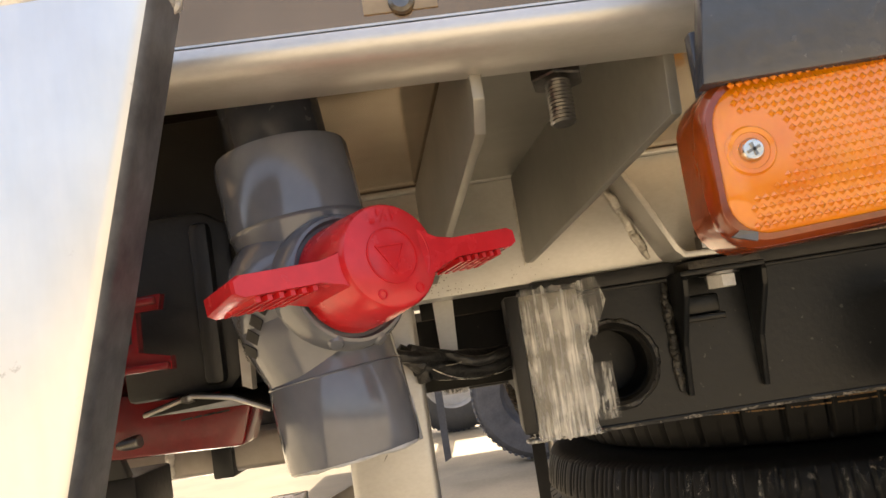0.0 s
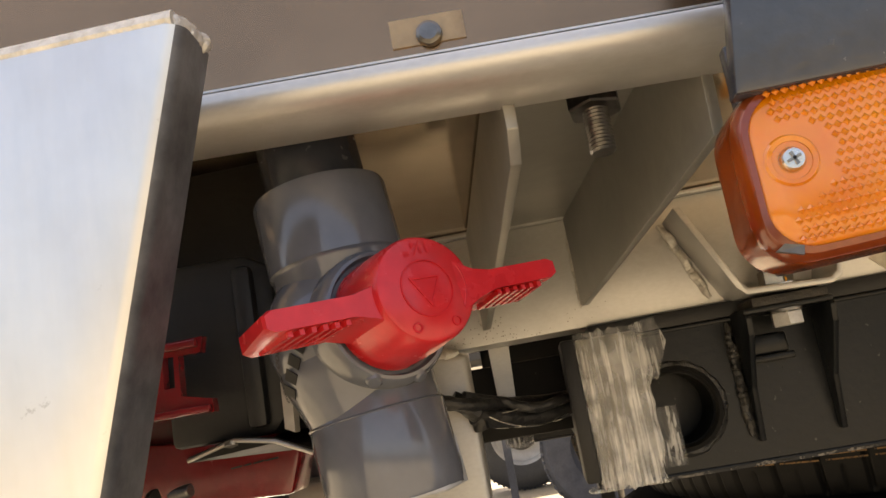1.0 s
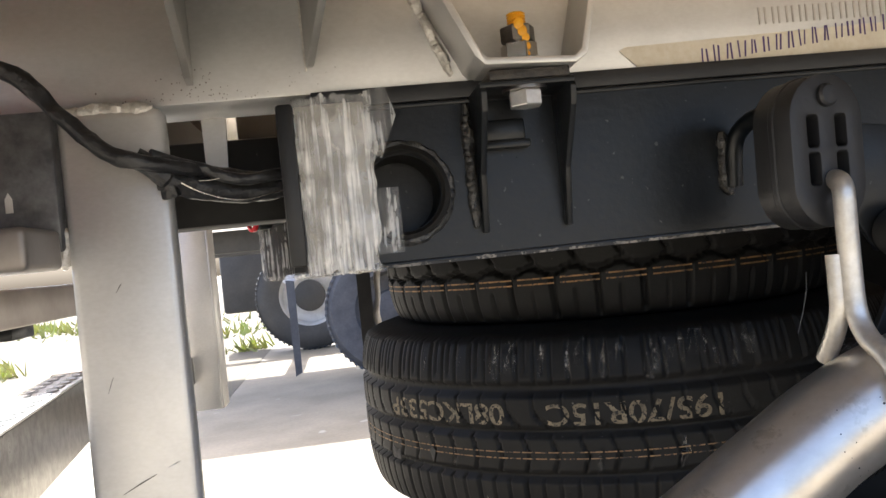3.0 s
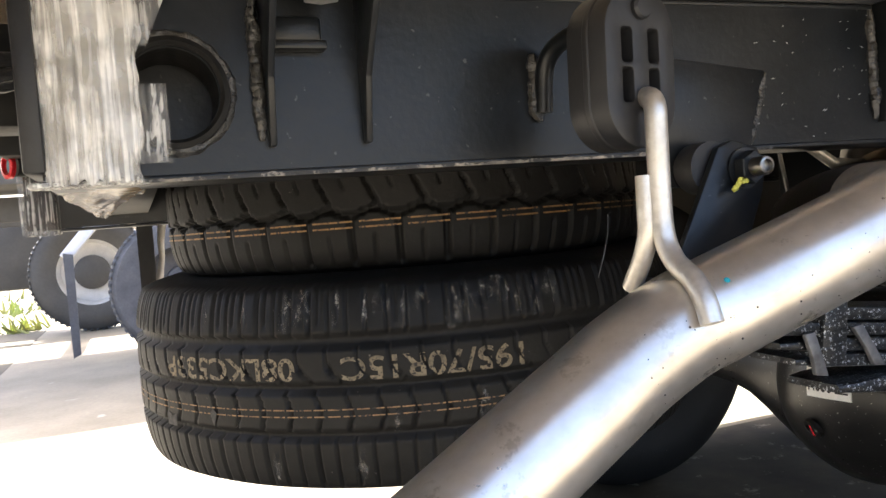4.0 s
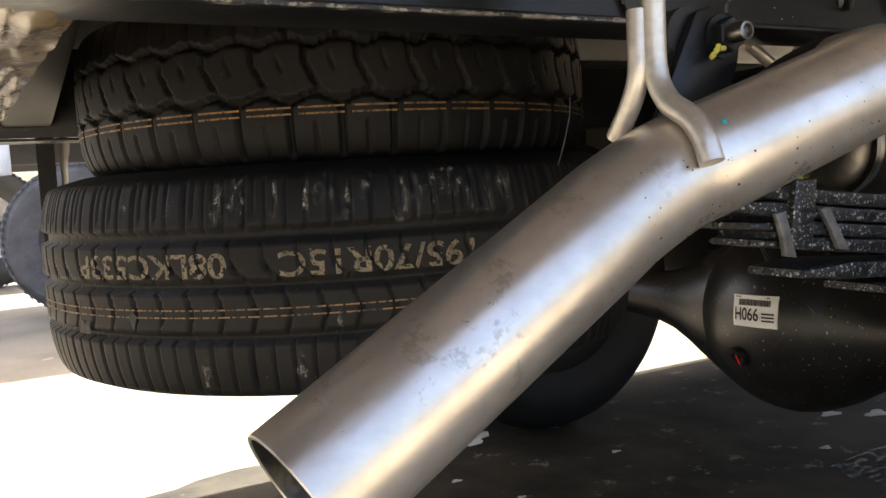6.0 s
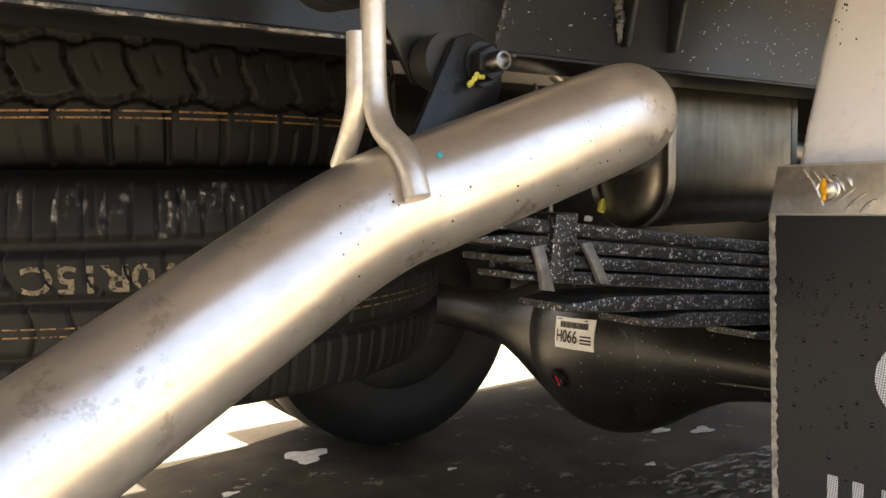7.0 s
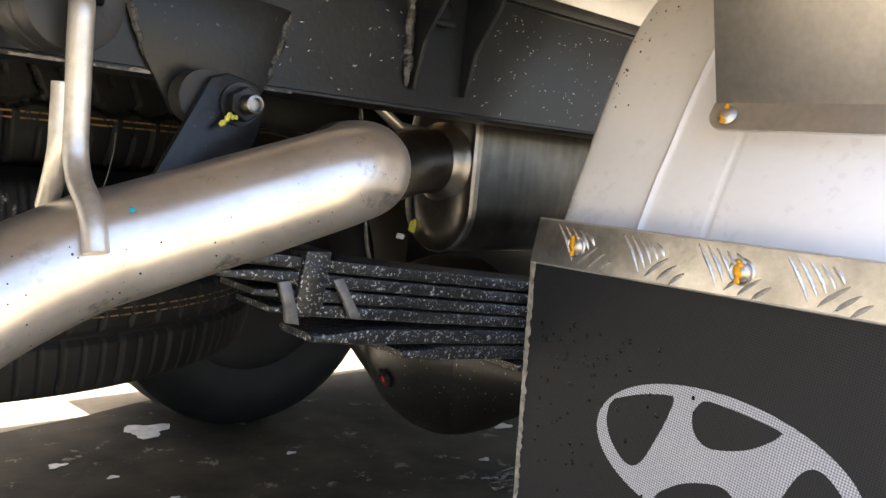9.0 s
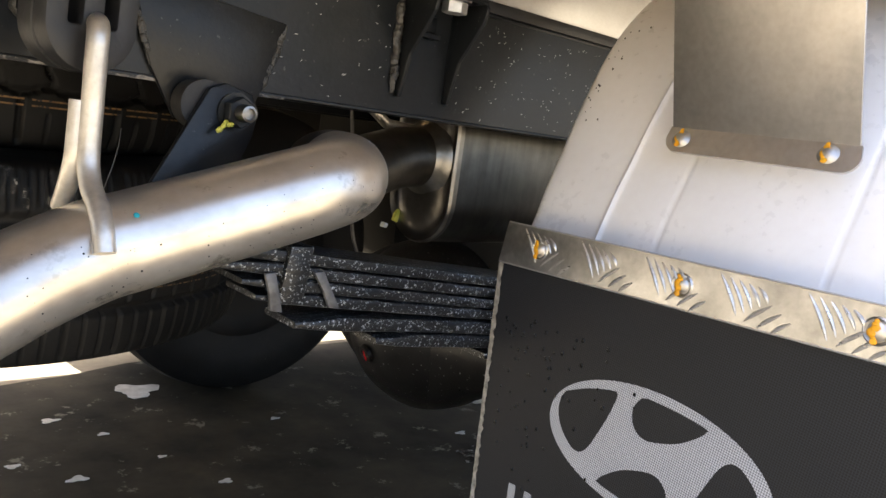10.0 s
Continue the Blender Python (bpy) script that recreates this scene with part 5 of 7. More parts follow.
def wing(sgn, length, lean):
    """One wing of the tee: a deep bar running out from the cap, thinned to a lip behind, tipped forward by lean."""
    outl_ = [(0.012, 0.0085), (0.0190, 0.0042), (0.026, 0.0027), (length * 0.8, 0.0027), (length - 0.0025, 0.0027), (length, 0.0012),
             (length, -0.0034), (length - 0.0025, -0.0050), (length * 0.8, -0.0050), (0.027, -0.0050), (0.0190, -0.0072), (0.012, -0.0110)]
    own = bmesh.new()
    rings = []
    for n_, low in ((CAP - 0.0022, 0.0006), (CAP - 0.0012, 0.0), (CAP - 0.012, 0.0), (CAP - 0.027, -0.0010)):
        inset = 0.0009 if n_ == CAP - 0.0012 else 0.0
        rings.append([own.verts.new(vp(sgn * (s_ - inset * (s_ > 0.02)), n_ + lean * sgn * s_, u_ * (1 - 0.10 * (inset > 0)) + (low if u_ < 0 else 0))) for s_, u_ in outl_])
    rings[0], rings[1] = rings[1], rings[0]
    k = len(outl_)
    for a, b in zip(rings, rings[1:]):
        for i in range(k):
            own.faces.new((a[i], a[(i + 1) % k], b[(i + 1) % k], b[i]))
    own.faces.new(rings[0][::-1])
    own.faces.new(rings[-1])
    return own


part("wing", wing(-1, 0.0548, 0.09), RED, knob)
part("wing", wing(1, 0.0520, 0.10), RED, knob)
part("cap_ring", lathe([(0.0099, CAP), (0.0099, CAP + 0.0005), (0.0093, CAP + 0.0005), (0.0093, CAP)], VC, VN, 40, up=VU), RED, knob)
part("size_mark", letters('1¼"', 0.0050, lambda x, y, d: vp(-(x - 0.0042), CAP + d, 0.0165 - y), depth=0.0004), RED, knob, "moulded size 1¼ upside down")
tri_out = [vp(-0.0062, CAP, 0.0040), vp(0.0062, CAP, 0.0040), vp(0.0, CAP, -0.0066)]
tri_in = [vp(-0.0048, CAP, 0.0032), vp(0.0048, CAP, 0.0032), vp(0.0, CAP, -0.0050)]
part("cap_emblem", holed_plate(tri_out, [tri_in], VN * 0.0005), RED, knob)
for s in (-0.0075, 0.0075):
    part("cap_mark", lathe([(0.0018, CAP), (0.0018, CAP + 0.0005), (0.0012, CAP + 0.0005), (0.0012, CAP)], VC + VS * s - VU * 0.0126, VN, 16, up=VU), RED, knob)
arc = [vp(0.0146 * math.cos(a), CAP, 0.0146 * math.sin(a)) for a in [radians(-35 + 6 * k) for k in range(11)]]
part("cap_arrow", tube(arc, 0.0004, 6), RED, knob)
bm = bmesh.new()
for sgn, length in ((-1, 0.0548), (1, 0.0520)):
    for k in range(6):
        s0 = 0.027 + k * (length - 0.034) / 5.5
        lean = 0.10 * sgn * s0
        prism([vp(sgn * s0, CAP - 0.0030 + lean, -0.0064), vp(sgn * (s0 + 0.0016), CAP - 0.0030 + lean, -0.0064), vp(sgn * (s0 + 0.0050), CAP - 0.0230 + lean, -0.0068), vp(sgn * (s0 + 0.0034), CAP - 0.0230 + lean, -0.0068)], VU * 0.0018, 0, bm)
tagged(part("grip_rib", bm, RED, knob), kind="stuff")
# maker's lettering as plain bars round the body
MOUTH = VC - VU * 0.0633
ring = [MOUTH + (VN * math.cos(2 * math.pi * k / 72) + VS * math.sin(2 * math.pi * k / 72)) * 0.0246 for k in range(73)]
part("cut_mouth", tube(ring, [0.0011 + 0.0006 * noise.noise(p * 220) for p in ring], 8, None, False, 0.3), PVCEDGE, valve, "pale roughly sawn mouth")
burr = []
for k in range(13):
    a = radians(40 + 2.6 * k)
    nn = VN * math.cos(a) + VS * math.sin(a)
    burr.append((nn, 0.0012 + 0.0085 * max(0, 1 - abs(k - 5) / 4) + 0.0015 * abs(math.sin(k * 2.3))))
own = bmesh.new()
edge = [(own.verts.new(MOUTH + nn * 0.0266 - VU * 0.0006), own.verts.new(MOUTH + nn * 0.0267 + VU * hgt)) for nn, hgt in burr]
for a, b in zip(edge, edge[1:]):
    own.faces.new((a[0], b[0], b[1], a[1]))
part("burr", own, PVCEDGE, valve, "white ragged burr at the mouth")


def on_belly(deg, u):
    """A point on the bulging valve body; deg runs round it, u along it."""
    a = radians(deg)
    r = 0.0315 / math.hypot(math.cos(a) / 0.88, math.sin(a)) * math.sqrt(max(0.0, 1 - ((u - 0.002) / 0.0315) ** 2))
    if u < -0.006:
        r = max(r, float(np.interp(-u, (0.004, 0.008, 0.014, 0.020, 0.026), (0.0288, 0.0296, 0.0288, 0.0277, 0.0267))) / math.hypot(math.cos(a) / 0.92, math.sin(a)))
    return BELLY + VU * (u - 0.002) + (VN * math.cos(a) + VS * math.sin(a)) * r


def print_line(deg0, turn_by, u0, drop, width):
    """Carries flat lettering onto the body along a line that runs down and round it."""
    def carry(x, y, lift):
        t = x / width
        at = lambda q: on_belly(deg0 + turn_by * q, u0 + drop * q)
        p, d = at(t), (at(t + 0.02) - at(t - 0.02)).normalized()
        out = (p - BELLY).normalized()
        up = out.cross(d).normalized()
        return p + (up if up.dot(VS) > 0 else -up) * y + out * (0.0003 + lift)
    return carry


big_line = print_line(-56, -36, 0.0, -0.018, 0.026)
bm = bmesh.new()
for k in range(-2, 4):
    x = 0.0065 * k
    prism([big_line(x + dx, dy, 0.0) for dx, dy in ((0.0008, -0.0026), (0.0052, -0.0026), (0.0052, 0.0026), (0.0008, 0.0026))], (big_line(x, 0, 1) - big_line(x, 0, 0)).normalized() * 0.0004, 0, bm)
tagged(part("print_mark", bm, MARK, valve, "black printed marking"), kind="stuff")
part("certificate_print", letters("9001:2008", 0.0026, print_line(-80, -28, 0.001, -0.0185, 0.0235), width=0.0235), MARK, valve, "small black print 9001:2008")

# ---- side marker lamp ----
lamp = thing("marker_lamp", "amber side marker lamp on a dark rubber plate", "lamp", (-0.025, 0.16, 0.80))
LX0, LX1, LZ0, LZ1 = -0.0815, 0.032, 0.7815, 0.8300


def lamp_outline(shrink, y):
    w, h = LX1 - LX0 - 2 * shrink, LZ1 - LZ0 - 2 * shrink
    return [((LX0 + LX1) / 2 + u, y, (LZ0 + LZ1) / 2 + v + 0.05 * u) for u, v in rounded(0, 0, w, h, 0.013 - shrink * 0.5, 8)]


own = bmesh.new()
rings = [[own.verts.new(p) for p in lamp_outline(s, y)] for s, y in ((0.0030, 0.176), (0.0022, 0.158), (0.0030, 0.1545), (0.005, 0.1528), (0.008, 0.1522))]
for a, b in zip(rings, rings[1:]):
    for k in range(len(a)):
        own.faces.new((a[k], a[(k + 1) % len(a)], b[(k + 1) % len(a)], b[k]))
own.faces.new(rings[0][::-1])
own.faces.new(rings[-1])
lens = part("lens", own, AMBER, lamp, "amber ribbed lens")
own = bmesh.new()
rings = [[own.verts.new(p) for p in lamp_outline(s, y)] for s, y in ((0.0024, 0.1765), (0.0, 0.1760), (0.0, 0.160), (0.0006, 0.1555), (0.0020, 0.1536), (0.0036, 0.1534), (0.0040, 0.1550))]
for a, b in zip(rings, rings[1:]):
    for k in range(len(a)):
        own.faces.new((a[k], a[(k + 1) % len(a)], b[(k + 1) % len(a)], b[k]))
part("rim", own, DEEPAMBER, lens, "thick deep amber edge of the lens")
bm = bmesh.new()
for r in range(17):
    for q in range(44):
        x = LX0 + 0.010 + q * 0.0023 + (0.00115 if r % 2 else 0)
        z = LZ0 + 0.006 + r * 0.0024 + 0.05 * (x + 0.021)
        if x > LX1 - 0.008 or math.hypot(x + 0.0695, z - 0.8052) < 0.0110 or math.hypot(x + 0.021, z - 0.8055) < 0.012:
            continue
        o = Vector((x, 0.1521, z))
        vs = [bm.verts.new(o + Vector(d)) for d in ((-0.0011, 0, 0), (0, 0, -0.0011), (0.0011, 0, 0), (0, 0, 0.0011), (0, -0.0008, 0))]
        for k in range(4):
            bm.faces.new((vs[k], vs[(k + 1) % 4], vs[4]))
tagged(part("lens_prism", bm, AMBER, lens), kind="stuff")
part("screw_boss", lathe([(0.0068, 0.0), (0.0062, 0.0006), (0.0050, 0.0003), (0.0046, -0.0010), (0, -0.0010)], (-0.0695, 0.1522, 0.8052), (0, -1, 0), 32), AMBER, lens)
screw = part("screw", lathe([(0, 0.0), (0.0034, 0.0), (0.0033, 0.0010), (0.0026, 0.0022), (0, 0.0024)], (-0.0695, 0.1524, 0.8052), (0, -1, 0), 24), ZINC, lamp, "bright cross-head screw")
for a in (20, 110):
    m = axis_matrix((-0.0695, 0.1499, 0.8052), (0, -1, 0)) @ Matrix.Rotation(radians(a), 4, "Z")
    part("slot", merge(None, box((-0.0018, -0.0004, -0.0005), (0.0018, 0.0004, 0.0002)), m), DARKZINC, screw)
part("bulb_window", lathe([(0.0105, 0.0), (0.0098, 0.0008), (0.0, 0.0012)], (-0.021, 0.1522, 0.8055), (0, -1, 0), 32), AMBER, lens)
part("seal", box((LX0 + 0.008, 0.1745, LZ0 + 0.003), (LX1 - 0.003, 0.1815, LZ1 - 0.002), 0.002), SOFT, lamp)
part("drip", prism([(-0.0780, 0.1535, 0.7835), (-0.0720, 0.1530, 0.7815), (-0.0715, 0.1530, 0.7838), (-0.0760, 0.1530, 0.7850)], (0, 0.002, 0)), CLIPGREY, lamp)
part("back_plate", prism([(-0.0795, 0.1495, 0.824), (0.05, 0.1495, 0.824), (0.05, 0.1495, 0.915), (-0.0640, 0.1495, 0.915)], (0, 0.008, 0), 0.001), NAVY, lamp, "dark plate above the lens")
part("backing", prism([(-0.070, 0.1820, 0.780), (0.05, 0.1820, 0.786), (0.05, 0.1820, 0.850), (-0.070, 0.1820, 0.850)], (0, 0.006, 0), 0.001), NAVY, lamp)

# ---- tyres ----


def tread_tyre(centre, radius, width, rim, segs, pattern, mat, thing_name, label):
    """A tyre lying flat: a closed section turned round a plumb axis, its tread cut by pattern(angle, height)."""
    t = thing(thing_name, label, "tyre", (centre[0], centre[1], centre[2] - width / 2), group="stacked spare tyres")
    hw = width / 2
    sect = [(rim, -hw * 0.62, False), (rim + 0.012, -hw * 0.80, False), ((rim + radius) / 2 - 0.01, -hw * 1.03, False), (radius - 0.045, -hw * 1.05, False),
            (radius - 0.022, -hw * 0.985, False), (radius - 0.011, -hw * 0.93, False)]
    tread = [(radius - 0.009 * (abs(h) / (hw * 0.9)) ** 4, h, True) for h in np.linspace(-hw * 0.89, hw * 0.89, 49)]
    full = sect + tread + [(r, -h, c) for r, h, c in sect[::-1]]
    verts, faces = [], []
    n = len(full)
    for i in range(segs):
        a = 2 * math.pi * i / segs
        for r, h, cut in full:
            d = pattern(a, h / hw) if cut else 0.0
            rr = r - d
            verts.append((centre[0] + rr * math.cos(a), centre[1] + rr * math.sin(a), centre[2] + h))
    for i in range(segs):
        j = (i + 1) % segs
        for k in range(n - 1):
            faces.append((i * n + k, j * n + k, j * n + k + 1, i * n + k + 1))
    me = bpy.data.meshes.new("carcass")
    me.from_pydata(verts, [], faces)
    me.materials.append(mat)
    me.polygons.foreach_set("use_smooth", [True] * len(faces))
    ob = new("carcass", me)
    ob.parent = t
    ob.matrix_parent_inverse = Matrix.Translation(-t.location)
    inner = lathe([(rim + 0.002, -hw * 0.62), (rim - 0.008, -hw * 0.60), (rim - 0.012, -hw * 0.3), (rim - 0.03, 0), (rim - 0.012, hw * 0.3), (rim - 0.008, hw * 0.6), (rim + 0.002, hw * 0.62)], centre, (0, 0, 1), 64)
    r = part("rim", inner, DARKZINC, t)
    part("disc", lathe([(rim - 0.03, 0.0), (rim * 0.6, 0.03), (rim * 0.35, 0.03), (0.0, 0.03)], centre, (0, 0, 1), 48), DARKZINC, r)
    return t


def road_cut(a, v):
    """Ribbed van tread: three rings, slanting sipes in the ribs and plain cuts in the shoulders."""
    for g, w in ((-0.430, 0.043), (0.008, 0.030), (0.450, 0.043)):
        if abs(v - g) < w:
            return 0.007
    ph = a * 118 / (2 * math.pi)
    if v > 0.450 or v < -0.430:
        if ph % 1.0 < 0.13:
            return 0.0055
        return 0.003 if v > 0.62 and (ph * 2) % 1.0 < 0.12 else 0.0
    if v > 0.008:
        return 0.005 if (ph * 0.62 + 2.2 * v + 0.25 * math.sin(9 * v)) % 1.0 < 0.085 else 0.0
    return 0.005 if (ph * 0.62 + 1.1 * abs(v + 0.22)) % 1.0 < 0.085 else 0.0


def lug_cut(a, v):
    """Blocky tread: zigzag rings and deep cross cuts."""
    ph = a * 40 / (2 * math.pi)
    peak = abs(((ph - 0.80) % 1.0) - 0.5) * 2
    for g, amp in ((-0.25, -0.11), (0.40, 0.11)):
        if abs(v - g - amp * (peak - 0.5)) < 0.030:
            return 0.0075
    if v < -0.25 or v > 0.40:
        if (ph + 0.25) % 1.0 < 0.10:
            return 0.0075
        return 0.003 if abs(v) > 0.52 and (ph + 0.72) % 1.0 < 0.06 else 0.0
    lean = (ph + 0.76 + 0.32 * v + 0.07 * math.sin(9 * v)) % 1.0
    if lean < 0.075:
        return 0.0075
    return 0.003 if 0.52 < lean < 0.56 and 0.05 < v < 0.25 else 0.0


TC = (0.2473, 1.0603)
LOW_Z, LOW_R, LOW_W = 0.5060, 0.3285, 0.190
UP_Z, UP_R, UP_W = 0.677, 0.284, 0.145
low = tread_tyre((*TC, LOW_Z), LOW_R, LOW_W, 0.195, 1100, road_cut, RUBBER, "spare_tyre", "new black van tyre lying flat with tan tread markings")
up = tread_tyre((*TC, UP_Z), UP_R, UP_W, 0.170, 1000, lug_cut, RUBBER, "spare_tyre", "blocky black spare tyre lying flat with an orange line")


def on_tread(radius, zc):
    """Maps lettering that reads upside down onto the tread; x runs towards the rear."""
    return lambda a0: (lambda x, y, d: Vector((TC[0] + (radius + d) * math.cos(a0 - x / radius), TC[1] + (radius + d) * math.sin(a0 - x / radius), zc - y)))


def worn_print(text, z_top, height, a0, width, seed):
    """Tread lettering that lies on the blocks only, broken by the grooves and worn in spots."""
    own = letters(text, height, lambda x, y, d: Vector((x, y, 0)), width=width)
    bmesh.ops.subdivide_edges(own, edges=[e for e in own.edges if e.calc_length() > 0.003], cuts=4, use_grid_fill=True)
    bmesh.ops.triangulate(own, faces=own.faces[:])
    bmesh.ops.subdivide_edges(own, edges=[e for e in own.edges if e.calc_length() > 0.0016], cuts=2, use_grid_fill=True)
    gone = []
    for fc in own.faces:
        c = fc.calc_center_median()
        a, z = a0 - c.x / LOW_R, z_top - c.y
        if road_cut(a % (2 * math.pi), (z - LOW_Z) / (LOW_W / 2)) > 0 or noise.noise(Vector((c.x * 260, c.y * 200, seed))) > 0.36:
            gone.append(fc)
    bmesh.ops.delete(own, geom=gone, context="FACES")
    carry = on_tread(LOW_R, z_top)(a0)
    for v in own.verts:
        v.co = carry(v.co.x, v.co.y, 0.0005)
    return own


part("size_lettering", worn_print("195/70R15C", 0.5350, 0.0210, -1.603, 0.1615, 1.0), PAINT_TAN, low, "worn tan printed size 195/70R15C upside down")
part("code_lettering", worn_print("08LKC533P", 0.5355, 0.0205, -2.226, 0.1640, 5.0), PAINT_TAN, low, "worn tan printed batch code upside down")


def tread_line(parent, radius, z, w, dash, gap, a0, a1, mat):
    bm = bmesh.new()
    a = a0
    while a < a1:
        b = min(a + dash, a1)
        steps = 3
        for s in range(steps):
            p, q = a + (b - a) * s / steps, a + (b - a) * (s + 1) / steps
            vs = [bm.verts.new((TC[0] + radius * math.cos(t), TC[1] + radius * math.sin(t), h)) for t, h in ((p, z - w), (q, z - w), (q, z + w), (p, z + w))]
            bm.faces.new(vs)
        a = b + gap
    return part("painted_line", bm, mat, parent)


for dz in (-0.0030, 0.0030):
    tread_line(low, LOW_R + 0.0005, 0.4863 + dz, 0.0006, 0.034, 0.006, -3.3, 0.2, FADED_LINE)
for dz in (-0.0022, 0.0032):
    tread_line(up, UP_R + 0.0004, 0.6475 + dz, 0.0008, 2 * math.pi / 40 * 0.86, 2 * math.pi / 40 * 0.14, -3.3, 0.2, PAINT_LINE)
rnd = random.Random(11)
for ca, z0, z1, wd in ((-2.245, 0.556, 0.590, 0.016), (-2.10, 0.560, 0.590, 0.008), (-1.975, 0.570, 0.594, 0.022), (-1.915, 0.557, 0.588, 0.010), (-1.79, 0.553, 0.588, 0.012), (-1.70, 0.566, 0.592, 0.016), (-1.60, 0.560, 0.590, 0.008), (-2.38, 0.565, 0.588, 0.007),
                         (-2.20, 0.562, 0.594, 0.024), (-2.02, 0.556, 0.592, 0.006), (-1.87, 0.572, 0.592, 0.018), (-1.755, 0.556, 0.590, 0.020), (-1.66, 0.570, 0.594, 0.026), (-1.55, 0.556, 0.592, 0.012), (-1.50, 0.566, 0.593, 0.022),
                         (-2.53, 0.566, 0.592, 0.010), (-2.31, 0.424, 0.452, 0.008), (-2.06, 0.420, 0.455, 0.010), (-1.88, 0.424, 0.446, 0.006), (-1.72, 0.470, 0.500, 0.010), (-1.95, 0.468, 0.494, 0.008), (-2.42, 0.470, 0.496, 0.006)):
    own = bmesh.new()
    cells = []
    for q in range(9):
        t = q / 8
        z = z0 + (z1 - z0) * t
        half = wd * (0.35 + 0.65 * math.sin(math.pi * min(0.95, 0.08 + t))) * rnd.uniform(0.75, 1.1) / 2
        lean = ca + 0.012 * (t - 0.5)
        r = LOW_R + 0.0005 - 0.009 * (abs(z - LOW_Z) / (LOW_W / 2 * 0.9)) ** 4
        cells.append([own.verts.new((TC[0] + r * math.cos(lean + u * half / r), TC[1] + r * math.sin(lean + u * half / r), z)) for u in (-1, -0.5, 0, 0.5, 1)])
    for a, b in zip(cells, cells[1:]):
        for k in range(4):
            own.faces.new((a[k], a[k + 1], b[k + 1], b[k]))
    part("mud_smear", own, SMEAR, low)
part("pale_patch", prism([(TC[0] + (LOW_R + 0.0006) * math.cos(t), TC[1] + (LOW_R + 0.0006) * math.sin(t), h) for t, h in ((-2.752, 0.4660), (-2.700, 0.4655), (-2.698, 0.4780), (-2.722, 0.4755), (-2.748, 0.4790))], (0, -0.0003, 0)), CHALK, low)

part("pale_patch", prism([(TC[0] + (LOW_R + 0.0006) * math.cos(t), TC[1] + (LOW_R + 0.0006) * math.sin(t), h) for t, h in ((-2.530, 0.4840), (-2.5155, 0.4710), (-2.501, 0.4840), (-2.5155, 0.4880))], (0, -0.0003, 0)), CHALK, low)

# ---- exhaust ----
ex = thing("tailpipe", "bare steel exhaust tailpipe with a welded hanger hook", "exhaust pipe", (0.2, 0.44, 0.48))
PR = 0.0301
axis_pts = []
LOW_END, KINK, HIGH_END = Vector((-0.0072, 0.4442, 0.4662)), Vector((0.1885, 0.4660, 0.5735)), Vector((0.3338, 0.4520, 0.6222))
for k in range(9):
    axis_pts.append(LOW_END.lerp(KINK, k / 8 * 0.90))
for k in range(7):
    axis_pts.append(KINK.lerp(HIGH_END, 0.09 + 0.91 * k / 6))
axis_pts += [(0.3494, 0.4532, 0.6270), (0.3636, 0.4597, 0.6298), (0.3748, 0.4707, 0.6315), (0.3815, 0.4848, 0.6325), (0.3895, 0.5137, 0.6320), (0.404, 0.545, 0.6285), (0.430, 0.585, 0.6235), (0.470, 0.630, 0.6200), (0.520, 0.668, 0.6205), (0.565, 0.692, 0.6280),
             (0.608, 0.703, 0.6370), (0.650, 0.705, 0.640)]
path = smooth_path(axis_pts, 6)
# past the bend the pipe goes on in a darker steel
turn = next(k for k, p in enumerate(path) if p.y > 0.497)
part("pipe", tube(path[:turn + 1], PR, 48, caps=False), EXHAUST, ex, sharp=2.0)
part("neck", tube(path[turn:], [PR + 0.0036 * min(1, k / 30) for k in range(len(path) - turn)], 48, caps=False), NECK, ex, "dark neck before the muffler", sharp=2.0)
part("bore", tube(path[:40], PR - 0.0022, 40, caps=False), DARKZINC, ex, sharp=2.0)
d0 = (path[1] - path[0]).normalized()
part("mouth", lathe([(PR, 0.0), (PR - 0.0004, -0.0006), (PR - 0.0018, -0.0006), (PR - 0.0022, 0.0)], path[0], d0, 48), EXHAUST, ex)
part("hook", tube(smooth_path([(0.2075, 0.515, 0.7050), (0.2035, 0.492, 0.7055), (0.1990, 0.4745, 0.7055), (0.1968, 0.4660, 0.7000), (0.1962, 0.4650, 0.6850), (0.1962, 0.4655, 0.655), (0.1958, 0.4640, 0.6300), (0.1958, 0.4560, 0.6155), (0.1960, 0.4425, 0.6065), (0.1958, 0.4337, 0.5962), (0.1960, 0.4292, 0.5842)], 8), 0.0061, 18), ROD, ex, "bent zinc-plated hanger rod")
part("prop", tube(smooth_path([(0.1912, 0.4712, 0.6625), (0.1906, 0.4708, 0.645), (0.1902, 0.4712, 0.6300), (0.1900, 0.4775, 0.616), (0.1905, 0.4900, 0.600)], 6), 0.0056, 16), ROD, ex, "short zinc-plated prop rod")
part("hook_weld", bead((0.2015, 0.4450, 0.6035), (0.2015, 0.4350, 0.5890), 0.0024), ROD, ex)
part("prop_weld", bead((0.1930, 0.4660, 0.650), (0.1930, 0.4660, 0.634), 0.0024), ROD, ex)
part("blue_dot", lathe([(0, 0.0), (0.0018, 0.0), (0.0015, 0.0004), (0, 0.0005)], (0.2155, 0.4395, 0.6040), (-0.1, -0.74, 0.66), 12), material("blue_paint_dot", (0.02, 0.35, 0.42), rough=0.4), ex)


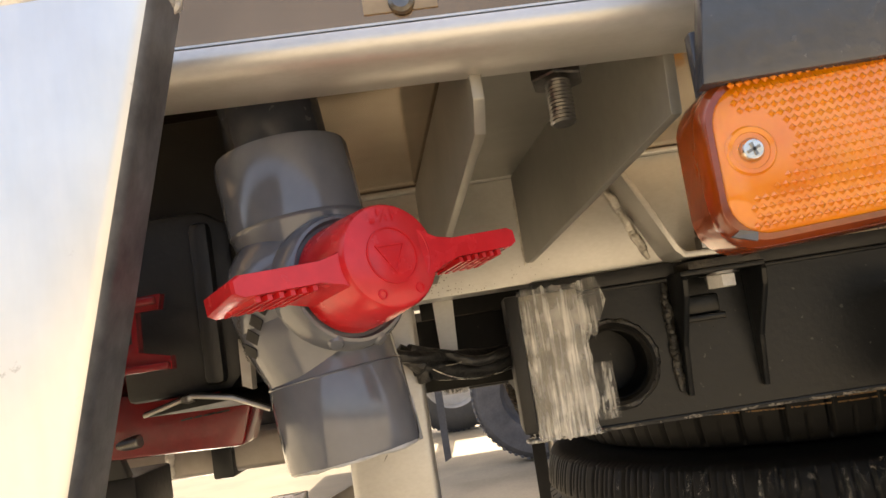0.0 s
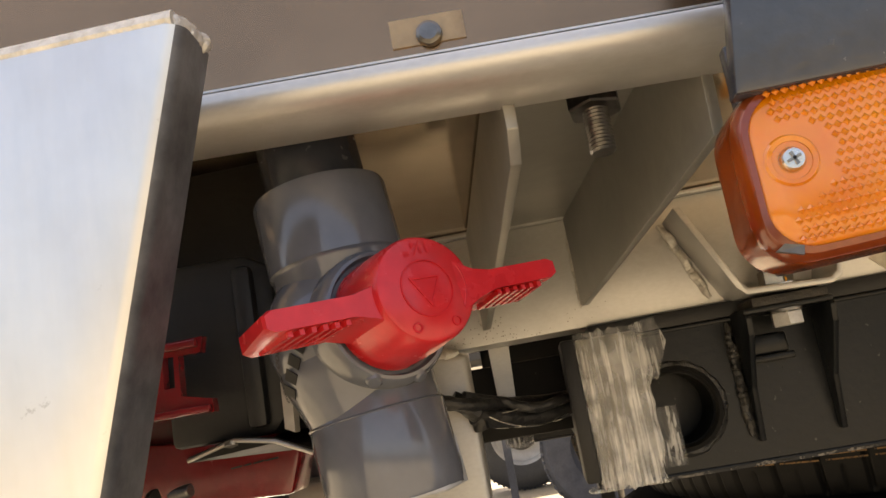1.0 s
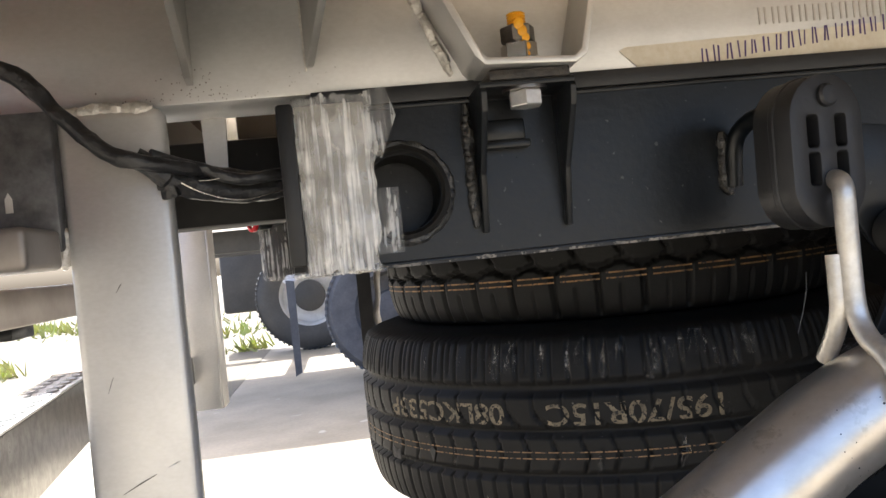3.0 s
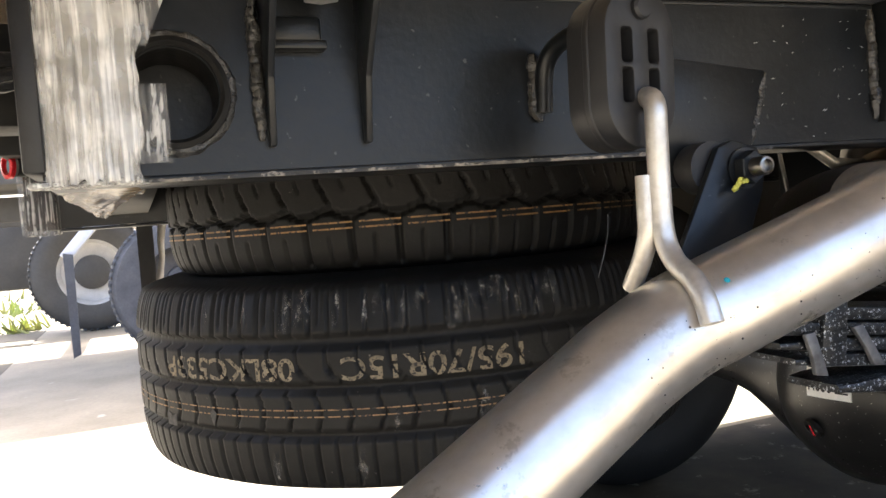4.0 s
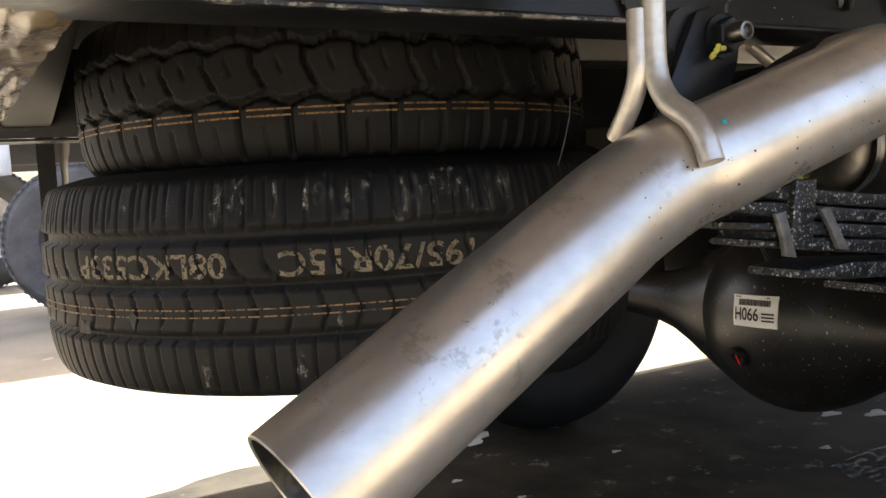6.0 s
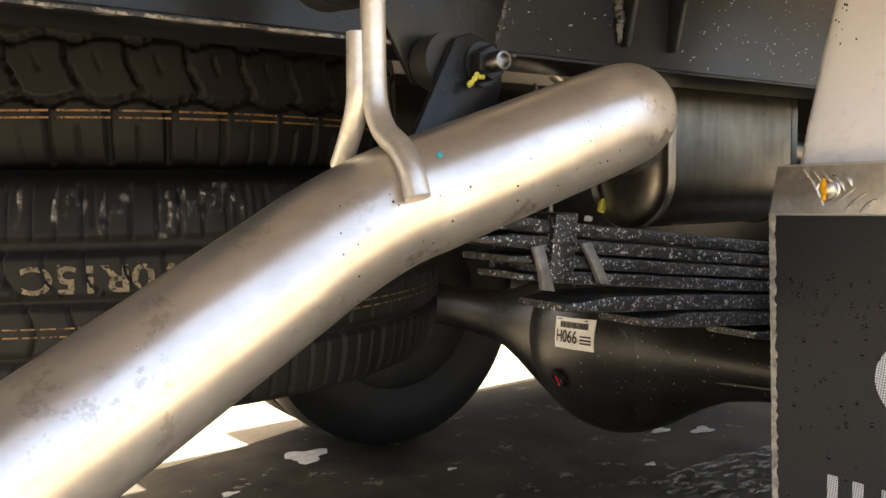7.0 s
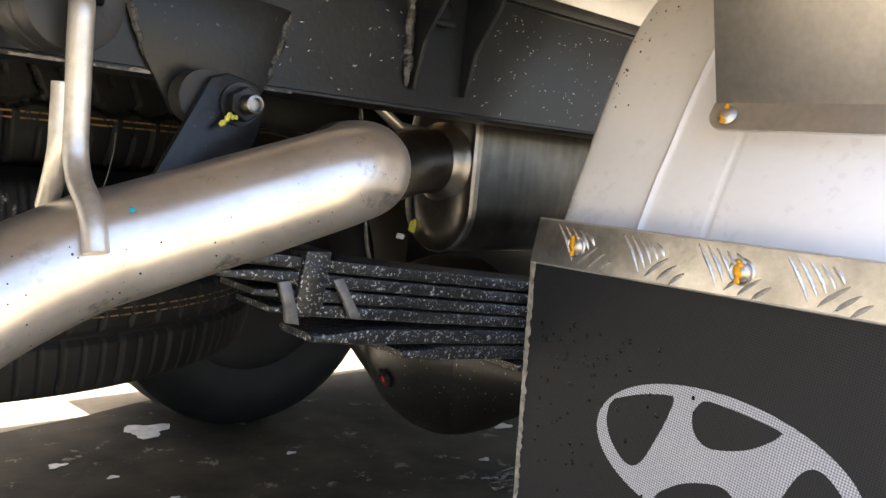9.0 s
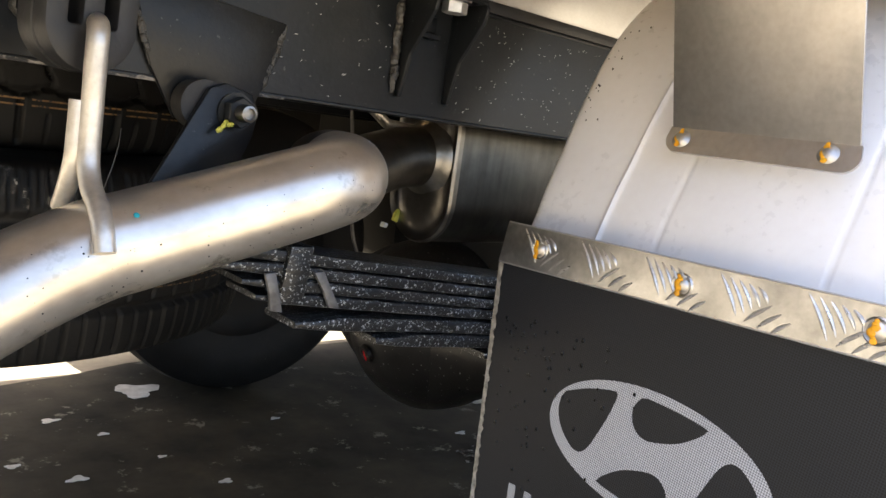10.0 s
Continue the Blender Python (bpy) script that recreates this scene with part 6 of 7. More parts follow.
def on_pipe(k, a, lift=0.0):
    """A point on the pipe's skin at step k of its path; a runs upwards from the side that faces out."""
    k = max(1, min(turn - 2, k))
    low = int(k)
    p = path[low].lerp(path[low + 1], k - low)
    d = (path[low + 1] - path[low - 1]).normalized()
    out = Vector((0, -1, 0))
    out = (out - d * out.dot(d)).normalized()
    up = d.cross(out)
    up = up if up.z > 0 else -up
    return p + (out * math.cos(a) + up * math.sin(a)) * (PR + lift)


def pipe_smear(k0, k1, a0, a1, seed):
    """A thin patch of grime with an uneven outline, lying on the pipe."""
    own = bmesh.new()
    rows = []
    for q in range(15):
        t = q / 14
        wide = math.sqrt(max(0.0, 1 - (2 * t - 1) ** 2)) * (0.9 + 0.35 * noise.noise(Vector((t * 5, seed, 0))))
        mid = (a0 + a1) / 2 + 0.10 * noise.noise(Vector((t * 3, seed, 4)))
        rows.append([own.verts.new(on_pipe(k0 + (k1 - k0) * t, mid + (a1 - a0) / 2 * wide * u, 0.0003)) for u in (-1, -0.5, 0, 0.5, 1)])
    for a, b in zip(rows, rows[1:]):
        for u in range(4):
            own.faces.new((a[u], a[u + 1], b[u + 1], b[u]))
    return part("grime_patch", own, GRIME, ex, sharp=2.0)


END = turn - 2
pipe_smear(END - 25, END - 17, -0.62, -0.28, 1)
pipe_smear(END - 21, END - 8, -0.95, -0.40, 2)
pipe_smear(50, 59, -1.0, -0.55, 3)
pipe_smear(66, 76, -0.95, -0.60, 4)
rnd = random.Random(41)
bm = bmesh.new()
for _ in range(65):
    k, a, r = rnd.uniform(44, END - 6), rnd.gauss(-0.25, 0.45), 0.00025 + 0.0005 * rnd.random() ** 3
    own = bmesh.new()
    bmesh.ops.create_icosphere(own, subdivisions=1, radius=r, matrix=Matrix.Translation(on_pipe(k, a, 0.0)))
    merge(bm, own)
tagged(part("tar_speck", bm, MARK, ex, "small dark tar specks"), kind="stuff")
rnd = random.Random(43)
bm = bmesh.new()
for _ in range(60):
    k, a = END - rnd.uniform(0, 9), rnd.uniform(0.1, 1.0)
    own = bmesh.new()
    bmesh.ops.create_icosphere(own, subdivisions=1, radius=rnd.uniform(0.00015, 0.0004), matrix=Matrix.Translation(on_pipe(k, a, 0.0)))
    merge(bm, own)
tagged(part("fleck", bm, FLECK, ex, "pale grit on the elbow"), kind="stuff")

muf = thing("muffler", "oval steel muffler behind the tailpipe", "muffler", (0.74, 0.71, 0.545))
MY, MZ, MW, MH = 0.706, 0.632, 0.104, 0.176


def oval(x, grow):
    return [(x, MY + u, MZ + v) for u, v in rounded(0, 0, MW + grow, MH + grow, (MW + grow) / 2 - 0.001, 10)]


def loft(loops, bm=None, close=True):
    own = bmesh.new()
    rings = [[own.verts.new(p) for p in lp] for lp in loops]
    for a, b in zip(rings, rings[1:]):
        for k in range(len(a)):
            own.faces.new((a[k], a[(k + 1) % len(a)], b[(k + 1) % len(a)], b[k]))
    if close:
        own.faces.new(rings[0][::-1])
        own.faces.new(rings[-1])
    return merge(bm, own)


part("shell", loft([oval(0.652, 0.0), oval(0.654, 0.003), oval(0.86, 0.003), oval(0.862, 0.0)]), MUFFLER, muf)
part("end_cap", loft([oval(0.654, 0.004), oval(0.647, 0.006), oval(0.644, 0.002), oval(0.647, -0.010), oval(0.6475, -0.018), oval(0.6450, -0.030), oval(0.6425, -0.05), oval(0.6415, -0.07)]), CAPSTEEL, muf, "pressed end cap with a rolled rim")
part("front_rim", loft([oval(0.858, 0.004), oval(0.866, 0.008), oval(0.87, 0.002)]), MUFFLER, muf)
part("inlet_ring", lathe([(PR, 0.012), (PR + 0.004, 0.011), (PR + 0.010, 0.004), (PR + 0.016, 0.0), (PR + 0.017, -0.002)], (0.6440, 0.705, 0.640), (-1, 0, 0), 40), CAPSTEEL, muf)
part("hanger_pin", tube([(0.56, 0.73, 0.70), (0.60, 0.725, 0.672), (0.648, 0.72, 0.668)], 0.006, 12), ROD, muf)
part("front_pipe", tube([(0.865, 0.70, 0.63), (1.3, 0.72, 0.60)], 0.026, 24), MUFFLER, muf)

# rubber isolator holding the hook
iso = thing("exhaust_hanger", "thick black rubber exhaust hanger on a welded arm", "rubber mount", (0.215, 0.52, 0.685))
IC = Vector((0.195, 0.490, 0.7235))
ISO_N = Vector((0.22, -0.975, 0)).normalized()
ISO_S = Vector((0.975, 0.22, 0)).normalized()


def iso_p(u, v, n):
    return IC + ISO_S * u + Vector((0.03, 0, 1)).normalized() * v + ISO_N * n


def iso_loop(w, h, n):
    return [iso_p(u, v, n) for u, v in rounded(0, 0, w, h, w / 2 - 0.0005, 10)]


slots = [[iso_p(u, v, 0.0135) for u, v in rounded(cu, cv, 0.0085, 0.019, 0.002, 3)] for cu, cv in ((-0.0105, 0.0115), (0.0105, 0.0115), (-0.0105, -0.0105), (0.0105, -0.0105))]
part("body", holed_plate(iso_loop(0.0545, 0.0905, 0.0135), slots, -ISO_N * 0.0310, None, 0.0012), SOFT, iso, "thick rubber block with four slots")
part("band", loft([iso_loop(0.0548, 0.0908, -0.0045), iso_loop(0.0562, 0.0922, -0.0035), iso_loop(0.0562, 0.0922, -0.0005), iso_loop(0.0548, 0.0908, 0.0005)], close=False), SOFT, iso)
part("pin_boss", lathe([(0.0068, 0), (0.0068, 0.003), (0.0055, 0.0045), (0, 0.005)], iso_p(0.0, 0.032, 0.0130), ISO_N, 24), SOFT, iso)
part("arm", tube(smooth_path([(0.186, RAIL_Y - 0.004, 0.712), (0.187, RAIL_Y - 0.008, 0.740), (0.190, RAIL_Y - 0.020, 0.752), (0.193, RAIL_Y - 0.045, 0.755), (0.197, 0.500, 0.754)]), 0.006, 14), BLACK, iso, "black arm welded to the rail")

# shackle, plate and leaf spring
sh = thing("spring_shackle", "black spring shackle hung from a plate on the rail", "shackle", (0.31, 0.54, 0.6))
part("rail_plate", prism([(0.247, RAIL_Y, 0.752), (0.372, RAIL_Y, 0.738), (0.369, RAIL_Y, 0.712), (0.352, RAIL_Y, 0.676), (0.335, RAIL_Y, 0.656), (0.288, RAIL_Y, 0.656), (0.268, RAIL_Y, 0.690)], (0, -0.005, 0), 0.001), BLACK, sh)
part("plate_weld", bead((0.372, RAIL_Y - 0.003, 0.737), (0.356, RAIL_Y - 0.003, 0.684), 0.0028), BLACKWELD, sh)
part("plate_weld", bead((0.249, RAIL_Y - 0.003, 0.750), (0.268, RAIL_Y - 0.003, 0.692), 0.0025), BLACKWELD, sh)
part("side_plate", prism([(0.300, 0.540, 0.681), (0.312, 0.540, 0.6855), (0.333, 0.540, 0.680), (0.339, 0.540, 0.668), (0.336, 0.540, 0.650), (0.300, 0.540, 0.565), (0.268, 0.540, 0.552), (0.248, 0.540, 0.568), (0.252, 0.540, 0.590)], (0, 0.006, 0), 0.0012), BLACK, sh)
part("bush", lathe([(0, 0), (0.016, 0), (0.018, 0.004), (0.018, 0.022), (0, 0.022)], (0.300, 0.569, 0.668), (0, -1, 0), 28), SOFT, sh)
sb = Vector((0.320, 0.540, 0.666))
part("washer", lathe([(0, 0), (0.0140, 0), (0.0140, 0.0022), (0, 0.0022)], sb, (0, -1, 0), 28), BLACK, sh)
part("nut", hexagon(sb + Vector((0, -0.002, 0)), (0, -1, 0), 0.0195, 0.0095), BLACK, sh)
part("bolt_end", lathe([(0, 0), (0.0063, 0), (0.0063, 0.010), (0.0058, 0.0115), (0.0042, 0.0118), (0.0040, 0.0085), (0, 0.0085)], sb + Vector((0, -0.011, 0)), (0, -1, 0), 24), DARKZINC, sh, "bare steel bolt end")
squiggle = [sb + Vector(q) for q in ((-0.005, -0.0088, -0.0085), (-0.008, -0.0088, -0.0095), (-0.0105, -0.0085, -0.0080), (-0.0125, -0.008, -0.0115), (-0.0165, -0.0075, -0.0150))]
part("paint_mark", tube(smooth_path(squiggle, 5), [0.0012 + 0.0009 * abs(math.sin(k * 0.8)) for k in range(21)], 8, None, True, 0.2), YELLOW, sh, "dab of yellow paint")
part("tie_wire", tube([(0.2800, 0.650, 0.640), (0.2795, 0.651, 0.626), (0.2770, 0.655, 0.608), (0.2735, 0.660, 0.590)], 0.00045, 6), CLIPGREY, sh, "thin loose wire end")
leaf = thing("leaf_spring", "black leaf spring pack with flaking paint", "leaf spring", (0.6, 0.56, 0.45))
LY0, LY1 = 0.528, 0.586


def leaf_strip(x0, x1, top, th, curl=0.0):
    """One spring leaf with rounded edges and a thinned free end; top(x) gives its upper face."""
    loops = []
    n = 44
    for k in range(n + 1):
        t = (k / n) ** 1.6
        x = x0 + (x1 - x0) * t
        thin = min(1.0, 0.45 + 0.55 * (x - x0) / 0.045)
        tt = th * thin
        zc = top(x) - th * 0.5 - (th - tt) * 0.25 + 0.0005 * noise.noise(Vector((x * 40, x0 * 9, 1)))
        narrow = 0.004 * max(0, 1 - (x - x0) / 0.02)
        w = LY1 - LY0 - 2 * narrow + 0.0012 * noise.noise(Vector((x * 60, x0 * 5, 4)))
        loops.append([(x, (LY0 + LY1) / 2 + u, zc + v) for u, v in rounded(0, 0, w, tt, min(0.0026, tt * 0.45), 2)])
    return loft(loops)


def main_top(x):
    return 0.567 - 0.115 * (x - 0.36) + 0.02 * (x - 0.36) ** 2


for k, (xs, th) in enumerate(((0.262, 0.0098), (0.300, 0.0098), (0.335, 0.0098), (0.348, 0.0098))):
    part("leaf", leaf_strip(xs, 1.55, lambda x, k=k: main_top(x) - 0.0112 * k, th), SPRING, leaf)


part("helper_leaf", leaf_strip(0.386, 1.5, lambda x: 0.5125 - 0.055 * (x - 0.37) - 0.10 * (x - 0.37) ** 2 * (1 if x < 0.9 else 0.55), 0.0125), SPRING, leaf)
part("helper_leaf", leaf_strip(0.470, 1.45, lambda x: 0.4985 - 0.055 * (x - 0.37) - 0.10 * (x - 0.37) ** 2 * (1 if x < 0.9 else 0.55), 0.0125), SPRING, leaf)
part("helper_leaf", leaf_strip(0.610, 1.40, lambda x: 0.4845 - 0.055 * (x - 0.37) - 0.10 * (x - 0.37) ** 2 * (1 if x < 0.9 else 0.55), 0.0125), SPRING, leaf)
part("clip", prism([(0.370, LY0 - 0.004, 0.570), (0.391, LY0 - 0.004, 0.570), (0.386, LY0 - 0.004, 0.522), (0.363, LY0 - 0.004, 0.524)], (0, LY1 - LY0 + 0.008, 0), 0.0015), SPRING, leaf, "riveted clip band")
for cx, kick in ((0.355, 0.004), (0.399, 0.014)):
    part("clip_tab", prism([(cx - 0.006, LY0 - 0.005, 0.549), (cx + 0.003, LY0 - 0.005, 0.550), (cx + 0.006 + kick * 0.5, LY0 - 0.0055, 0.533), (cx + 0.008 + kick, LY0 - 0.006, 0.518),
                            (cx - 0.003 + kick, LY0 - 0.006, 0.520), (cx - 0.003 + kick * 0.5, LY0 - 0.0055, 0.534)], (0, 0.004, 0), 0.0006), CLIPGREY, leaf, "grey bent clip tab")
part("eye", lathe([(0.010, 0), (0.019, 0), (0.019, 0.058), (0.010, 0.058)], (0.268, LY0, 0.575), (0, 1, 0), 28, closed=True), SPRING, leaf)

# dark parts added ahead of the axle to block the bright background
front = thing("added_cross_member", "black cross member added to close off light ahead of the axle", "cross member", (1.25, 0.95, 0.45))
part("web", box((1.20, 0.64, 0.40), (1.206, 1.428, 0.77), 0.002), BLACK, front)
part("flange", box((1.206, 0.64, 0.40), (1.27, 1.428, 0.406), 0.002), BLACK, front)
part("shaft", tube([(1.03, 0.995, 0.36), (1.9, 0.995, 0.42)], 0.038, 28), BLACK, front)
# tank-like box added only to darken the view past the axle
box_tank = thing("added_dark_box", "black box added to block the bright ground beyond the frame", "tank", (1.8, 1.8, 0.30))
part("shell", box((1.36, 1.50, 0.30), (2.30, 2.06, 0.76), 0.03, None, 3), RUBBER, box_tank)
part("strap", box((1.60, 1.496, 0.296), (1.64, 2.064, 0.764), 0.004), BLACK, box_tank)
part("strap", box((2.02, 1.496, 0.296), (2.06, 2.064, 0.764), 0.004), BLACK, box_tank)
part("hanger", box((1.62, 1.492, 0.70), (1.66, 1.52, 0.76), 0.004), BLACK, box_tank)
# one more added filler against the bright background
tank = solo("added_dark_cylinder", lathe([(0, 0), (0.10, 0.01), (0.13, 0.05), (0.13, 0.75), (0.10, 0.79), (0, 0.80)], (1.42, 0.70, 0.55), (1, 0, 0), 40), BLACK, "black cylinder added to darken the gap beside the frame", "tank")

# rear axle
axle = thing("rear_axle", "black banjo rear axle housing with a paper label", "axle", (0.93, 0.99, 0.2))
AX, AY, AZ = 0.93, 0.995, 0.345
own = lathe([(0.150, 0.05), (0.150, 0.01), (0.146, -0.012), (0.136, -0.034), (0.118, -0.058), (0.090, -0.080), (0.055, -0.094), (0.02, -0.099), (0.0, -0.0995)], (0, 0, 0), (1, 0, 0), 64)
part("banjo", merge(None, own, Matrix.Translation((AX, AY, AZ)) @ Matrix.Diagonal((1, 1.06, 0.97, 1))), CAST, axle)


def axle_arm(sgn, reach):
    """The housing narrows from the banjo to the round axle tube."""
    loops = []
    for dy, hx, hz, lift in ((0.02, 0.072, 0.138, 0), (0.06, 0.072, 0.132, 0), (0.10, 0.070, 0.116, 0), (0.14, 0.066, 0.094, 0.001), (0.18, 0.060, 0.072, 0.003), (0.22, 0.052, 0.056, 0.005), (0.27, 0.044, 0.046, 0.006), (0.34, 0.040, 0.041, 0.006), (reach, 0.040, 0.041, 0.006)):
        loops.append([(AX + hx * math.cos(2 * math.pi * k / 32), AY + sgn * dy, AZ + lift + hz * math.sin(2 * math.pi * k / 32)) for k in range(32)])
    return loft(loops)


part("tube", axle_arm(-1, 0.66), CAST, axle)
part("tube", axle_arm(1, 0.72), CAST, axle)
part("drain_plug", lathe([(0, 0), (0.017, 0), (0.016, 0.006), (0.010, 0.007), (0.009, 0.003), (0, 0.003)], (AX - 0.094, AY + 0.012, AZ - 0.048), (-0.85, 0.1, -0.5), 24), CAST, axle)
part("plug_mark", prism([(AX - 0.101, AY + 0.016, AZ - 0.045), (AX - 0.101, AY + 0.013, AZ - 0.045), (AX - 0.097, AY + 0.008, AZ - 0.060), (AX - 0.097, AY + 0.011, AZ - 0.060)], (-0.001, 0, 0)), RED, axle)
part("seam", tube(smooth_path([(AX - 0.075, AY - 0.06, AZ + 0.06), (AX - 0.072, AY - 0.095, AZ + 0.035), (AX - 0.055, AY - 0.13, AZ - 0.012), (AX - 0.045, AY - 0.20, AZ - 0.018), (AX - 0.04, AY - 0.32, AZ - 0.01)]), 0.003, 8), CAST, axle)
BANJO = [(0.0, -0.0995), (0.02, -0.099), (0.055, -0.094), (0.090, -0.080), (0.118, -0.058), (0.136, -0.034), (0.146, -0.012), (0.150, 0.01)]


def lb(u, v, n=0.0):
    """A point of the paper label, laid onto the rounded housing; u to the right, v up."""
    y, z = 0.975 - u + 0.03 * v, 0.3690 + v + 0.03 * u
    r = math.hypot((y - AY) / 1.06, (z - AZ) / 0.97)
    return Vector((AX + float(np.interp(r, [p[0] for p in BANJO], [p[1] for p in BANJO])) - 0.0016 - n, y, z))


own = bmesh.new()
cells = [[own.verts.new(lb(-0.037 + 0.074 * a / 14, -0.023 + 0.046 * b / 10)) for a in range(15)] for b in range(11)]
for b in range(10):
    for a in range(14):
        own.faces.new((cells[b][a], cells[b][a + 1], cells[b + 1][a + 1], cells[b + 1][a]))
geo = bmesh.ops.extrude_face_region(own, geom=own.faces[:])
bmesh.ops.translate(own, verts=[g for g in geo["geom"] if isinstance(g, bmesh.types.BMVert)], vec=(0.003, 0, 0))
label_ob = part("label", own, PAPER, axle, "white paper label reading H066")
part("label_print", letters("H066", 0.019, lambda x, y, d: lb(-0.033 + x, -0.014 + y, 0.0006 + d), depth=0.0003, width=0.041), MARK, label_ob)
rnd = random.Random(8)
bm = bmesh.new()
u = -0.026
while u < 0.028:
    w = rnd.choice((0.0007, 0.0012, 0.0018))
    prism([lb(u, 0.008, 0.0006), lb(u + w, 0.008, 0.0006), lb(u + w, 0.017, 0.0006), lb(u, 0.017, 0.0006)], (-0.0003, 0, 0), 0, bm)
    u += w + rnd.choice((0.0007, 0.001))
for k in range(3):
    prism([lb(0.013, -0.004 - 0.005 * k, 0.0006), lb(0.033, -0.004 - 0.005 * k, 0.0006), lb(0.033, -0.0015 - 0.005 * k, 0.0006), lb(0.013, -0.0015 - 0.005 * k, 0.0006)], (-0.0003, 0, 0), 0, bm)
prism([lb(-0.033, 0.0195, 0.0006), lb(0.025, 0.0195, 0.0006), lb(0.025, 0.021, 0.0006), lb(-0.033, 0.021, 0.0006)], (-0.0003, 0, 0), 0, bm)
tagged(part("label_bar", bm, MARK, label_ob), kind="stuff")


def road_wheel(c, r, w, label):
    prof = [(r * 0.6, -w * 0.42), (r * 0.75, -w * 0.53), (r * 0.92, -w * 0.50), (r * 0.98, -w * 0.40), (r, -w * 0.2), (r, w * 0.2), (r * 0.98, w * 0.40), (r * 0.92, w * 0.50), (r * 0.75, w * 0.53), (r * 0.6, w * 0.42)]
    wl = part("wheel", lathe(prof, c, (0, 1, 0), 96, closed=True), RUBBER, axle, label)
    part("rim", lathe([(0, -w * 0.30), (r * 0.45, -w * 0.30), (r * 0.57, -w * 0.36), (r * 0.605, -w * 0.43), (r * 0.605, w * 0.43), (r * 0.57, w * 0.25), (0, w * 0.2)], c, (0, 1, 0), 48), RUBBER, wl)
    return wl


road_wheel((AX + 0.026, 1.712, 0.336), 0.336, 0.15, "black rear wheel on the far side of the axle")
road_wheel((AX + 0.026, 1.885, 0.336), 0.336, 0.15, "black outer rear wheel on the far side")
road_wheel((AX, 0.40, 0.332), 0.318, 0.15, "black rear wheel behind the mud flap")
# added panels: they hide the bright yard and set the shadow edge
far_side_blocker = thing("far_side_blocker", "black panels added along the far side to block light", "side guard", (1.6, 2.21, 0.885))
part("panel", box((0.34, 2.19, 0.62), (0.628, 2.22, 0.885), 0.004), RUBBER, far_side_blocker)
part("panel", box((0.63, 2.19, 0.40), (1.248, 2.22, 0.885), 0.004), RUBBER, far_side_blocker)
part("panel", box((1.25, 2.19, 0.48), (3.0, 2.22, 0.885), 0.004), RUBBER, far_side_blocker)
brake = thing("brake_cable", "thin brake pipe and clip above the axle", "cable", (0.85, 0.8, 0.5))
part("pipe", tube(smooth_path([(0.60, 0.80, 0.70), (0.61, 0.79, 0.60), (0.62, 0.79, 0.53), (0.66, 0.80, 0.47)]), 0.0022, 8), DARKZINC, brake)
part("clip", prism([(0.640, 0.74, 0.560), (0.646, 0.74, 0.557), (0.650, 0.74, 0.566), (0.647, 0.74, 0.574), (0.643, 0.74, 0.570)], (0, 0.006, 0), 0.001), YELLOW, brake)
part("connector", prism([(0.637, 0.755, 0.549), (0.643, 0.755, 0.548), (0.645, 0.755, 0.553), (0.639, 0.755, 0.555)], (0, 0.008, 0), 0.001), PAPER, brake)

# ---- mudguard, strip and flap ----
guard = thing("mudguard", "white moulded plastic mudguard", "mudguard", (0.65, 0.3, 0.59))
own = bmesh.new()
prof = [(0.598, 0.590), (0.603, 0.603), (0.617, 0.635), (0.633, 0.665), (0.650, 0.699), (0.669, 0.732), (0.690, 0.765), (0.716, 0.797), (0.745, 0.824), (0.78, 0.85), (0.82, 0.868), (0.90, 0.885), (1.0, 0.89)]
prof = [tuple(p[:1]) + tuple(p[1:]) for p in [(v.x, v.z) for v in smooth_path([(x, 0, z) for x, z in prof], 3)]]
ys = [0.492, 0.4915, 0.488, 0.480, 0.424, 0.419, 0.4165, 0.414, 0.4115, 0.409, 0.404, 0.363, 0.3605, 0.358, 0.3555, 0.353, 0.2265, 0.224, 0.2215, 0.219, 0.2165, 0.12, 0.09]


def crease(y):
    for c, dd in ((0.414, 0.0027), (0.358, -0.0013), (0.2215, -0.0013)):
        if abs(y - c) < 0.003:
            return dd * (1 - abs(y - c) / 0.003)
    return 0.0


grid = []
for i, (x, z) in enumerate(prof):
    nx, nz = prof[min(i + 1, len(prof) - 1)], prof[max(i - 1, 0)]
    tdir = Vector((nx[0] - nz[0], 0, nx[1] - nz[1])).normalized()
    nrm = Vector((-tdir.z, 0, tdir.x))
    row = []
    for y in ys:
        roll = 0.006 if y == 0.492 else (0.002 if y == 0.4915 else (0.0006 if y == 0.488 else 0))
        p = Vector((x, y + (0.10 * max(0, z - 0.61) if y > 0.47 else 0), z)) + nrm * (crease(y) - roll)
        row.append(own.verts.new(p))
    grid.append(row)
for a, b in zip(grid, grid[1:]):
    for k in range(len(ys) - 1):
        own.faces.new((a[k], a[k + 1], b[k + 1], b[k]))
geo = bmesh.ops.extrude_face_region(own, geom=own.faces[:])
bmesh.ops.translate(own, verts=[g for g in geo["geom"] if isinstance(g, bmesh.types.BMVert)], vec=(0.003, 0, -0.0015))
part("shell", own, WHITE, guard, sharp=1.2)
rnd = random.Random(31)
bm = bmesh.new()
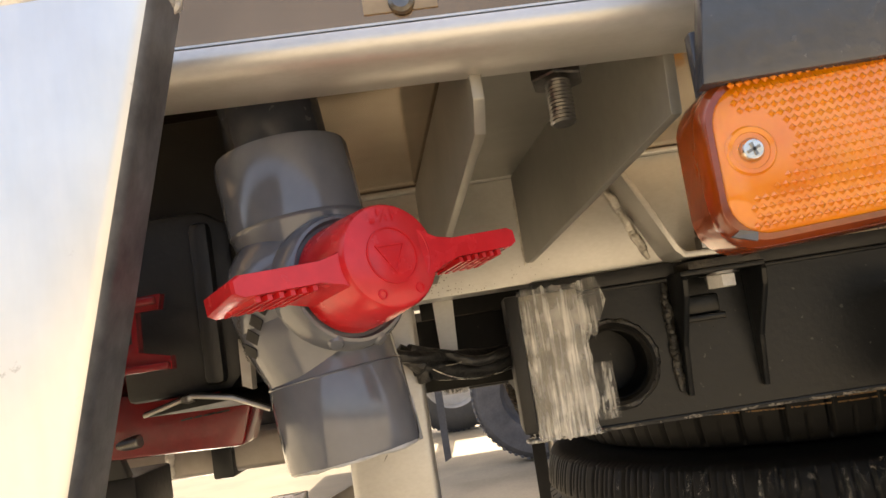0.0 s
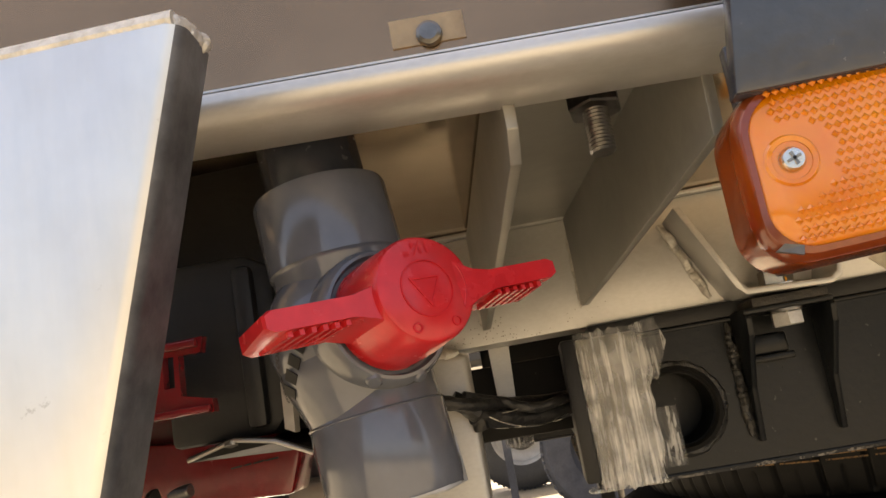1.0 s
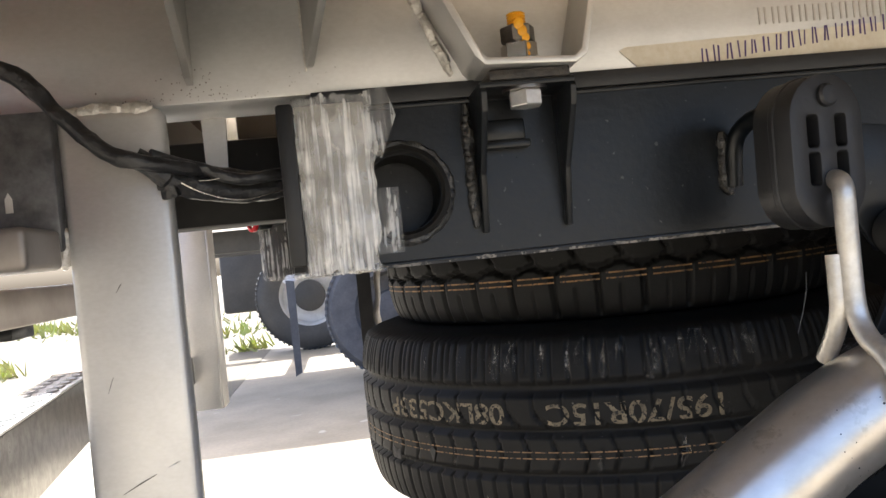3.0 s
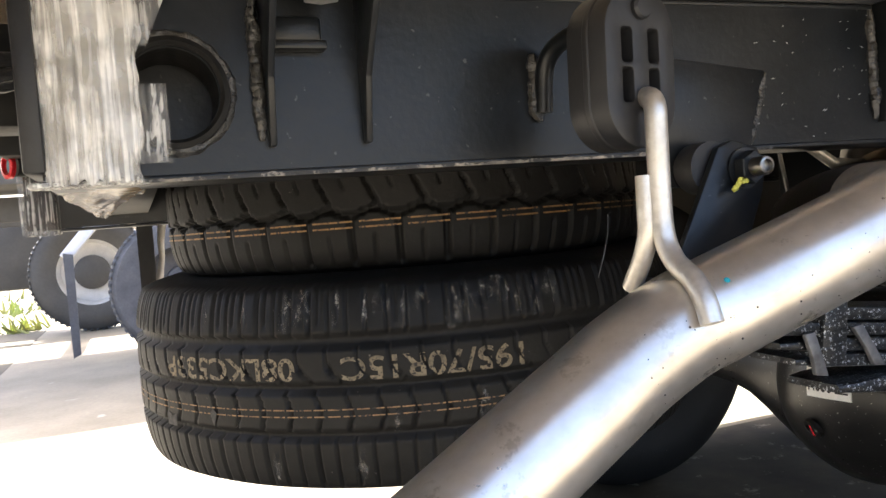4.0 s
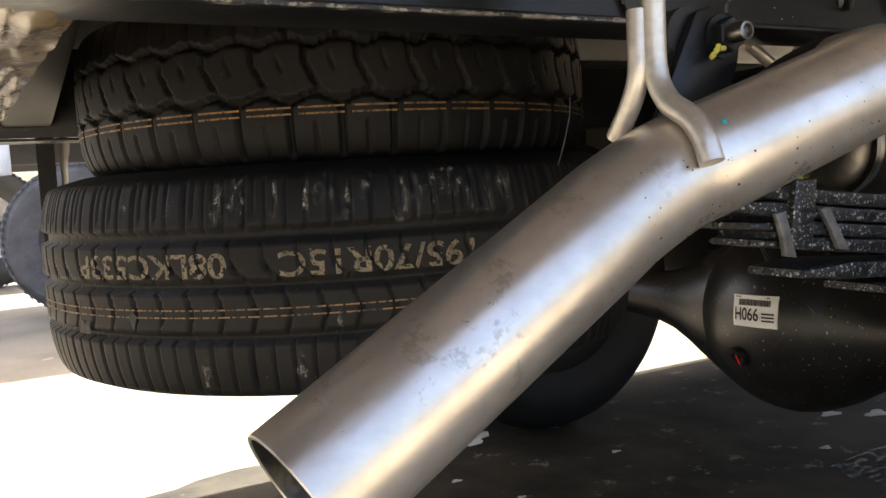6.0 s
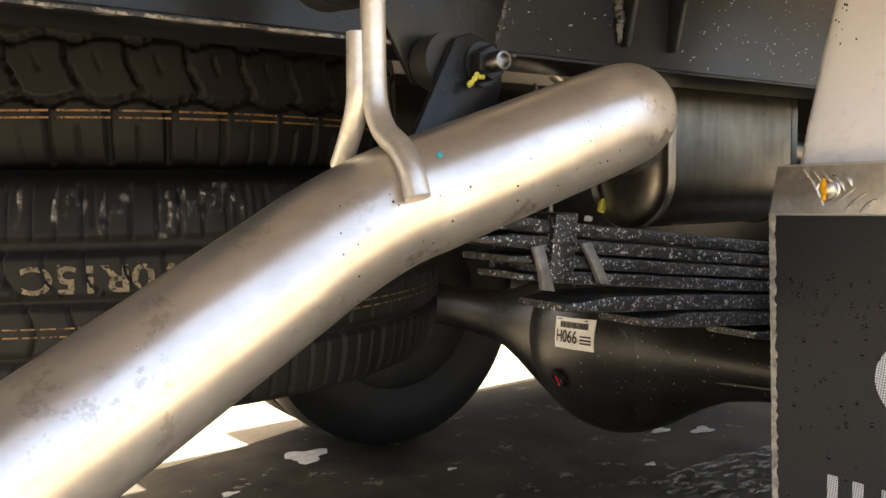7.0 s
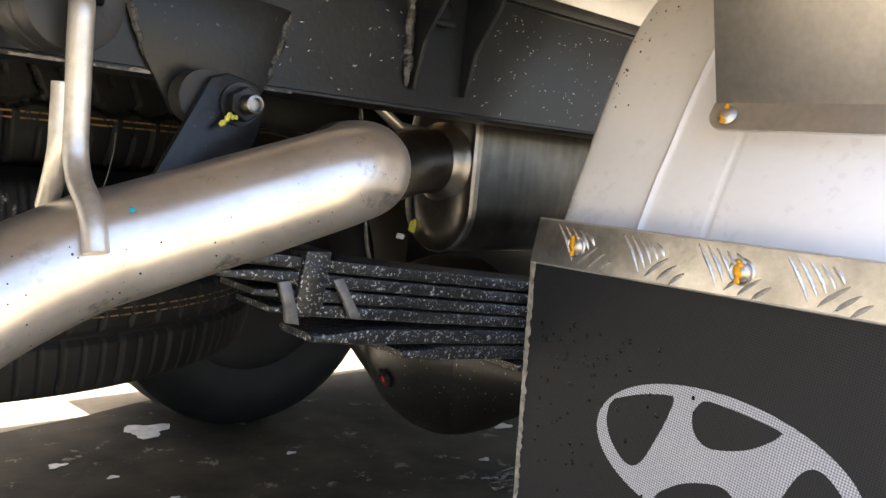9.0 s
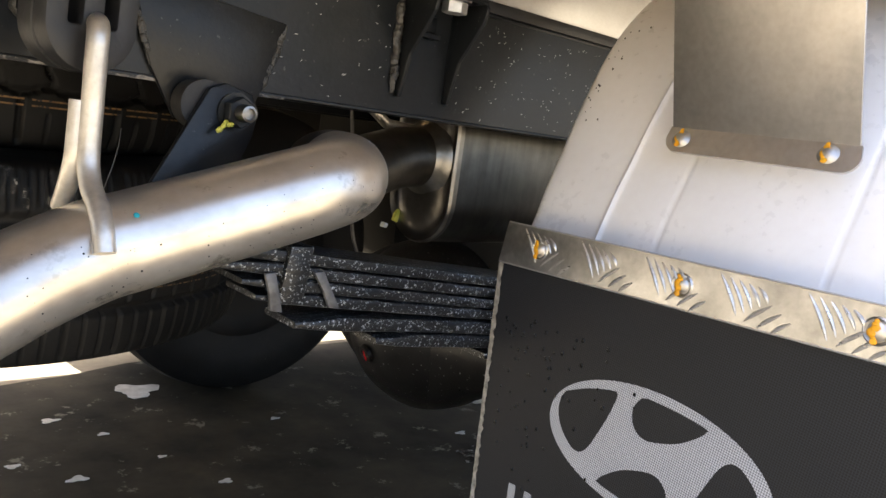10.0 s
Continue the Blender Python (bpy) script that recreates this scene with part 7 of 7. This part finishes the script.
for _ in range(20):
    z = rnd.uniform(0.70, 0.80)
    y = 0.486 + 0.10 * (z - 0.61) - abs(rnd.gauss(0, 0.012))
    x = float(np.interp(z, [p[1] for p in prof], [p[0] for p in prof]))
    own = bmesh.new()
    bmesh.ops.create_icosphere(own, subdivisions=1, radius=rnd.uniform(0.0004, 0.0010), matrix=Matrix.Translation((x - 0.0004, y, z)) @ Matrix.Diagonal((0.5, 1, 1.4, 1)))
    merge(bm, own)
tagged(part("tar_spot", bm, MARK, guard, "dark tar specks along the edge"), kind="stuff")

flap = thing("mud_flap", "black woven rubber mud flap with a silver oval emblem", "mud flap", (0.575, 0.29, 0.2))
FX = 0.5735
own = bmesh.new()
ny, nz = 30, 30
grid = []
for j in range(nz + 1):
    z = 0.574 - 0.36 * j / nz
    row = []
    for i in range(ny + 1):
        y = 0.496 - 0.012 * (j / nz) - (0.41 - 0.012 * j / nz) * i / ny
        row.append(own.verts.new((FX + 0.002, y, z)))
    grid.append(row)
for j in range(nz):
    for i in range(ny):
        own.faces.new((grid[j][i], grid[j][i + 1], grid[j + 1][i + 1], grid[j + 1][i]))
geo = bmesh.ops.extrude_face_region(own, geom=own.faces[:])
bmesh.ops.translate(own, verts=[g for g in geo["geom"] if isinstance(g, bmesh.types.BMVert)], vec=(0.004, 0, 0))
part("sheet", own, FLAP, flap)
rnd = random.Random(9)
own = bmesh.new()
rows = []
for k in range(121):
    z = 0.566 - 0.352 * k / 120
    y = 0.4972 - 0.012 * k / 120
    j1, j2 = rnd.uniform(-0.0003, 0.0004), rnd.uniform(-0.0012, 0.0010)
    rows.append([own.verts.new(p) for p in ((FX + 0.0012 + rnd.uniform(-0.0004, 0.0004), y - 0.0034 + j2, z), (FX + 0.0006, y - 0.0008, z), (FX + 0.0014, y + 0.0016 + j1, z), (FX + 0.0066, y + 0.0012 + j1, z))])
for a, b in zip(rows, rows[1:]):
    for k in range(3):
        own.faces.new((a[k], a[k + 1], b[k + 1], b[k]))
part("cut_edge", own, EDGE, flap, "frayed pale cut edge")


def flat_on_flap(pts, lift=0.0):
    return [(FX + 0.0017 - lift, y, z) for y, z in pts]


EC, EA, EB, ET = (0.3125, 0.4480), 0.101, 0.0515, radians(-1.5)


def ell(k, a, b, n=72):
    t = 2 * math.pi * k / n
    u, v = a * math.cos(t), b * math.sin(t)
    return (EC[0] - (u * math.cos(ET) - v * math.sin(ET)), EC[1] + u * math.sin(ET) + v * math.cos(ET))


def emblem_hole(pts, turn=False):
    """A rounded opening of the emblem; turn gives its twin across the middle."""
    line = smooth_path([Vector((0, y, z)) for y, z in pts + pts[:1]], 5)[:-1]
    if turn:
        line = [Vector((0, 2 * EC[0] - p.y, 2 * EC[1] - p.z)) for p in line]
    return flat_on_flap([(p.y, p.z) for p in line])


side_hole = [(0.400, 0.472), (0.378, 0.4815), (0.355, 0.4875), (0.3495, 0.4850), (0.354, 0.468), (0.361, 0.451), (0.369, 0.434), (0.377, 0.4265), (0.386, 0.4275), (0.398, 0.438), (0.4045, 0.451), (0.4045, 0.464)]
top_hole = [(0.3340, 0.479), (0.3300, 0.4875), (0.322, 0.4920), (0.295, 0.4905), (0.271, 0.4870), (0.2705, 0.4840), (0.276, 0.4780), (0.292, 0.4670), (0.314, 0.4600), (0.325, 0.4615), (0.332, 0.4690)]
own = holed_plate(flat_on_flap([ell(k, EA, EB) for k in range(72)]), [emblem_hole(side_hole), emblem_hole(top_hole), emblem_hole(side_hole, True), emblem_hole(top_hole, True)], (0.0002, 0, 0))
emblem = part("emblem", own, PRINT, flap, "silver printed oval emblem")
bm = bmesh.new()
for k in range(7):
    y = 0.446 - k * 0.040
    for dy in (0, 0.019):
        prism(flat_on_flap([(y - dy, 0.369), (y - dy - 0.008, 0.369), (y - dy - 0.008, 0.325), (y - dy, 0.325)]), (-0.0003, 0, 0), 0, bm)
tagged(part("name_bar", bm, PRINT, flap, "silver printed bars below the emblem"), kind="stuff")
rnd = random.Random(21)
bm = bmesh.new()
for _ in range(85):
    y, z = 0.48 - abs(rnd.gauss(0, 0.07)), 0.52 - abs(rnd.gauss(0, 0.07))
    own = bmesh.new()
    bmesh.ops.create_icosphere(own, subdivisions=1, radius=rnd.uniform(0.0009, 0.0021), matrix=Matrix.Translation((FX + 0.0019, y, z)) @ Matrix.Diagonal((0.4, 1, 1.2, 1)))
    merge(bm, own)
tagged(part("drop", bm, WET, flap, "dark drops"), kind="stuff")

clamp = thing("clamp_strip", "chequer plate aluminium strip clamping the flap", "strip", (0.572, 0.3, 0.565))
SX = 0.5705
part("strip", loft([[(SX + d, 0.4955, 0.5635 + s), (SX + d, 0.0855, 0.5715 + s), (SX + d, 0.0850, 0.6065 - s), (SX + d, 0.4895, 0.6015 - s)] for d, s in ((0.0026, 0.0), (0.0004, 0.0), (0.0, 0.0004))]), CHEQUER, clamp)


def tread_bar(yc, z_top, length, slope, bow, bm):
    """A raised curved bar of the plate, thin at both ends; slope is its sideways run over its length."""
    pts, rs = [], []
    for q in range(9):
        t = q / 8
        pts.append((SX + 0.0002, yc - slope * t + bow * math.sin(math.pi * t), z_top - length * t))
        rs.append(0.0003 + 0.0013 * math.sin(math.pi * min(1, max(0, 0.06 + 0.9 * t))))
    return tube(pts, rs, 8, bm)


bm = bmesh.new()
for k in range(8):
    y0 = 0.4685 - k * 0.063
    if y0 < 0.10:
        continue
    zt = 0.5985 + 0.0125 * (0.48 - y0)
    for j in range(5):
        tread_bar(y0 - 0.0072 * j, zt - 0.0008 * j, 0.027 * (1 - 0.16 * j), 0.0165 * (1 - 0.12 * j), -0.0014, bm)
    for j in range(3):
        ln = 0.0155 * (1 - 0.16 * j)
        tread_bar(y0 - 0.0405 - 0.0072 * j, zt - 0.0135 - 0.0042 * j, ln, -ln * 1.15, 0.0010, bm)
tagged(part("tread_bar", bm, BAR, clamp), kind="stuff")
for name, za, zb in (("upper_edge", 0.6012, 0.6065), ("lower_edge", 0.5640, 0.5720)):
    part(name, tube([(SX + 0.0006, 0.494 if za < 0.59 else 0.4885, za), (SX + 0.0006, 0.0855, zb)], 0.0009, 8), RAISED, clamp, "bright sheared edge")


def paint_blot(at, along, out, seed):
    """A daub of marking paint: a few flat lumps in a wavering line."""
    rnd = random.Random(seed)
    bm = bmesh.new()
    side = along.cross(out).normalized()
    for t, r in ((0.0066, 0.0012), (0.0042, 0.0016), (0.0014, 0.0024), (-0.0010, 0.0026), (-0.0038, 0.0013), (-0.0064, 0.0017)):
        c = at + along * t + side * rnd.uniform(-0.0009, 0.0009)
        own = bmesh.new()
        bmesh.ops.create_icosphere(own, subdivisions=2, radius=r)
        merge(bm, own, axis_matrix(c, out, along) @ Matrix.Diagonal((1.3, 1.45, 0.42 if abs(t) < 0.004 else 0.25, 1)))
    return bm


for y, z in ((0.449, 0.5835), (0.3085, 0.5855), (0.1715, 0.589)):
    rv = part("rivet", lathe([(0, 0.0035), (0.0028, 0.0033), (0.0055, 0.0020), (0.0068, 0.0), (0.0068, -0.0005)], (SX, y, z), (-1, 0, 0), 28), SATIN, clamp, "domed rivet")
    part("paint_dab", paint_blot(Vector((SX - 0.0026, y + 0.0012, z)), Vector((0, 0, 1)), Vector((-1, 0, 0)), int(y * 1000)), ORANGE, rv, "orange paint dab")
    part("ring", lathe([(0.0068, 0.0), (0.0082, 0.0009), (0.0094, 0.0)], (SX, y, z), (-1, 0, 0), 32), CHEQUER, rv)

# stainless bracket plate riveted on the mudguard
bkt = thing("mudguard_bracket", "satin stainless bracket plate riveted to the mudguard", "bracket", (0.62, 0.3, 0.69))
bdir = Vector((0.42, 0, 0.91)).normalized()
bn = Vector((-bdir.z, 0, bdir.x))
b0 = Vector((0.6245, 0, 0.7000))


def bp(y, s, n=0.0):
    return b0 + bdir * s + bn * n + Vector((0, y, 0))


rise = Vector((-0.066, 0, 0.188))
part("plate", prism([bp(0.372, 0.0, 0.004), bp(0.224, 0.0, 0.004), bp(0.230, 0.0, 0.004) + rise, bp(0.366, 0.0, 0.004) + rise], (0.0021, 0, 0.0007), 0.0004), SATIN, bkt)
foot = [bp(0.373, 0.0005, 0.004)]
for yc, y_sign in ((0.3625, 1), (0.2325, -1)):
    arc = [bp(yc + y_sign * 0.012 * math.cos(radians(a)), -0.0085 - 0.012 * math.sin(radians(a)), 0.0030 - 0.0012 * math.sin(radians(a))) for a in range(0, 91, 10)]
    foot += arc if y_sign > 0 else arc[::-1]
part("foot", prism(foot + [bp(0.2225, 0.0005, 0.004)], -bn * 0.0022), SATIN, bkt)
for y, s in ((0.360, -0.0095), (0.243, -0.0085)):
    rv = part("rivet", lathe([(0, 0.0040), (0.0028, 0.0037), (0.0052, 0.0024), (0.0072, 0.0005), (0.0078, 0.0)], bp(y, s, 0.0035), bn, 28), SATIN, bkt, "domed rivet")
    part("paint_dab", paint_blot(bp(y + 0.0010, s, 0.0062), bdir, bn, int(y * 900)), ORANGE, rv, "orange paint dab")
